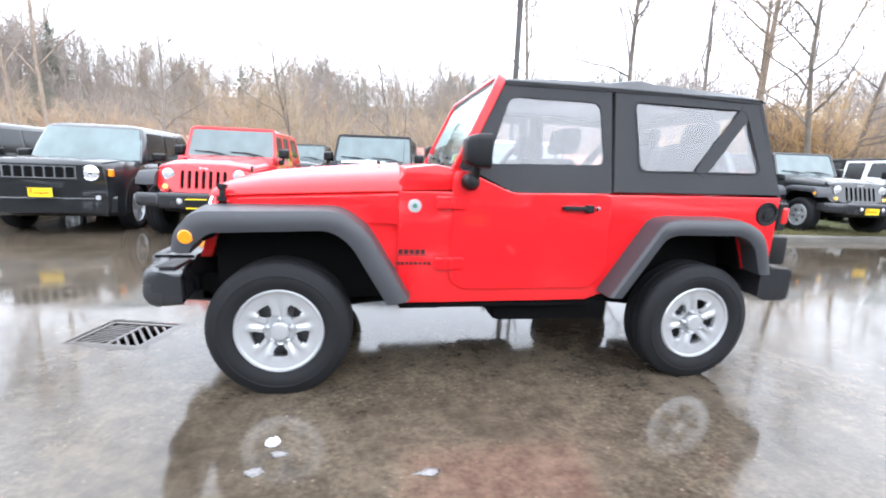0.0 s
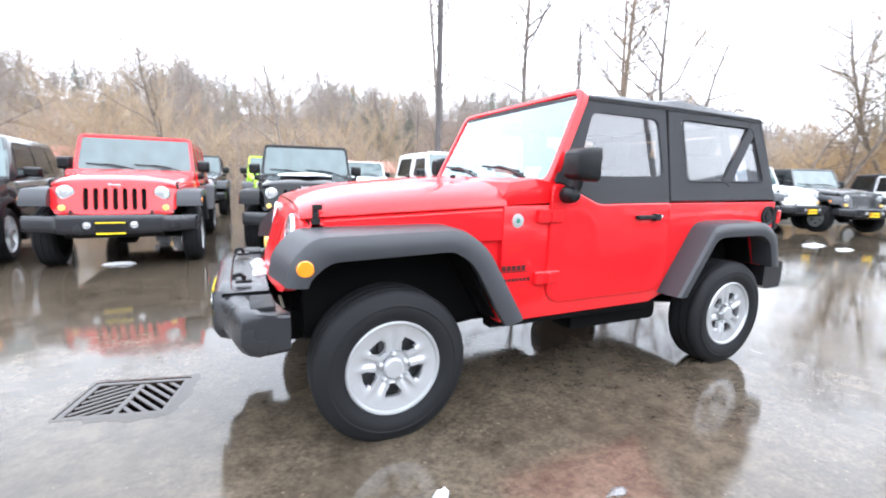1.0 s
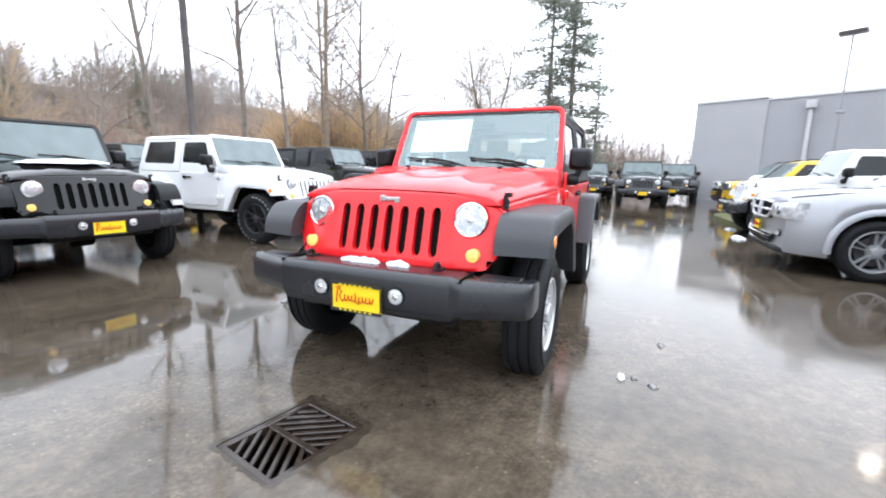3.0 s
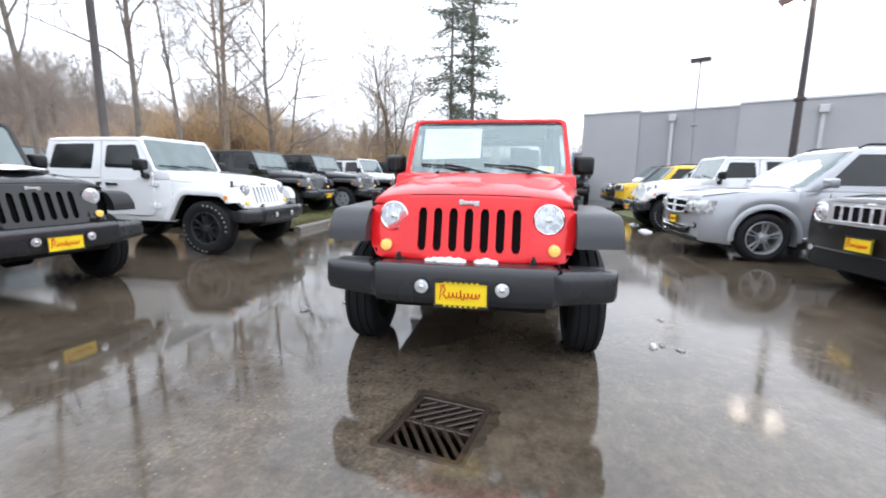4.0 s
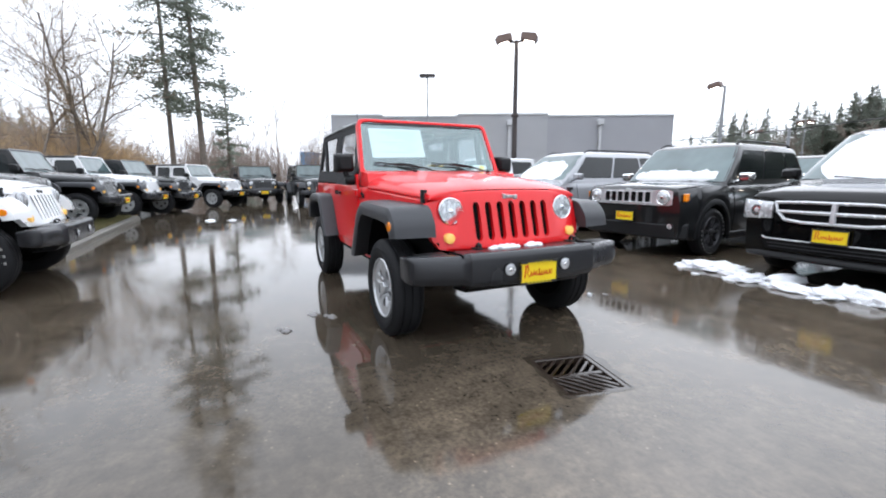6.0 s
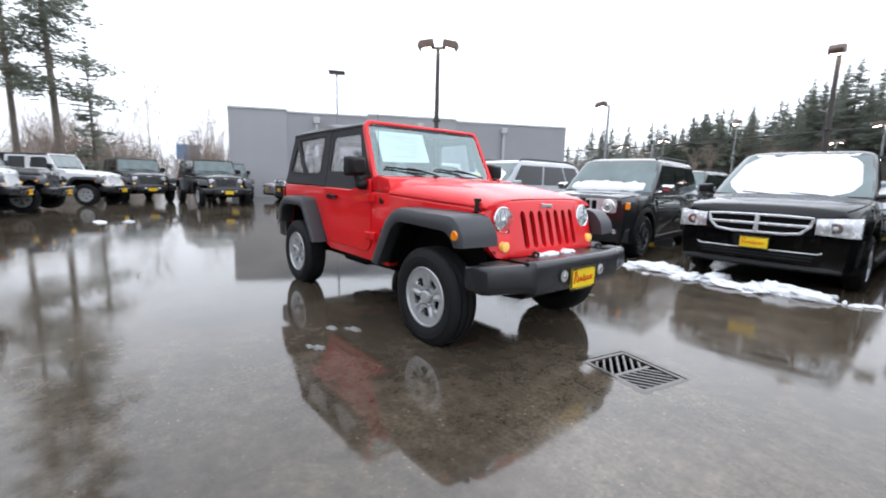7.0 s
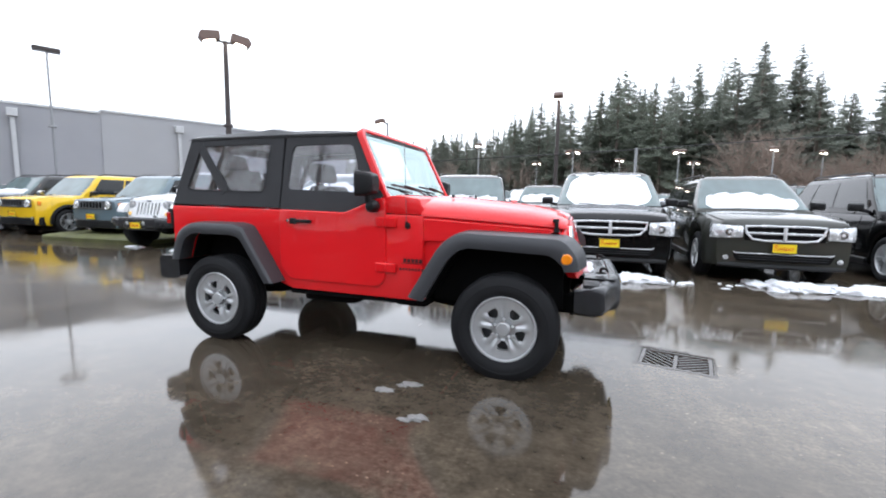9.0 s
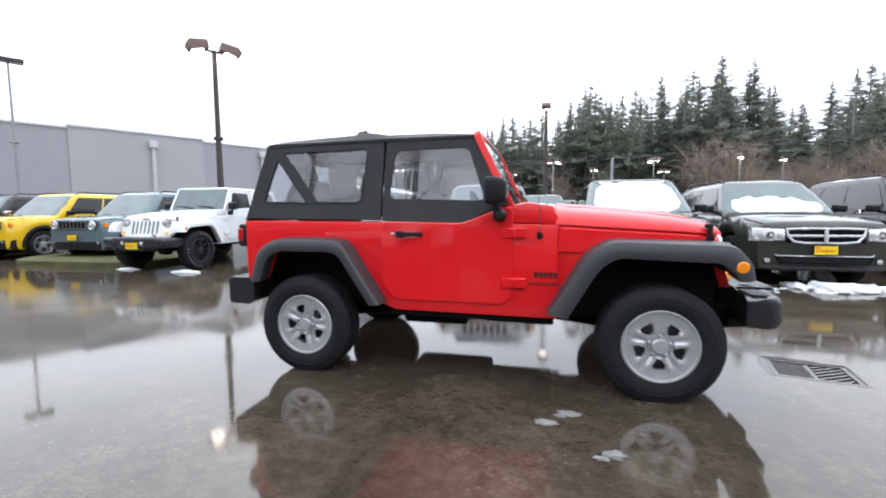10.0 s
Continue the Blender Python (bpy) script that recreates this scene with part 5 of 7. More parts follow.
        part("grille_trim", bm, M[S.get("trim_mat", S.get("face_mat", "satin"))], gr)
    else:
        bm = bmesh.new()
        for i in range(3):
            z = gz0 + (gz1 - gz0) * (i + 0.5) / 3
            tube(bm, [gp(t, z, -0.008) for t in (-0.95, -0.5, 0, 0.5, 0.95)], 0.012, 6)
        part("grille_trim", bm, M["chrome"], gr)
    for side in (-1, 1):
        lz, lh = S["lamp_z"], S["lamp_h"]
        bm = bmesh.new()
        if S["round"]:
            yl = S["lamp_y"]
            rings = []
            for d, r in ((0.10, 1.12), (-0.012, 1.12), (-0.020, 1.0), (-0.012, 0.88)):
                rings.append([(gp(yl / gw, lz)[0] + d, side * yl + lh * r * math.cos(q), lz + lh * r * math.sin(q)) for q in [2 * math.pi * k / 24 for k in range(24)]])
            loft(bm, rings)
            lamp = part("headlight", bm, M["chrome"], root)
            bm = bmesh.new()
            disc_x(bm, gp(yl / gw, lz)[0] - 0.014, gp(yl / gw, lz)[0] + 0.05, side * yl, lz, lh * 0.9, 24, dome=0.02)
            part("lens", bm, M["headlamp"], lamp)
            bm = bmesh.new()
            disc_x(bm, gp(yl / gw, lz)[0] - 0.037, gp(yl / gw, lz)[0] + 0.03, side * yl, lz, lh * 0.30, 16, dome=0.004)
            part("bulb", bm, M["chrome"], lamp)
            bm = bmesh.new()
            box(bm, 0.10, 0.17, side * (HW * 0.895) - 0.05, side * (HW * 0.895) + 0.012, lz - 0.05, lz + 0.06)
            part("side_marker", bm, M["amber"], root, bevel=0.012)
        else:
            y0, y1 = S["lamp_y"], HW * 0.95
            rings = []
            for i in range(6):
                t = i / 5
                y = y0 + (y1 - y0) * t
                x = -0.026 + fx(y) - 0.03 * t * t
                hh = lh * (0.88 + 0.22 * t)
                rings.append([(x + 0.10, side * y, lz - hh), (x - 0.005, side * y, lz - hh), (x - 0.012, side * y, lz - hh * 0.4), (x - 0.006, side * y, lz + hh * 0.6), (x + 0.012, side * y, lz + hh), (x + 0.13, side * y, lz + hh)])
            loft(bm, rings)
            lamp = part("headlight", bm, M["headlamp"], root, "clear wrapped headlight")
            bm = bmesh.new()
            ym = y0 + (y1 - y0) * 0.45
            disc_x(bm, -0.046 + fx(ym), 0.12, side * ym, lz - lh * 0.1, lh * 0.62, 20, dome=0.003)
            part("reflector", bm, M["lamp_dark"], lamp)
            bm = bmesh.new()
            disc_x(bm, -0.051 + fx(ym), 0.12, side * ym, lz - lh * 0.1, lh * 0.26, 14, dome=0.004)
            part("bulb", bm, M["lens"], lamp)
        if S.get("fog_z"):
            bm = bmesh.new()
            disc_x(bm, fx(HW * 0.75) - 0.020, 0.14, side * HW * 0.75, S["fog_z"], 0.046, 18)
            fog = part("fog_lamp", bm, M["plastic"], root)
            bm = bmesh.new()
            disc_x(bm, fx(HW * 0.75) - 0.023, 0.14, side * HW * 0.75, S["fog_z"], 0.035, 18, dome=0.002)
            part("lens", bm, M["headlamp"], fog)
    if S.get("skid"):
        for z, d, w in ((0.43, -0.030, 0.62), (0.34, -0.020, 0.56)):
            bm = bmesh.new()
            tube(bm, [(d + fx(t * HW * w) + (0.02 if abs(t) == 1 else 0), t * HW * w, z + (0.05 if abs(t) == 1 else 0)) for t in (-1, -0.8, -0.4, 0, 0.4, 0.8, 1)], 0.014, 7)
            part("skid_bar", bm, M["chrome"], root, "bright lower bumper bar")
        for side in (-1, 1):
            bm = bmesh.new()
            box(bm, ax[0] + ra + 0.06, ax[1] - ra - 0.06, side * (HW + 0.008) - 0.008, side * (HW + 0.008) + 0.008, 0.345, 0.375)
            part("sill_strip", bm, M["chrome"], root, bevel=0.004)
    if S.get("plate_z"):
        number_plate(root, -0.034, S["plate_z"])
    bm = bmesh.new()
    box(bm, -0.03, -0.012, -0.05, 0.05, gz1 + 0.015, gz1 + 0.04)
    bmesh.ops.translate(bm, verts=bm.verts, vec=(0.22 * (gz1 - gz0) + 0.01, 0, 0))
    part("badge", bm, M["badge"], root, bevel=0.008)
    for k in (0, 1):
        bm = bmesh.new()
        a, b, w, z = lvl(0.08)
        tube(bm, [(a - 0.03, -0.45 + k * 0.55, z), (a + 0.02, -0.05 + k * 0.55, z + 0.03)], 0.010, 5)
        part("wiper", bm, M["plastic"], cabin)
    if S.get("snow_ws"):
        lo, hi = S["snow_ws"]
        bm = bmesh.new()
        rows = []
        nt = 22
        for j in range(7):
            row = []
            for i in range(nt):
                t = -1 + 2 * i / (nt - 1)
                edge = noise.noise(Vector((t * 3.2, S["seed"], 0))) * 0.14 + noise.noise(Vector((t * 9, S["seed"], 3))) * 0.05
                s = lo + (hi + edge - lo) * j / 6
                s = min(max(s, lo), 0.98)
                a, b, w, z = lvl(s)
                th = 0.012 + 0.05 * math.sin(j / 6 * math.pi) + 0.012 * noise.noise(Vector((t * 6, s * 9, S["seed"])))
                row.append((a - 0.012 - th + 0.05 * abs(t) ** 4, t * (w - 0.12) * S.get("snow_w", 0.97), z))
            rows.append(row)
        loft(bm, rows, False, False)
        part("snow_on_windscreen", bm, M["snow"], root, "melting snow on the windscreen")
    if S.get("snow_roof"):
        bm = bmesh.new()
        rows = []
        for j in range(9):
            row = []
            for i in range(9):
                t, u = -1 + i / 4, j / 8
                a, b, w, z = lvl(1.0)
                e = 1 if (abs(t) > 0.9 or u in (0, 1)) else 0
                row.append((a + 0.05 + (b - a - 0.15) * u, t * (w - 0.06), roof_z + 0.012 + 0.03 * (1 - e) + 0.025 * noise.noise(Vector((t * 2, u * 5, S["seed"]))) - 0.03 * e))
            rows.append(row)
        loft(bm, rows, False, False)
        part("snow_on_roof", bm, M["snow"], root, "thin snow cover on the roof")
    return root


SUV = dict(length=4.89, half=0.93, R=0.36, W=0.22, front=0.92, base=2.89, belt=1.08, hood=1.03, nose_z=0.91, x_ws=1.28, x_rf=2.05, x_rr=4.35, x_tail=4.78, roof=1.66, roof_half=0.66,
           panes=[(0.085, 0.40, 0.062, 0.385), (0.42, 0.68, 0.405, 0.70), (0.70, 0.90, 0.72, 0.93)], seams=[1.72, 2.72, 3.60], handles=[2.52, 3.46], wheels="ten", bumper="plastic", lip=0.25, bump_top=0.335, bump_w=0.86,
           grille=(0.665, 0.875, 0.49), face="cross", round=False, lamp_z=0.785, lamp_h=0.092, lamp_y=0.515, plate_z=0.565, rails=True, seed=1.0, fog_z=0.40, mirror="body")
VAN = dict(SUV, category="minivan", length=5.15, half=0.97, R=0.34, front=0.95, base=3.08, belt=1.10, hood=1.04, nose_z=0.93, x_ws=1.02, x_rf=1.95, x_rr=4.85, x_tail=5.08, roof=1.72, roof_half=0.74,
           panes=[(0.10, 0.36, 0.075, 0.345), (0.38, 0.66, 0.365, 0.67), (0.68, 0.92, 0.69, 0.95)], seams=[1.62, 2.62, 3.75], handles=[2.42, 2.85], wheels="seven", grille=(0.675, 0.885, 0.53), lamp_z=0.790, lamp_h=0.100, lamp_y=0.555, plate_z=0.55, rails=False,
           snow_ws=(0.08, 0.98), snow_w=0.98, snow_roof=True, seed=4.0, fog_z=0, mirror="plastic")
BOXY = dict(SUV, length=4.24, half=0.90, R=0.35, front=0.80, base=2.57, belt=1.06, hood=1.04, nose_z=0.965, x_ws=1.08, x_rf=1.72, x_rr=3.85, x_tail=4.16, roof=1.66, roof_half=0.70,
            panes=[(0.10, 0.40, 0.08, 0.39), (0.42, 0.70, 0.41, 0.71), (0.72, 0.90, 0.73, 0.92)], seams=[1.36, 2.30, 3.12], handles=[2.12, 2.98], wheels="ten", bumper="plastic", lip=0.27, bump_top=0.50, bump_w=0.97,
            grille=(0.785, 0.940, 0.41), face="seven", round=True, lamp_z=0.862, lamp_h=0.094, lamp_y=0.56, plate_z=0.575, cladding="plastic", seed=7.0, fog_z=0.46, mirror="plastic")
COMPACT = dict(BOXY, length=4.41, half=0.88, R=0.35, front=0.82, base=2.63, hood=1.09, nose_z=1.03, roof=1.64, lamp_z=0.90, lamp_h=0.10, lamp_y=0.60, grille=(0.82, 0.98, 0.44), plate_z=0.62, face_mat="charcoal", trim_mat="midgrey", bumper="charcoal", lip=0.30, bump_top=0.56, x_ws=1.18, x_rf=1.60, fog_z=0.55, rails=False)
SALOON = dict(SUV, length=4.7, half=0.91, R=0.33, front=0.92, base=2.75, belt=0.92, hood=0.87, nose_z=0.76, x_ws=1.25, x_rf=2.15, x_rr=3.35, x_tail=4.25, roof=1.42, roof_half=0.60, grille=(0.50, 0.66, 0.42), face="bars",
              lamp_z=0.66, lamp_h=0.06, lamp_y=0.48, plate_z=0.45, rails=False, bump_top=0.38, seed=9.0, wheels="ten")

# ---- ground with the drain's opening ----
DRAIN = pose(-1.195, 0.043, 0, 0, 0, -12.5) @ Matrix.Diagonal((0.95, 0.95, 1, 1))
bm = bmesh.new()
hole = [DRAIN @ Vector(p) for p in ((-0.2612, -0.2112, 0), (0.2612, -0.2112, 0), (0.2612, 0.2112, 0), (-0.2612, 0.2112, 0))]
rim1 = [(-12, -12, 0), (12, -12, 0), (12, 12, 0), (-12, 12, 0)]
far = [(-900, -900, 0), (900, -900, 0), (900, 900, 0), (-900, 900, 0)]
loft(bm, [hole, rim1, far], True, False)
ground = part("ground", bm, M["asphalt"], None, smooth=0)
tagged(ground, "wet grey-brown asphalt of the car lot with thin standing water", "ground", kind="structure")
for f in ground.data.polygons:
    if f.normal.z < 0:
        ground.data.flip_normals()
        break

drain = empty("storm_drain", label="rusty cast-iron storm drain grate with slanted bars", category="drain")
drain.matrix_basis = DRAIN
bm = bmesh.new()
framed(bm, [(-0.261, -0.211), (0.261, -0.211), (0.261, 0.211), (-0.261, 0.211)], [(-0.226, -0.176), (0.226, -0.176), (0.226, 0.176), (-0.226, 0.176)], lambda u, v, d: (u, v, -0.002 - d), 0.05)
part("frame", bm, M["iron"], drain, bevel=0.004)
bm = bmesh.new()
box(bm, -0.018, 0.018, -0.197, 0.197, -0.05, -0.008)
part("cross_rib", bm, M["iron"], drain, bevel=0.004)


def clip_line(px, py, dx, dy, x0, x1, y0, y1):
    t0, t1 = -9.0, 9.0
    for p, d, lo, hi in ((px, dx, x0, x1), (py, dy, y0, y1)):
        if abs(d) < 1e-9:
            continue
        a, b = (lo - p) / d, (hi - p) / d
        t0, t1 = max(t0, min(a, b)), min(t1, max(a, b))
    return t0, t1


for s in (1, -1):
    lay = radians(45 if s > 0 else 51)
    dx, dy = s * math.sin(lay), -math.cos(lay)
    for k in range(-8, 9):
        gap = 0.048 * k
        cx, cy = s * 0.122 - dy * gap, dx * gap
        a, b = clip_line(cx, cy, dx, dy, min(s * 0.018, s * 0.225), max(s * 0.018, s * 0.225), -0.175, 0.175)
        if b - a < 0.03:
            continue
        bm = bmesh.new()
        p, q = Vector((cx + dx * a, cy + dy * a, 0)), Vector((cx + dx * b, cy + dy * b, 0))
        w = Vector((-dy, dx, 0)) * 0.0112
        loft(bm, [[p - w * 0.5 + Vector((0, 0, -0.035)), p - w + Vector((0, 0, -0.012)), p - w * 0.7 + Vector((0, 0, -0.008)), p + w * 0.7 + Vector((0, 0, -0.008)), p + w + Vector((0, 0, -0.012)), p + w * 0.5 + Vector((0, 0, -0.035))],
                  [q - w * 0.5 + Vector((0, 0, -0.035)), q - w + Vector((0, 0, -0.012)), q - w * 0.7 + Vector((0, 0, -0.008)), q + w * 0.7 + Vector((0, 0, -0.008)), q + w + Vector((0, 0, -0.012)), q + w * 0.5 + Vector((0, 0, -0.035))]])
        part("bar", bm, M["iron"], drain)
bm = bmesh.new()
v = box(bm, -0.31, 0.31, -0.26, 0.26, -0.7, -0.004)
bm.faces.ensure_lookup_table()
bmesh.ops.delete(bm, geom=[f for f in bm.faces if f.calc_center_median().z > -0.05], context="FACES_ONLY")
part("pit", bm, M["pit"], drain)

bm = bmesh.new()
inner, outer = [], []
for k in range(96):
    a = 2 * math.pi * k / 96
    d = Vector((math.cos(a), math.sin(a), 0))
    t = min(0.2605 / max(1e-6, abs(d.x)), 0.2105 / max(1e-6, abs(d.y)))
    w = 0.012 + 0.05 * max(0.0, noise.noise(d * 1.7 + Vector((3, 1, 0)))) + 0.035 * abs(noise.noise(d * 6.0)) + 0.05 * max(0.0, d.x * 0.7 - d.y * 0.3)
    for ring, r, z in ((inner, t + 0.001, 0.0016), (outer, t + w, 0.0006)):
        ring.append(DRAIN @ (d * r + Vector((0, 0, z))))
loft(bm, [inner, outer, [p - Vector((0, 0, 0.01)) for p in outer], [p - Vector((0, 0, 0.01)) for p in inner], inner], True, False)
tagged(part("silt_deposit", bm, M["mud"], None), "dark wet silt washed up round the storm drain", "mud", kind="stuff")

# ---- kerbed turf strip under the row beside the trees ----
bm = bmesh.new()
rings = []
for x, y in ((5.2, 4.10), (9, 4.14), (11.6, 4.12), (12.3, 4.5), (12.7, 6.4), (16, 6.4), (24, 5.2), (40, 4.0)):
    rings.append([(x, y, 0.0), (x, y + 0.01, 0.095), (x, y + 0.035, 0.118), (x, y + 0.15, 0.120), (x, y + 0.15, 0.0)])
loft(bm, rings)
kerb = tagged(part("kerb", bm, M["concrete"], None), "wet worn concrete kerb along the turf", "kerb", kind="structure")
bm = bmesh.new()
rows = []
for i, (x, y) in enumerate(((5.2, 4.25), (6.5, 4.27), (9, 4.29), (11.6, 4.27), (12.3, 4.65), (12.7, 6.55), (16, 6.55), (24, 5.35), (40, 4.15))):
    rows.append([(x, y + (14 - y) * t, 0.085 + 0.05 * min(1, t * 9) + 0.03 * noise.noise(Vector((x, t * 14, 2)))) for t in [k / 14 for k in range(15)]])
loft(bm, rows, False, False)
tagged(part("verge", bm, M["grass"], None), "patchy wet winter turf under the parked row", "grass", kind="structure")
bm = bmesh.new()
rnd = random.Random(5)
for k in range(5200):
    x = 5.2 + 6.6 * rnd.random() ** 1.2
    y = 4.32 + 1.5 * rnd.random() ** 1.5
    a, h = rnd.random() * 6.28, 0.03 + 0.06 * rnd.random()
    z = 0.09
    p = Vector((x, y, z))
    d = Vector((math.cos(a), math.sin(a), 0)) * 0.006
    lean = Vector((rnd.uniform(-1, 1), rnd.uniform(-1, 1), 0)) * h * 0.6
    bm.faces.new([bm.verts.new(q) for q in (p - d, p + d, p + lean + Vector((0, 0, h + 0.03)))])
tagged(part("turf_blades", bm, M["blade"], None, smooth=0), "short wet grass blades", "grass", kind="stuff")
# island by the far row
bm = bmesh.new()
isl = rounded([(8.9, -3.6), (12.6, -3.4), (13.2, -7.2), (9.5, -7.4)], 0.8, 5)
loft(bm, [[(x, y, 0.0) for x, y in isl], [(x, y, 0.10) for x, y in isl], [(11 + (x - 11) * 0.95, -5.4 + (y + 5.4) * 0.95, 0.13) for x, y in isl]])
tagged(part("turf_island", bm, M["grass"], None), "low kerbed turf island with a little snow", "grass", kind="structure")

# ---- the red car ----
hero = offroader("off_road_car", "bright red two-door off-road car with black canvas soft top", "red", top="soft", detail=True, tyre=(0.365, 0.228, 0.220))
CAB = M["seat"]
for s in (-1, 1):
    for x in (1.41,):
        bm = bmesh.new()
        prism_y(bm, rounded([(x - 0.40, 0.80), (x + 0.10, 0.78), (x + 0.16, 0.94), (x - 0.40, 0.96)], 0.05), s * 0.37 - 0.24, s * 0.37 + 0.24)
        prism_y(bm, rounded([(x - 0.02, 0.90), (x + 0.12, 0.90), (x + 0.25, 1.27), (x + 0.16, 1.29)], 0.05), s * 0.37 - 0.23, s * 0.37 + 0.23)
        seat = part("front_seat", bm, CAB, hero, bevel=0.03, seg=2)
        bm = bmesh.new()
        prism_y(bm, rounded([(x + 0.19, 1.31), (x + 0.29, 1.31), (x + 0.32, 1.46), (x + 0.22, 1.475)], 0.045), s * 0.37 - 0.125, s * 0.37 + 0.125)
        tube(bm, [(x + 0.21, s * 0.37 - 0.05, 1.22), (x + 0.24, s * 0.37 - 0.05, 1.36)], 0.008, 6)
        tube(bm, [(x + 0.21, s * 0.37 + 0.05, 1.22), (x + 0.24, s * 0.37 + 0.05, 1.36)], 0.008, 6)
        part("head_rest", bm, CAB, seat, bevel=0.025, seg=2)
    bm = bmesh.new()
    tube(bm, [(1.02, s * 0.62, 1.12), (1.14, s * 0.61, 1.60), (1.25, s * 0.60, 1.64), (1.85, s * 0.60, 1.66), (2.45, s * 0.60, 1.60), (2.70, s * 0.60, 1.12)], 0.032, 10)
    tube(bm, [(1.90, s * 0.62, 1.10), (1.85, s * 0.60, 1.66)], 0.034, 10)
    part("roll_bar", bm, M["seat"], hero)
    bm = bmesh.new()
    prism_y(bm, rounded([(2.50, 1.08), (2.60, 1.08), (2.66, 1.42), (2.58, 1.43)], 0.04), s * 0.30 - 0.24, s * 0.30 + 0.24)
    rear_seat = part("rear_seat", bm, CAB, hero, bevel=0.025, seg=2)
    bm = bmesh.new()
    prism_y(bm, rounded([(2.605, 1.42), (2.69, 1.42), (2.725, 1.555), (2.645, 1.565)], 0.035), s * 0.30 - 0.12, s * 0.30 + 0.12)
    tube(bm, [(2.63, s * 0.30 - 0.05, 1.36), (2.65, s * 0.30 - 0.05, 1.46)], 0.008, 6)
    tube(bm, [(2.63, s * 0.30 + 0.05, 1.36), (2.65, s * 0.30 + 0.05, 1.46)], 0.008, 6)
    part("head_rest", bm, CAB, rear_seat, bevel=0.025, seg=2)
bm = bmesh.new()
prism_y(bm, rounded([(0.90, 1.0), (1.10, 1.0), (1.16, 1.12), (1.10, 1.19), (0.90, 1.17)], 0.03), -0.70, 0.70)
part("dashboard", bm, M["plastic"], hero, bevel=0.015)
bm = bmesh.new()
c = Vector((1.28, -0.37, 1.17))
ax1, ax2 = Vector((0, 1, 0)), Vector((0.42, 0, 0.9))
pts = [c + (ax1 * math.cos(a) + ax2 * math.sin(a)) * 0.185 for a in [2 * math.pi * k / 24 for k in range(25)]]
tube(bm, pts, 0.016, 8)
tube(bm, [c + ax1 * 0.18, c - ax1 * 0.18], 0.018, 6)
tube(bm, [c, c - ax2 * 0.18], 0.018, 6)
tube(bm, [c, c + Vector((-0.2, 0, -0.06))], 0.03, 8)
part("steering_wheel", bm, M["plastic"], hero)
bm = bmesh.new()
box(bm, 1.13, 1.145, -0.11, 0.11, 1.535, 1.60)
part("rear_view_mirror", bm, M["plastic"], hero, bevel=0.01)


def ws_point(u, v, d):
    return (0.868 + 0.43 * v + 0.9 * d, u, 1.168 + 0.90 * v - 0.43 * d)


bm = bmesh.new()
loft(bm, [[ws_point(u, v, d) for u, v in ((0.06, 0.215), (0.60, 0.20), (0.60, 0.515), (0.06, 0.520))] for d in (0.016, 0.018)])
stk = part("window_sticker", bm, M["paper"], hero, "white paper price sheet behind the windscreen")
bm = bmesh.new()
for k in range(9):
    v = 0.475 - k * 0.026
    a = 0.13 + 0.02 * (k % 3)
    loft(bm, [[ws_point(u, vv, d) for u, vv in ((a, v), (0.52 - 0.09 * ((k * 5) % 4), v), (0.52 - 0.09 * ((k * 5) % 4), v - 0.006), (a, v - 0.006))] for d in (0.0135, 0.0150)])
part("print_lines", bm, mat("pale_grey_ink", (0.5, 0.52, 0.56), 0.6), stk)
bm = bmesh.new()
loft(bm, [[ws_point(u, v, d) for u, v in ((-0.60, 0.075), (-0.46, 0.075), (-0.465, 0.135), (-0.60, 0.135))] for d in (0.016, 0.018)])
part("window_sticker", bm, M["paper"], hero, "small white paper tag")
bm = bmesh.new()
loft(bm, [[ws_point(u, v, d) for u, v in ((-0.59, 0.085), (-0.535, 0.085), (-0.535, 0.128), (-0.59, 0.128))] for d in (0.0135, 0.0150)])
part("sticker_patch", bm, M["plate"], hero)
# small body fittings
for s in (-1, 1):
    bm = bmesh.new()
    for k in range(5):
        box(bm, 0.605 + k * 0.030, 0.629 + k * 0.030, s * 0.7675, s * 0.770, 0.736, 0.764)
    box(bm, 0.60, 0.765, s * 0.7675, s * 0.770, 0.728, 0.732)
    for k in range(8):
        box(bm, 0.595 + k * 0.024, 0.612 + k * 0.024, s * 0.7675, s * 0.770, 0.678, 0.695)
    part("decal", bm, M["decal"], hero, "dark lettering bars on the wing")
    bm = bmesh.new()
    lathe_y(bm, [(-0.014, 0.001), (-0.014, 0.011), (0.014, 0.011), (0.014, 0.001)], 12, 0.50, 1.215)
    bmesh.ops.translate(bm, verts=bm.verts, vec=(0, s * 0.37, 0))
    part("bonnet_bumper", bm, M["plastic"], hero)
bm = bmesh.new()
lathe_y(bm, [(-0.7675, 0.036), (-0.772, 0.035), (-0.773, 0.001)], 24, 0.687, 0.998)
bdg = part("round_badge", bm, M["badge"], hero, "round silver and green badge")
bm = bmesh.new()
lathe_y(bm, [(-0.7735, 0.013), (-0.7745, 0.001)], 18, 0.687, 0.998)
part("badge_centre", bm, mat("green_enamel", (0.05, 0.22, 0.16), 0.3), bdg)
bm = bmesh.new()
lathe_y(bm, [(-0.766, 0.072), (-0.780, 0.070), (-0.779, 0.058), (-0.7705, 0.053), (-0.7705, 0.001)], 28, 2.825, 1.000)
fc = part("fuel_filler", bm, M["plastic"], hero)
bm = bmesh.new()
lathe_y(bm, [(-0.769, 0.034), (-0.777, 0.032), (-0.778, 0.001)], 20, 2.832, 0.996)
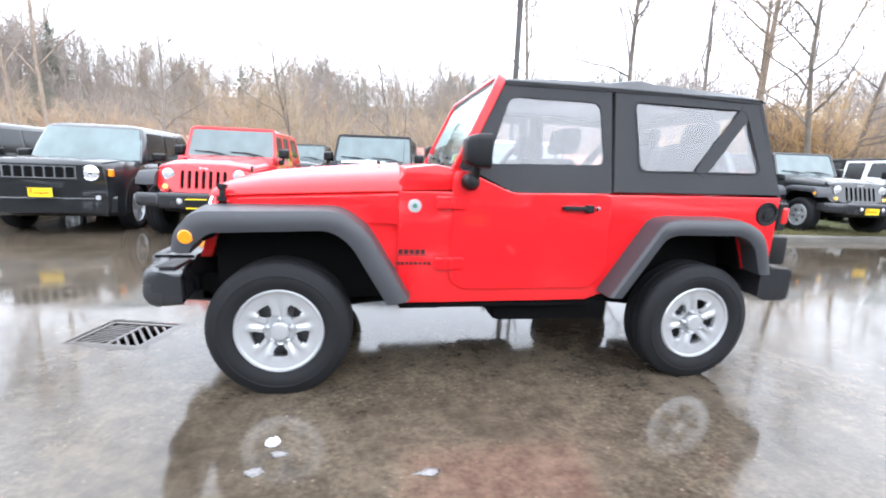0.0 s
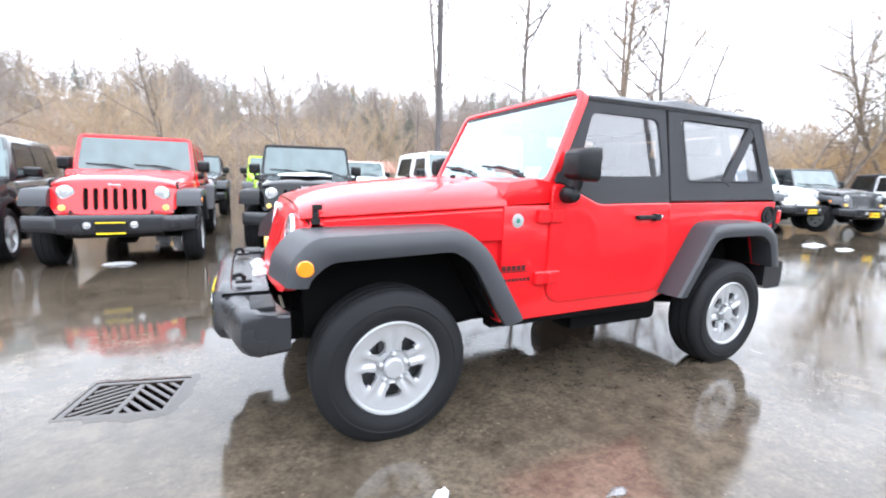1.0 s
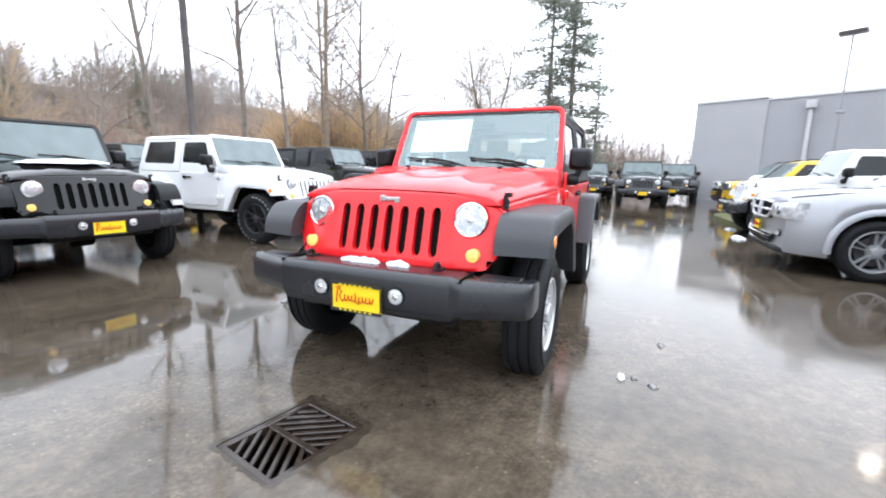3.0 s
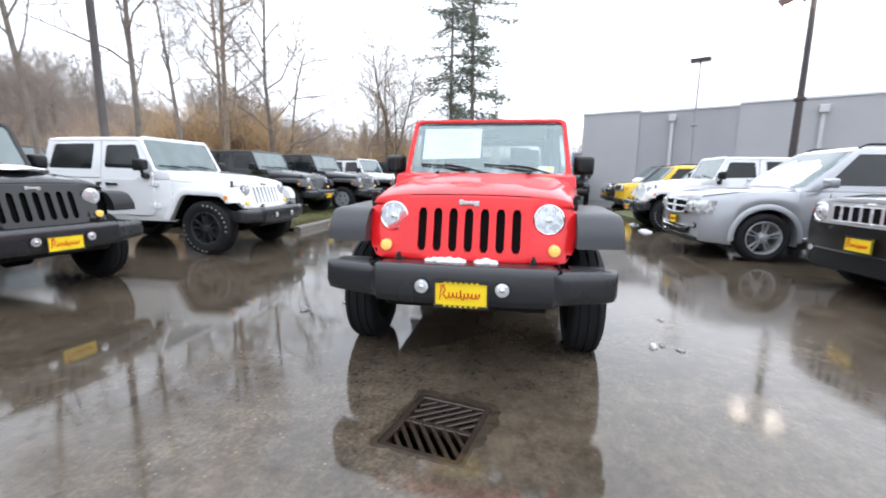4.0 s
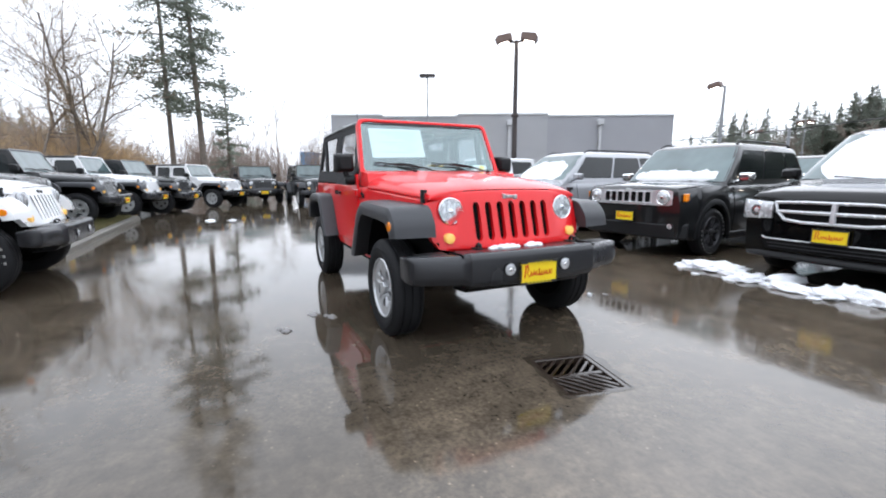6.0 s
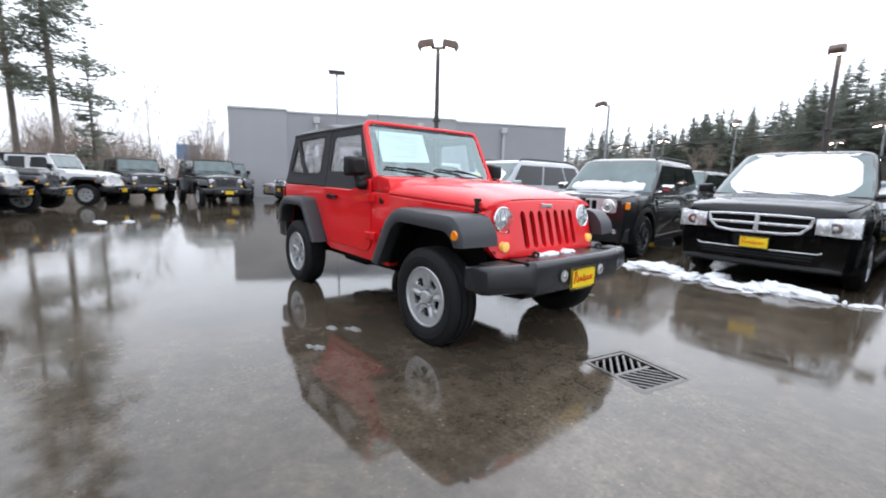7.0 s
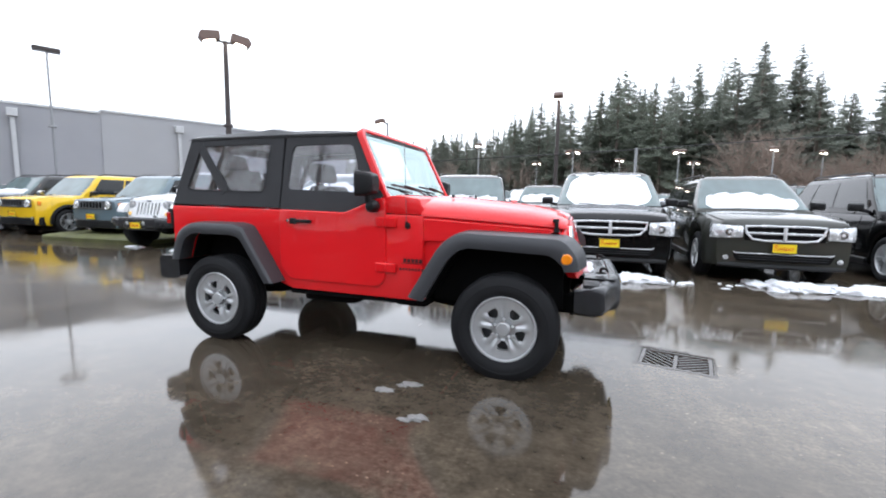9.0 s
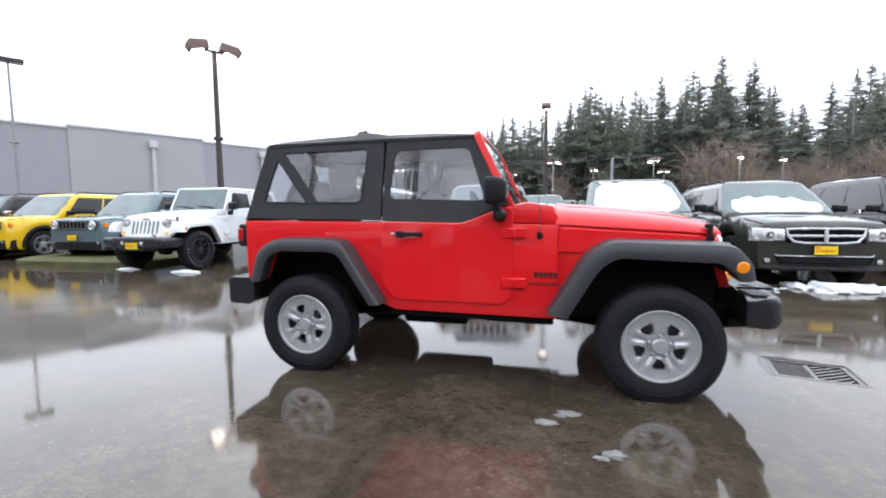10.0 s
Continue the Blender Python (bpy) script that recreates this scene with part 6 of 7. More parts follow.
part("fuel_cap", bm, M["plastic"], fc)
bm = bmesh.new()
lathe_y(bm, [(0.766, 0.022), (0.785, 0.018), (0.79, 0.001)], 14, 0.716, 1.0)
tube(bm, [(0.716, 0.785, 1.0), (0.72, 0.79, 1.03)], 0.010, 8)
ant = part("aerial", bm, M["plastic"], hero)
bm = bmesh.new()
tube(bm, [(0.718, 0.79, 1.02), (0.74, 0.80, 1.75)], 0.0022, 5)
part("aerial_rod", bm, M["steel"], ant)
bm = bmesh.new()
box(bm, 0.44, 0.46, -0.05, 0.05, 1.212, 1.222)
part("footman_loop", bm, M["plastic"], hero, bevel=0.003)
for heap in (((0.235, 0.020), (0.20, 0.030), (0.15, 0.034), (0.10, 0.036), (0.055, 0.032), (0.02, 0.020)), ((-0.075, 0.026), (-0.115, 0.040), (-0.16, 0.028))):
    bm = bmesh.new()
    for k, (y, r) in enumerate(heap):
        lump(bm, -0.528 + 0.008 * math.sin(k * 2.3), y, 0.668, r * 1.05, r * 1.15, r * 0.62 + 0.008, 20 + k, 2)
    tagged(part("snow_clump", bm, M["snow"], None), "strip of wet snow lying on the black bumper", "snow", group="snow on the bumper")

# ---- parked off-roaders ----


def at_pose(x, y, turn, z=0.0):
    return pose(x, y, z, 0, 0, turn)


PARKED = "parked cars"
big = (0.395, 0.25, 0.235)
c_red = offroader("off_road_car", "red hard-top off-road car with black wheel arches and empty plate holder", "red2", top="body", four=True, wheels="five", plate=False, group=PARKED)
c_red.matrix_basis = at_pose(-2.01, 4.32, 90)
bm = bmesh.new()
box(bm, -0.765, -0.748, -0.155, 0.155, 0.455, 0.605)
holder = part("plate_holder", bm, M["plastic"], c_red, bevel=0.006)
for z0, z1 in ((0.458, 0.478), (0.588, 0.602)):
    bm = bmesh.new()
    box(bm, -0.769, -0.7655, -0.14, 0.14, z0, z1)
    part("dealer_strip", bm, M["plate"], holder, "yellow strip")
c_blk = offroader("off_road_car", "black four-door off-road car with slush on its bonnet", "black", top="hard", four=True, wheels="five", group=PARKED, snow=True, flare_mat="plastic")
c_blk.matrix_basis = at_pose(0.325, 4.54, 82)
c_wht = offroader("off_road_car", "white two-door hard-top off-road car on dark alloy wheels", "white", top="body", wheels="dark", flare_mat="body", tyre=big, plate=False, group=PARKED)
c_wht.matrix_basis = at_pose(3.36, 4.14, 90)
c_lime = offroader("off_road_car", "lime green off-road car with black wheel arches", "lime", top="body", wheels="five", group=PARKED)
c_lime.matrix_basis = at_pose(0.32, 10.4, 90)
c_blk2 = offroader("off_road_car", "charcoal four-door off-road car, wet, with yellow plate", "charcoal", top="hard", four=True, wheels="five", group=PARKED, flare_mat="flare")
c_blk2.matrix_basis = at_pose(8.42, 5.64, 87, 0.10)
c_wht2 = offroader("off_road_car", "white off-road car with black wheel arches and yellow plate", "white", top="hard", four=True, wheels="five", group=PARKED)
c_wht2.matrix_basis = at_pose(12.95, 4.33, 78, 0.08)
for src, x, y, a, z in ((c_blk2, 10.35, 4.88, 84, 0.10), (c_blk2, 14.3, 3.56, 72, 0.04), (c_wht2, 17.35, 2.0, 58, 0.0),
                        (c_blk2, 18.55, 0.5, 8, 0), (c_blk2, 15.5, -1.55, 2, 0), (c_blk2, 19.5, -2.9, -8, 0),
                        (c_wht2, 3.3, 11.6, 90, 0), (c_blk2, -1.9, 11.6, 90, 0), (c_blk2, 6.0, 11.0, 90, 0.1)):
    copy_thing(src, at_pose(x, y, a, z))
c_bw = copy_thing(c_wht, at_pose(8.42, -3.76, -90))
number_plate(c_bw, -0.748, 0.52)

# ---- parked crossovers, van and saloon ----
c_pat = crossover("crossover", "dark grey boxy crossover with round headlights and yellow plate", "charcoal", dict(COMPACT), PARKED)
c_pat.matrix_basis = at_pose(-4.12, 3.85, 95)
copy_thing(c_pat, at_pose(-7.1, 4.4, 90))
c_gry = crossover("crossover", "silver-grey family crossover with chrome wheels beside the dark cars", "silver", dict(SUV, fog_z=0.50, plate_z=0.55, snow_ws=(0.04, 0.72), cladding="body", seed=2.0, skid=True, bump_top=0.345, bump_w=0.86), PARKED)
c_gry.matrix_basis = at_pose(4.78, -2.94, -90)
c_ren = crossover("crossover", "black square crossover with chrome face and snowy windscreen", "graphite", dict(BOXY, snow_ws=(0.08, 0.36), mirror="chrome", wheels="dark"), PARKED)
c_ren.matrix_basis = at_pose(1.70, -3.62, -84)
c_van = crossover("minivan", "black minivan with windscreen covered in melting snow", "black", dict(VAN), PARKED)
c_van.matrix_basis = at_pose(-0.88, -3.57, -90)
c_jr2 = crossover("crossover", "dark olive-grey crossover with snow on roof and windscreen", "olive", dict(SUV, snow_ws=(0.06, 0.50), snow_roof=True, seed=5.5, mirror="plastic", wheels="seven"), PARKED)
c_jr2.matrix_basis = at_pose(-3.22, -3.74, -90)
c_dur = crossover("crossover", "black crossover with chrome window trim and snowy roof", "black", dict(SUV, snow_roof=True, length=5.1, half=0.96, seed=8.0, roof=1.72, mirror="plastic"), PARKED)
c_dur.matrix_basis = at_pose(-5.95, -4.0, -90)
c_teal = crossover("crossover", "blue-grey small square crossover with dark face", "teal", dict(BOXY, face_mat="midgrey"), PARKED)
c_teal.matrix_basis = at_pose(11.5, -4.2, -90)
c_yel = crossover("crossover", "bright yellow small square crossover with black cladding", "yellow", dict(BOXY, face_mat="midgrey"), PARKED)
c_yel.matrix_basis = at_pose(14.2, -4.0, -90)
copy_thing(c_ren, at_pose(16.7, -4.1, -90))
c_sal = crossover("saloon_car", "rose-grey saloon with snow on its windscreen", "blush", dict(SALOON, snow_ws=(0.1, 0.7)), PARKED)
c_sal.matrix_basis = at_pose(19.2, -4.4, -90)
rnd = random.Random(11)
for src, x, y in ((c_ren, 3.4, -10.4), (c_jr2, 0.9, -10.2), (c_gry, -1.9, -10.3), (c_ren, -4.6, -10.5), (c_dur, -7.3, -10.4), (c_jr2, 6.2, -10.6), (c_sal, 8.9, -12.0)):
    copy_thing(src, at_pose(x, y, -90))
pool = (c_jr2, c_van, c_gry, c_sal, c_ren, c_pat)
for k in range(26):
    copy_thing(pool[rnd.randrange(6)], at_pose(-22 + 2.75 * (k % 13) + rnd.uniform(-0.2, 0.2), -19.5 - 7.5 * (k // 13) + rnd.uniform(-0.4, 0.4), -90))
for k in range(3):
    copy_thing(pool[k], at_pose(-8.7 - 2.8 * k, -4.2, -90))

# ---- snow and slush on the ground ----
spots = [(0.05, -1.285, 0.028, 0.022, 0.03, "snow"), (0.09, -1.36, 0.03, 0.015, 0.012, "slush"), (0.018, -1.46, 0.03, 0.02, 0.012, "slush"), (0.70, -1.53, 0.04, 0.02, 0.012, "slush"),
         (0.34, 1.515, 0.05, 0.035, 0.03, "slush"), (0.40, 1.56, 0.03, 0.02, 0.02, "slush"), (0.66, 1.26, 0.05, 0.03, 0.018, "slush"), (0.53, 1.13, 0.06, 0.03, 0.025, "slush"), (0.58, 1.17, 0.03, 0.02, 0.015, "slush"),
         (-2.06, 4.1, 0.16, 0.07, 0.03, "snow"), (10.37, 2.35, 0.30, 0.12, 0.04, "snow"), (10.3, 1.8, 0.2, 0.1, 0.03, "snow"), (8.95, -3.35, 0.22, 0.10, 0.04, "snow"), (7.4, -3.2, 0.30, 0.10, 0.05, "snow")]
line = [(0.45, -3.5), (0.26, -3.56), (0.0, -3.5), (-0.25, -3.42), (-0.5, -3.5), (-0.75, -3.36), (-1.0, -3.42), (-1.25, -3.3), (-1.48, -3.36), 
        (-2.95, -3.7), (-3.2, -3.66), (-3.5, -3.62), (-3.8, -3.7), (-4.1, -3.72), (-4.4, -3.8)]
rnd = random.Random(21)
for x, y in line:
    spots.append((x, y + rnd.uniform(-0.16, 0.10), 0.14 + 0.22 * rnd.random(), 0.12 + 0.20 * rnd.random() ** 2, 0.06 + 0.06 * rnd.random() ** 2, "snow"))
for k in range(44):
    x = rnd.uniform(-4.6, 0.75)
    spots.append((x, -3.33 - 0.08 * abs(x) * 0.8 + rnd.uniform(-0.3, 0.22), rnd.uniform(0.02, 0.06), rnd.uniform(0.02, 0.05), rnd.uniform(0.01, 0.035), "snow"))
for k, (x, y, a, b, h, mt) in enumerate(spots):
    bm = bmesh.new()
    lump(bm, x, y, 0.002, a, b, h if mt == "snow" else h * 0.35, k, 4 if a > 0.15 else 3, 0.45 if mt == "snow" else 0.9)
    tagged(part("snow_patch", bm, M[mt], None, smooth=3.1), "melting white snow heap on wet asphalt" if mt == "snow" else "small clump of grey slush on wet asphalt", "snow", group="melting snow")

# ---- grey building ----
bld = empty("retail_building", label="long low grey block building with pale coping and downpipes", category="building")
a, b = Vector((23.4, -3.85)), Vector((14.2, -21.4))
along = (b - a).normalized()
nrm = Vector((along.y, -along.x))
if nrm.dot(-a) < 0:
    nrm = -nrm
BASE = Matrix(((along.x, -nrm.x, 0, a.x), (along.y, -nrm.y, 0, a.y), (0, 0, 1, 0), (0, 0, 0, 1)))
bld.matrix_basis = BASE
LB, HB = (b - a).length, 4.72
secs = [0, 3.0, 7.4, 12.6, LB]
for k in range(4):
    bm = bmesh.new()
    d = 0.06 if k % 2 else 0.0
    box(bm, secs[k], secs[k + 1], d, 18.0, 0, HB - (0.10 if k % 2 else 0))
    part("wall", bm, M["wall" if k % 2 else "wall2"], bld)
    bm = bmesh.new()
    box(bm, secs[k] - 0.02, secs[k + 1] + 0.02, d - 0.05, 18.05, HB - (0.10 if k % 2 else 0), HB + 0.09 - (0.10 if k % 2 else 0))
    part("coping", bm, M["cap"], bld)
for x in (4.6, 10.4, 15.6):
    bm = bmesh.new()
    box(bm, x - 0.17, x + 0.17, -0.26, -0.01, HB - 0.62, HB - 0.30)
    pp = part("rain_hopper", bm, M["pipe"], bld, bevel=0.02)
    bm = bmesh.new()
    box(bm, x - 0.07, x + 0.07, -0.16, -0.02, 0.0, HB - 0.62)
    part("downpipe", bm, M["pipe"], pp)

# ---- lamp standards ----


def lamp_post(x, y, h, heads, material, turn, tilt=0, s=1.0, lit=True, r=0.075):
    root = empty("lamp_post", label="steel car-park lamp post with " + ("two box heads" if heads == 2 else "one box head" if heads else "a flat box head"), category="lamp post", group="car-park lamps")
    root.matrix_basis = pose(x, y, 0, 0, 0, turn)
    bm = bmesh.new()
    tube(bm, [(0, 0, 0), (0, 0, h * 0.5), (0, 0, h)], r * 1.2, 10, r * 0.8)
    part("post", bm, material, root)
    bm = bmesh.new()
    loft(bm, [[(q * math.cos(2 * math.pi * k / 20), q * math.sin(2 * math.pi * k / 20), z) for k in range(20)] for z, q in ((0, 0.26), (0.55, 0.26), (0.58, 0.24))])
    part("plinth", bm, M["concrete"], root)
    bm = bmesh.new()
    box(bm, -0.13, 0.13, -0.09, 0.09, h * 0.56, h * 0.56 + 0.10)
    part("bracket", bm, material, root, bevel=0.02)
    if not heads:
        bm = bmesh.new()
        box(bm, -0.42, 0.42, -0.19, 0.19, h - 0.02, h + 0.13)
        part("lamp_head", bm, M["bronze"], root, bevel=0.02)
    for sd in {2: (-1, 1), 1: (1,), 0: ()}[heads]:
        bm = bmesh.new()
        tube(bm, [(0, 0, h - 0.06), (sd * 0.16 * s, 0, h - 0.02), (sd * 0.30 * s, 0, h + 0.04)], 0.035, 8)
        arm = part("arm", bm, material, root)
        bm = bmesh.new()
        pr = [(0.14, 0.0), (0.64, -0.13), (0.76, 0.02), (0.66, 0.17), (0.18, 0.24)]
        rr = rounded([(sd * p * s, h + z * s) for p, z in pr], 0.03, 2)
        prism_y(bm, rr, -0.20 * s, 0.20 * s)
        hd = part("lamp_head", bm, M["head"], root, bevel=0.015)
        bm = bmesh.new()
        loft(bm, [[(sd * 0.25 * s, v * s, h + 0.002 * s) if u == 0 else (sd * 0.62 * s, v * s, h - 0.110 * s) for u, v in ((0, -0.17), (1, -0.17), (1, 0.17), (0, 0.17))],
                  [(sd * 0.30 * s, v * s, h - 0.060 * s) if u == 0 else (sd * 0.54 * s, v * s, h - 0.130 * s) for u, v in ((0, -0.11), (1, -0.11), (1, 0.11), (0, 0.11))]])
        part("lamp_glass", bm, M["lit"] if lit else M["lens"], hd, "glowing warm lamp glass")
    return root


lamp_post(10.23, -7.54, 5.84, 2, M["bronze"], 50, r=0.085, s=0.98)
lamp_post(19.75, -8.4, 6.6, 0, M["palepole"], 62, r=0.046)
lamp_post(0.84, -17.34, 5.75, 1, M["bronze"], 90, r=0.09)
lamp_post(10.7, -20.15, 5.5, 1, M["palepole"], 10, r=0.08)
for x, y, h in ((0.4, -28.3, 4.5), (8.1, -32.4, 5.6), (-6.5, -30, 4.6), (-13, -33, 5.0), (14.5, -36, 5.0), (-3.5, -41, 5.0), (4.5, -44, 5.0), (-18, -38, 5.2), (-9.5, -40, 4.6), (20, -40, 5.0)):
    lamp_post(x, y, h, 2, M["palepole"], (x * 37) % 180, s=0.75, r=0.042)

# ---- poles and cable ----
bm = bmesh.new()
tube(bm, [(3.60, 6.85, 0), (3.58, 6.85, 5), (3.56, 6.86, 11)], 0.066, 12, 0.055)
tagged(part("utility_pole", bm, M["pole"], None), "tall dark weathered wooden utility pole behind the parked row", "pole")
wire = empty("overhead_cable", label="thin overhead cable between far posts", category="cable")
bm = bmesh.new()
tube(bm, [(34, -34, 4.2), (14, -33, 4.3), (-4, -32, 5.0), (-30, -31, 6.4)], 0.035, 5)
part("cable", bm, M["wire"], wire)
for x, y, z in ((14, -33, 4.4), (-4, -32, 5.1), (34, -34, 4.4), (-30, -31, 6.5)):
    bm = bmesh.new()
    tube(bm, [(x, y, 0), (x, y, z)], 0.10, 8)
    part("post", bm, M["palepole"], wire)
bm = bmesh.new()
sg = empty("billboard", label="distant blue billboard on two posts", category="sign")
box(bm, 66.0, 66.2, -11.0, -8.2, 3.0, 5.0)
part("panel", bm, M["signblue"], sg)
for y in (-10.5, -8.7):
    bm = bmesh.new()
    tube(bm, [(66.1, y, 0), (66.1, y, 3.0)], 0.08, 8)
    part("post", bm, M["bronze"], sg)

# ---- long low sheds beyond the lot ----
for k, (x0, x1, y0) in enumerate(((-46, -6, 27.0), (2, 52, 30.0))):
    e = empty("low_shed", label="long low shed with faded red roof", category="building")
    bm = bmesh.new()
    box(bm, x0, x1, y0, y0 + 6, 0, 1.5)
    part("wall", bm, M["sheet"], e)
    bm = bmesh.new()
    prism = [(y0 - 0.3, 1.5), (y0 + 3, 2.5), (y0 + 6.3, 1.5)]
    loft(bm, [[(x0 - 0.2, y, z) for y, z in prism], [(x1 + 0.2, y, z) for y, z in prism]])
    part("roof", bm, M["roofred"], e)

# ---- wooded slopes ----


def slope(name, label, pts, width, rise, z_off=0.0):
    """A bank that rises away from the line pts."""
    bm = bmesh.new()
    rows = []
    for i, (x, y, h) in enumerate(pts):
        a, b = Vector(pts[max(i - 1, 0)][:2]), Vector(pts[min(i + 1, len(pts) - 1)][:2])
        d = (b - a).normalized()
        out = Vector((d.y, -d.x))
        if out.dot(Vector((x, y))) < 0:
            out = -out
        row = []
        for k in range(9):
            t = k / 8
            row.append((x + out.x * width * t, y + out.y * width * t, -0.3 + h * (t ** 0.5) + 0.6 * noise.noise(Vector((x * 0.1, y * 0.1, t * 3)))))
        rows.append(row)
    loft(bm, rows, False, False)
    return tagged(part(name, bm, M["hill"], None), label, "hill", kind="structure")


NORTH = [(-95, 32, 13), (-50, 40, 13), (-20, 44, 12), (10, 47, 12), (34, 48, 14), (56, 44, 15), (76, 24, 6), (84, 10, 2)]
SOUTH = [(60, -75, 1.5), (30, -62, 4), (10, -56, 6), (-10, -52, 8), (-35, -48, 9), (-70, -42, 9), (-110, -30, 8)]
slope("hillside", "brown wooded bank behind the lot", NORTH, 40, 1)
slope("hillside", "dark wooded hill beyond the far lamps", SOUTH, 45, 1)


def on_slope(pts, width, q0, q1, i0=0, i1=99):
    """Random places on the bank, between the fractions q0 and q1 of its width."""
    def f(rnd):
        i = rnd.randrange(i0, min(i1, len(pts) - 1))
        t = rnd.random()
        a, b = Vector(pts[i]), Vector(pts[i + 1])
        p = a.lerp(b, t)
        d = (b - a).xy.normalized()
        out = Vector((d.y, -d.x))
        if out.dot(p.xy) < 0:
            out = -out
        q = q0 + (q1 - q0) * rnd.random()
        sc = 0.85 + 0.45 * noise.noise(Vector((p.x * 0.09, p.y * 0.09, q * 4)))
        return p.x + out.x * width * q, p.y + out.y * width * q, -0.5 + p.z * q ** 0.5, max(0.5, sc)
    return f


def branch_tree(seed, h, r, material, spread=0.5, limbs=9, twigs=True, bend=0.03, first=0.3, reach=0.42):
    """A bare tree: trunk and limbs in one bmesh, thin twigs in another."""
    rnd = random.Random(seed)
    bt, bw = bmesh.new(), bmesh.new()

    def grow(p, d, length, rad, level):
        pts, q, dd = [p], p.copy(), d.copy()
        n = 5 if level == 0 else 4
        for k in range(n):
            dd = (dd + Vector((rnd.gauss(0, 1), rnd.gauss(0, 1), rnd.gauss(0, 0.5) + (0.25 if level else 0))) * (bend if level == 0 else 0.20)).normalized()
            q = q + dd * length / n
            pts.append(q.copy())
        tube(bt if level < 2 else bw, pts, rad, 8 if level == 0 else (5 if level == 1 else 3), max(rad * (0.35 if level == 0 else 0.2), 0.004))
        if level >= (3 if twigs else 2):
            return
        kids = (limbs, 8, 6)[level]
        for k in range(kids):
            t = first + (1 - first) * (k + rnd.random()) / kids if level == 0 else 0.2 + 0.8 * rnd.random()
            f = min(int(t * n), n - 1)
            base = pts[f].lerp(pts[f + 1], t * n - f)
            a = rnd.random() * 6.283
            side = dd.orthogonal().normalized()
            side = Matrix.Rotation(a, 3, dd) @ side
            nd = (dd * (1 - spread) + side * (spread + 0.25 * rnd.random()) + Vector((0, 0, 0.15))).normalized()
            grow(base, nd, length * (reach if level == 0 else 0.6) * (1.15 - 0.5 * t), rad * (0.42 if level == 0 else 0.5) * (1.1 - 0.5 * t), level + 1)
    grow(Vector((0, 0, 0)), Vector((rnd.uniform(-0.03, 0.03), rnd.uniform(-0.03, 0.03), 1)), h, r, 0)
    return bt, bw


def bare_tree(seed, h, r, m, label, bark="bark", twig="twig", **kw):
    root = empty("bare_tree", label=label, category="tree", group="bare trees")
    bt, bw = branch_tree(seed, h, r, bark, **kw)
    part("trunk", bt, M[bark], root)
    part("crown", bw, M[twig], root, smooth=0)
    root.matrix_basis = m
    return root


def fir(seed, h, label, m, mt="needle", thin=1.0, base=0.1, width=0.2, trunk_r=None, clumps=9, gap=0.0, spray=1.0, step=1.0, taper=1.0):
    """A conifer: tapered trunk and drooping boughs with many small needle sprays."""
    rnd = random.Random(seed)
    root = empty("conifer_tree", label=label, category="tree", group="conifers")
    bt = bmesh.new()
    tr = trunk_r or h * 0.014
    tube(bt, [(0, 0, 0), (0.01 * h, 0, h * 0.5), (0, 0, h)], tr, 7, 0.01)
    bc = bmesh.new()
    z = h * base
    while z < h * 0.985:
        f = (z - h * base) / (h * (1 - base))
        reach = h * width * (1 - f) ** taper * rnd.uniform(0.6, 1.1) + 0.06
        for k in range(rnd.randint(3, 5)):
            if rnd.random() < gap:
                continue
            a = rnd.random() * 6.283
            r1 = reach * rnd.uniform(0.45, 1.2)
            d = Vector((math.cos(a), math.sin(a), -0.25 + 0.5 * f))
            p0, p1 = Vector((0, 0, z)), Vector((0, 0, z)) + d * r1
            tube(bt, [p0, p1], 0.012 * h ** 0.5, 3, 0.003)
            n = max(3, int(clumps * r1 / (h * width) * thin) + 2)
            for j in range(n):
                t = 0.25 + 0.8 * (j + rnd.random()) / n
                c0 = p0.lerp(p1, t)
                s = h * rnd.uniform(0.012, 0.028) * spray * (1.1 - 0.75 * f)
                for q in range(5):
                    c = c0 + Vector((rnd.gauss(0, 1), rnd.gauss(0, 1), rnd.gauss(0, 0.6))) * h * 0.012 * (1.1 - 0.8 * f)
                    u = Vector((rnd.gauss(0, 1), rnd.gauss(0, 1), rnd.gauss(0, 0.35))).normalized() * s
                    v = Vector((rnd.gauss(0, 1), rnd.gauss(0, 1), -0.6 + rnd.gauss(0, 0.4))).normalized() * s * 0.75
                    bc.faces.new([bc.verts.new(w) for w in (c - u, c + u * 0.6 + v * 0.3, c + v)])
        z += step * h * (0.020 + 0.018 * rnd.random()) * (1.3 - 0.5 * f)
    part("trunk", bt, M["bark"], root)
    part("crown", bc, M[mt], root, smooth=0)
    root.matrix_basis = m
    return root


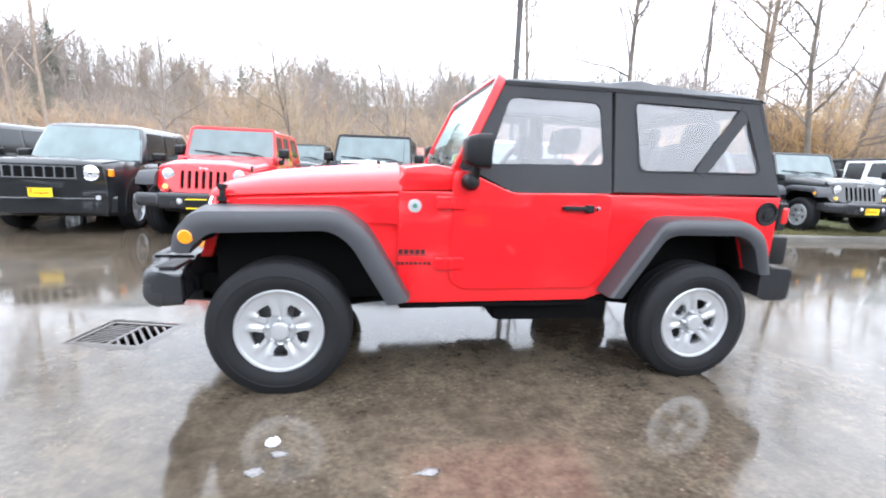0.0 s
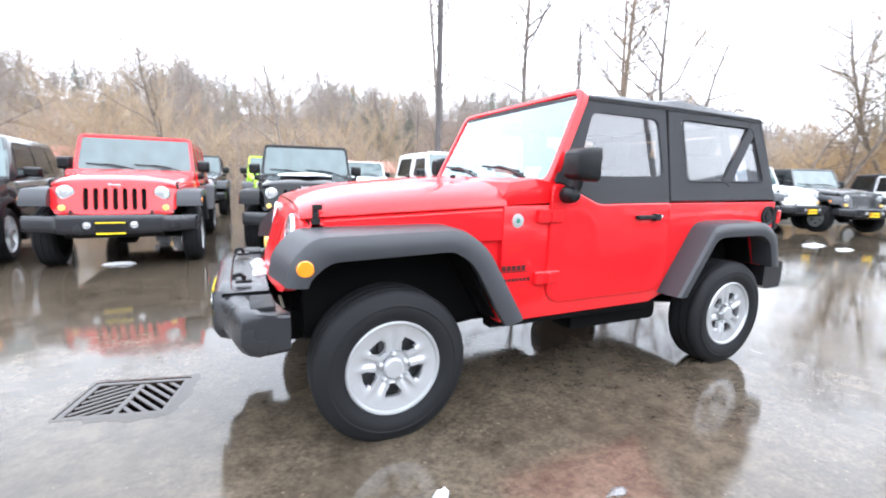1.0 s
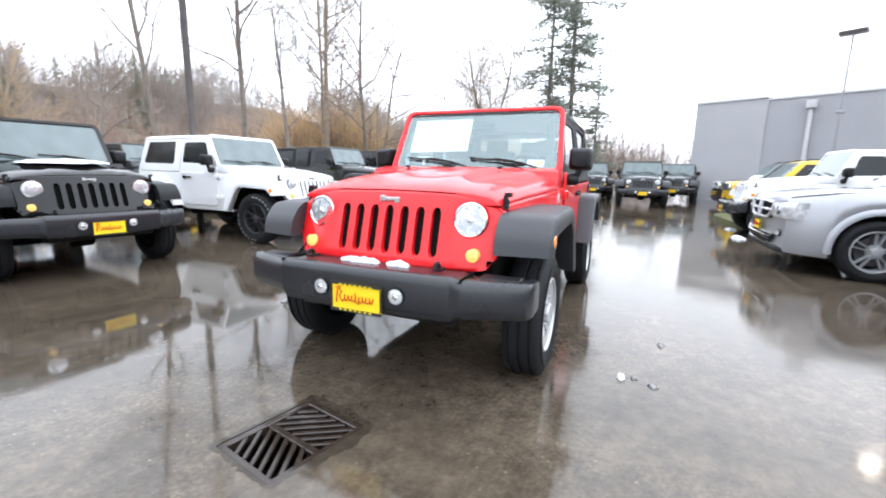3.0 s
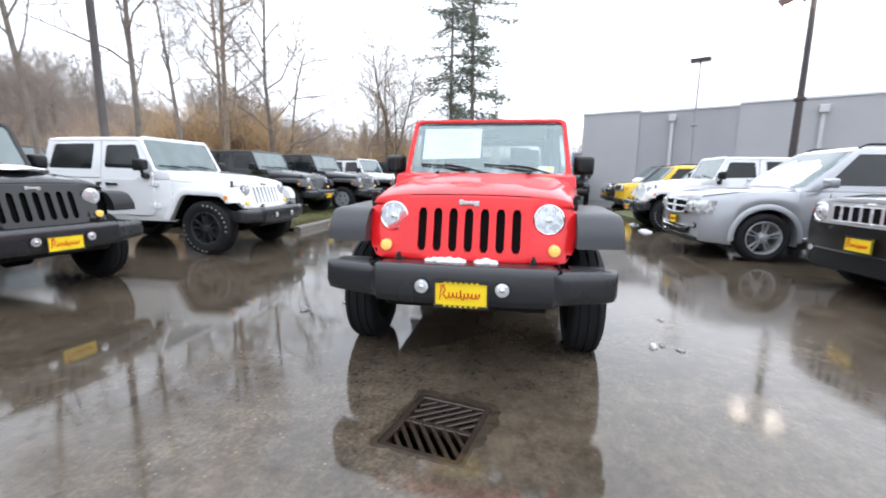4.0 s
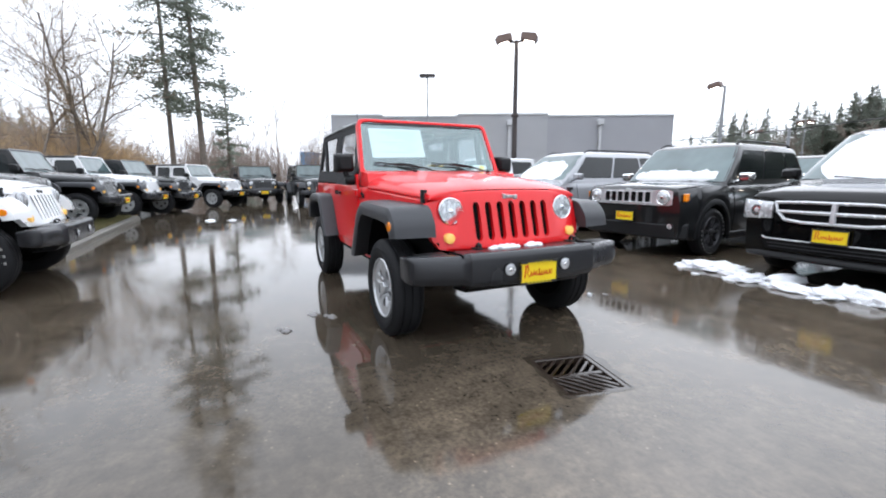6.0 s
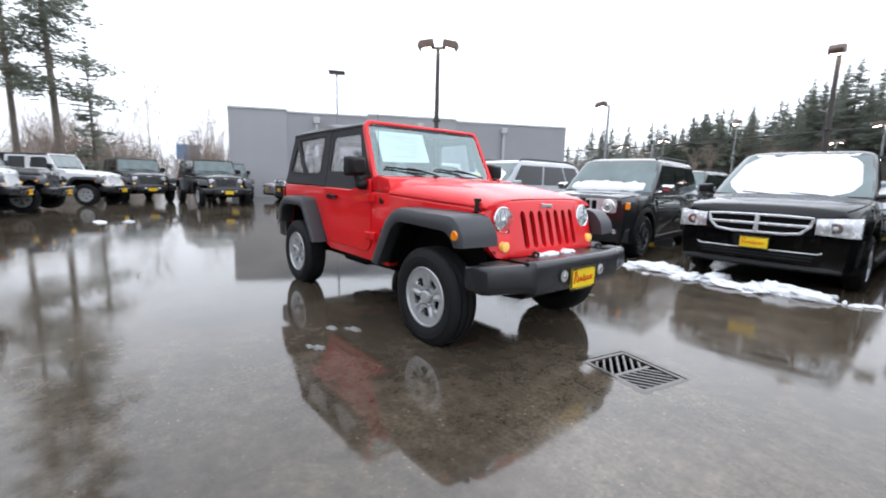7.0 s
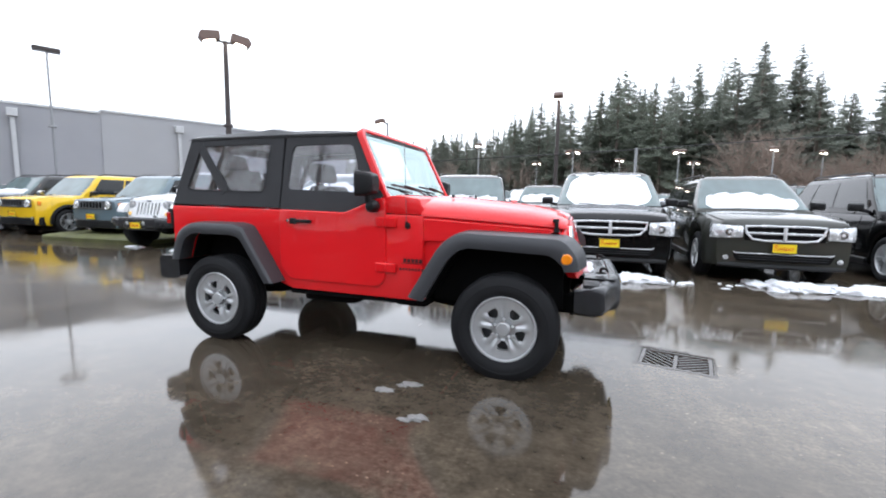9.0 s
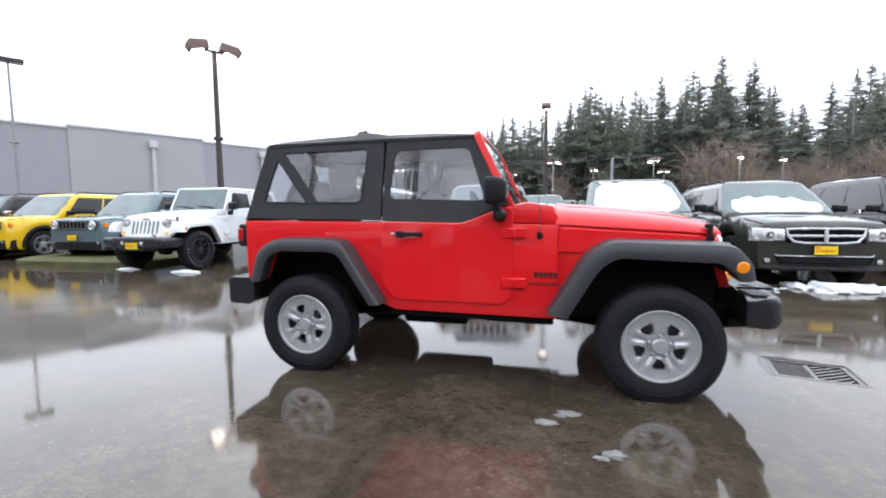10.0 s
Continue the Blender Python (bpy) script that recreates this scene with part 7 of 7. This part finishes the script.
def thicket(name, label, material, seed, n, place, hmin, hmax, lean=0.3, width=0.0075):
    """A brush of thin upright shoots, each a tapering three-sided blade with side shoots."""
    rnd = random.Random(seed)
    verts, faces = [], []

    def blade(p, d, l, w):
        s = d.orthogonal().normalized() * w
        s = Matrix.Rotation(rnd.random() * 6.28, 3, d) @ s
        mid = p + d * l * 0.55 + Vector((rnd.gauss(0, 1), rnd.gauss(0, 1), 0)) * l * 0.05
        i = len(verts)
        verts.extend([p - s, p + s, mid - s * 0.6, mid + s * 0.6, p + d * l + Vector((rnd.gauss(0, 1), rnd.gauss(0, 1), -0.3)) * l * 0.06])
        faces.extend([(i, i + 1, i + 3, i + 2), (i + 2, i + 3, i + 4)])
        return mid
    for k in range(n):
        x, y, z, sc = place(rnd)
        h = rnd.uniform(hmin, hmax) * sc
        p = Vector((x, y, z))
        d = Vector((rnd.gauss(0, lean), rnd.gauss(0, lean), 1)).normalized()
        mid = blade(p, d, h, width * h)
        for j in range(6):
            t = rnd.uniform(0.3, 0.95)
            dd = (d + Vector((rnd.gauss(0, 0.45), rnd.gauss(0, 0.45), rnd.gauss(0.1, 0.25)))).normalized()
            blade(p + d * h * t, dd, h * rnd.uniform(0.15, 0.4), width * h * 0.45)
    me = bpy.data.meshes.new(name)
    me.from_pydata([tuple(v) for v in verts], [], faces)
    me.materials.append(M[material])
    ob = new(name, me)
    return tagged(ob, label, "bushes", kind="stuff")


def along_line(pts, depth, jitter=1.0, z=0.0):
    segs = [(Vector(a), Vector(b)) for a, b in zip(pts, pts[1:])]
    tot = sum((b - a).length for a, b in segs)

    def f(rnd):
        t = rnd.random() * tot
        for a, b in segs:
            l = (b - a).length
            if t <= l:
                break
            t -= l
        p = a.lerp(b, t / l)
        d = (b - a).normalized()
        out = Vector((d.y, -d.x))
        if out.dot(p) < 0:
            out = -out
        q = rnd.random()
        p = p + out * q * depth
        sc = 0.75 + 0.5 * noise.noise(Vector((p.x * 0.13, p.y * 0.13, 5))) + 0.25 * noise.noise(Vector((p.x * 0.5, p.y * 0.5, 8)))
        return p.x, p.y, z, max(0.35, sc)
    return f


def woods(name, label, material, seed, n, place, hmin, hmax, spread=0.34, limbs=7, shoots=12, width=0.0030, upright=0.5):
    """Many leafless trees: short trunk, limbs that fan out, and a haze of fine shoots."""
    rnd = random.Random(seed)
    verts, faces = [], []
    gauss, uni = rnd.gauss, rnd.uniform

    def stick(p, q, w, w2):
        a = rnd.random() * 6.283
        s = Vector((math.cos(a), math.sin(a), gauss(0, 0.4)))
        i = len(verts)
        verts.extend((p - s * w, p + s * w, q + s * w2, q - s * w2))
        faces.append((i, i + 1, i + 2, i + 3))
    for k in range(n):
        x, y, z, sc = place(rnd)
        h = uni(hmin, hmax) * sc
        p = Vector((x, y, z))
        lean = Vector((gauss(0, 0.07), gauss(0, 0.07), 1)) * h
        stick(p, p + lean * 0.5, h * 0.012, h * 0.007)
        stick(p + lean * 0.5, p + lean * 0.9, h * 0.007, h * 0.002)
        for j in range(limbs):
            t0 = uni(0.12, 0.6)
            b0 = p + lean * t0
            a = rnd.random() * 6.283
            r = spread * h * uni(0.3, 1.0) * (1.1 - 0.6 * t0)
            top = Vector((x + math.cos(a) * r, y + math.sin(a) * r, z + h * min(0.97, t0 + uni(0.2, 0.45))))
            stick(b0, top, h * 0.006, h * 0.0018)
            for q in range(shoots):
                c = b0.lerp(top, uni(0.3, 1.05))
                d = Vector((math.cos(a) * 0.4 + gauss(0, 0.55), math.sin(a) * 0.4 + gauss(0, 0.55), upright + gauss(0, 0.45))) * h * uni(0.06, 0.16)
                stick(c, c + d, h * width, h * width * 0.4)
    me = bpy.data.meshes.new(name)
    me.from_pydata([tuple(v) for v in verts], [], faces)
    me.materials.append(M[material])
    return tagged(new(name, me), label, "trees", kind="stuff")


woods("bare_woods", "leafless grey-brown woods on the bank", "dull", 1, 900, on_slope(NORTH, 40, 0.0, 0.9), 6.5, 10.0, shoots=28, width=0.0034)
woods("bare_woods", "brown leafless trees at the foot of the bank", "twig", 2, 260, along_line([(-85, 30), (-30, 34), (10, 34), (40, 27), (60, 12)], 12, z=0.2), 5.0, 8.5, shoots=28, width=0.0028)
woods("willow_thicket", "dense golden-brown willows behind the parked row", "gold", 3, 210, along_line([(-60, 23), (-20, 24), (10, 21), (24, 14), (36, 9)], 8), 4.5, 6.6, spread=0.5, limbs=9, shoots=30, width=0.0023, upright=0.55)
woods("willow_thicket", "golden willows at the foot of the firs", "amber_twig", 4, 170, along_line([(14, 14.5), (25, 9.5), (33, 5.5)], 6), 3.6, 5.9, spread=0.5, limbs=10, shoots=22, width=0.0020, upright=0.5)
woods("bare_woods", "brown leafless shrubs at the foot of the firs", "twig", 10, 70, along_line([(14, 14), (25, 9), (33, 5)], 7), 3.2, 6.0, spread=0.5, limbs=9, shoots=16, width=0.0045)
thicket("brush_thicket", "low dry brush under the trees", "twig", 5, 3600, along_line([(-60, 22), (-20, 23), (10, 20), (24, 13), (36, 8)], 10), 1.2, 2.6, 0.35)
woods("bare_woods", "leafless brown woods between the conifers", "dull", 6, 380, on_slope(SOUTH, 45, 0.06, 0.55), 5.5, 8.5, shoots=28, width=0.0034)
woods("bare_woods", "reddish-brown alders at the foot of the hill", "twig", 7, 190, along_line([(46, -62), (22, -55), (0, -49), (-30, -44), (-70, -36)], 8), 5.0, 8.0, shoots=26, width=0.0032)
woods("bare_woods", "rounded reddish-brown alders at the lot edge", "twig", 15, 70, along_line([(-13, -42), (-21, -40), (-32, -37)], 5), 7.0, 10.0, spread=0.42, limbs=10, shoots=30, width=0.0026)
thicket("brush_thicket", "low dry brush at the foot of the hill", "dull", 8, 2600, along_line([(60, -66), (30, -56), (0, -48), (-30, -43), (-70, -35)], 6), 1.5, 3.5, 0.3)
thicket("brush_thicket", "dense leafless scrub covering the bank", "dull", 11, 14000, on_slope(NORTH, 40, 0.0, 1.0), 2.4, 5.4, 0.3, 0.008)
thicket("brush_thicket", "dense leafless scrub between the conifers", "dull", 12, 6000, on_slope(SOUTH, 45, 0.0, 0.8), 2.2, 5.0, 0.3, 0.012)
woods("bare_woods", "pale leafless trees at the far end of the lot", "dull", 13, 80, along_line([(62, 12), (68, 0), (66, -14)], 12), 4.5, 7.5, shoots=15, width=0.005)
thicket("brush_thicket", "low scrub at the far end of the lot", "dull", 14, 1500, along_line([(58, 12), (62, 0), (60, -12)], 8), 1.2, 2.6, 0.3, 0.012)
thicket("brush_thicket", "pale bare saplings beyond the lot", "twig", 9, 1300, along_line([(50, 4), (55, -6), (52, -14)], 8), 3.0, 8.0, 0.1)

# single bare trees behind the parked row
bare_tree(3, 13, 0.068, pose(5.3, 10.35, 0), "tall slim bare tree with fine branches", spread=0.55, limbs=20, first=0.25, reach=0.2)
bare_tree(5, 14, 0.095, pose(9.1, 11.7, 0), "tall slim bare tree with fine branches", spread=0.55, limbs=22, first=0.25, reach=0.22)
bare_tree(8, 9.5, 0.116, pose(14.1, 14.0, 0), "crooked dark bare tree with spreading limbs", spread=0.62, limbs=8, bend=0.16, first=0.3)
bare_tree(13, 15, 0.136, pose(16.4, 13.7, 0), "tall pale-barked bare tree", bark="palebark", spread=0.55, limbs=20, first=0.3, reach=0.2)
bare_tree(14, 14, 0.102, pose(16.9, 14.3, 0), "tall pale-barked bare tree", bark="palebark", spread=0.55, limbs=18, first=0.35, reach=0.2)
bare_tree(21, 8.0, 0.109, pose(20.0, 12.6, 0), "crooked dark bare tree with spreading limbs", spread=0.65, limbs=9, bend=0.2, first=0.25)
bare_tree(22, 7.5, 0.095, pose(25.3, 10.3, 0), "golden bare willow with spreading limbs", twig="gold", spread=0.6, limbs=10, bend=0.15, first=0.25)
bare_tree(23, 9.0, 0.095, pose(27.0, 9.0, 0), "golden bare willow with spreading limbs", twig="gold", spread=0.55, limbs=11, bend=0.12, first=0.2)
t1 = bare_tree(31, 12, 0.102, pose(-13.5, 19, 0), "bare brown tree rising from the brush", bark="palebark", spread=0.45, limbs=12)
t2 = bare_tree(32, 7.0, 0.088, pose(-9.0, 19, 0), "crooked bare tree rising from the brush", twig="gold", spread=0.6, limbs=10, bend=0.15)
for src, x, y, a, s in ((t1, -15.0, 19.4, 70, 1.0), (t2, -20, 20, 200, 1.1), (t2, -3, 20.5, 120, 0.95), (t2, 2, 21, 20, 1.0), (t1, -30, 26, 10, 1.0), (t2, 31, 8.5, 60, 1.1), (t2, 20, 17, 250, 1.2), (t1, 34, 12, 90, 0.9), (t2, 9, 20, 300, 1.0), (t2, 17.5, 12.0, 100, 1.35), (t2, 25.5, 8.9, 190, 1.25), (t2, 28.5, 7.6, 20, 1.4), (t1, 56, -4, 30, 0.8), (t1, 53, -9, 130, 0.7)):
    copy_thing(src, pose(x, y, 0, 0, 0, a) @ Matrix.Diagonal((s, s, s, 1)))

# the two tall open firs at the end of the row
fir(41, 24, "tall open fir with bare lower trunk", pose(30.4, 4.9, 0), "needle", thin=1.9, base=0.24, width=0.108, trunk_r=0.18, clumps=17, gap=0.34, spray=0.36, step=0.62, taper=0.28)
fir(42, 25, "tall open fir with bare lower trunk", pose(29.6, 3.1, 0, 0, 0, 50), "needle", thin=1.9, base=0.22, width=0.108, trunk_r=0.20, clumps=19, gap=0.20, spray=0.38, step=0.58, taper=0.30)
fir(43, 9, "young fir beside the tall ones", pose(31.5, 1.6, 0), "needle", thin=1.2, base=0.05, width=0.22, clumps=10)

# forest conifers on the slopes
kinds = [fir(50 + k, 13 + 1.6 * k, "dark conifer on the wooded slope", pose(-34 + 7 * k, -72 - k, 3.5), ("needle", "needle2")[k % 2], width=0.215 + 0.014 * k, clumps=32, spray=0.85, gap=0.02 + 0.04 * (k % 3), base=0.06 + 0.04 * k, step=0.62) for k in range(5)]
rnd = random.Random(77)


RIDGE = [(-140, 9.5), (-122, 11.4), (-119, 14.0), (-117.5, 13.4), (-116, 10.2), (-113.5, 11.0), (-111.5, 15.6), (-108, 16.8), (-104, 16.6), (-100.5, 16.4), (-98, 14.0), (-94.5, 15.6), (-91, 13.2), (-86.5, 13.8), (-84, 12.2), (-81, 10.8), (-78, 9.0), (-60, 7.0), (-40, 6.0)]


def south_top(x, y):
    """Height of the hill's tree tops: the wood rises towards the south-west."""
    az = math.degrees(math.atan2(y - 3.5, x))
    return 1.2 + math.hypot(x, y - 3.5) * math.tan(radians(lerp_table(RIDGE, az)))


def north_top(x, y):
    return 17.0


def plant(n, spot, top, slim=1.0):
    for k in range(n):
        x, y, z, sc = spot(rnd)
        q = rnd.randrange(5)
        s = (top(x, y) - z) / (13 + 1.6 * q) * rnd.uniform(0.66, 1.0)
        wide = s * rnd.uniform(1.1, 1.5) * slim
        copy_thing(kinds[q], pose(x, y, z, 0, 0, rnd.random() * 360) @ Matrix.Diagonal((wide, wide, s, 1)))


plant(150, on_slope(SOUTH, 45, 0.0, 0.34, 1, 5), south_top)
plant(40, on_slope(SOUTH, 45, 0.0, 0.3, 0, 2), south_top)
plant(46, on_slope(NORTH, 40, 0.35, 0.9), north_top, 0.7)
plant(10, on_slope(NORTH, 40, 0.0, 0.3, 1, 4), lambda x, y: 10.5)


def conifer_stand(label, seed, n, spot, top, slim):
    """Conifers that close the gaps of a wood, too many to count, as one mesh."""
    rnd = random.Random(seed)
    verts, faces = [], []
    for k in range(n):
        x, y, z, sc = spot(rnd)
        s = (top(x, y) - z) / 16.0 * rnd.uniform(0.62, 0.95)
        h, w, f = 16.0 * s, 3.9 * s * slim * rnd.uniform(0.8, 1.2), 0.03
        i = len(verts)
        verts.extend([(x - 0.18, y, z), (x + 0.18, y, z), (x, y, z + h)])
        faces.append((i, i + 1, i + 2))
        while f < 0.99:
            for q in range(int(5 + 26 * (1 - f))):
                a, r = rnd.random() * 6.283, w * (1 - f) * rnd.random() ** 0.6 * rnd.uniform(0.6, 1.15) + 0.05
                c = Vector((x + math.cos(a) * r, y + math.sin(a) * r, z + h * f - 0.22 * r + rnd.gauss(0, 0.12)))
                e = 0.42 * s * rnd.uniform(0.5, 1.0) * (1.15 - 0.7 * f)
                u = Vector((rnd.gauss(0, 1), rnd.gauss(0, 1), rnd.gauss(0, 0.35))).normalized() * e
                v = Vector((rnd.gauss(0, 1), rnd.gauss(0, 1), -0.5 + rnd.gauss(0, 0.4))).normalized() * e * 0.8
                i = len(verts)
                verts.extend([tuple(c - u), tuple(c + u * 0.7 + v * 0.3), tuple(c + v)])
                faces.append((i, i + 1, i + 2))
            f += 0.022
    me = bpy.data.meshes.new("conifer_stand")
    me.from_pydata(verts, [], faces)
    me.materials.append(M["needle2"])
    return tagged(new("conifer_stand", me), label, "trees", kind="stuff")


conifer_stand("close stand of conifers on the hill, greyed for haze", 91, 170, on_slope(SOUTH, 45, 0.05, 0.5, 0, 5), south_top, 1.1)
conifer_stand("conifers along the top of the bank, greyed for haze", 92, 46, on_slope(NORTH, 40, 0.35, 0.95), north_top, 0.75)
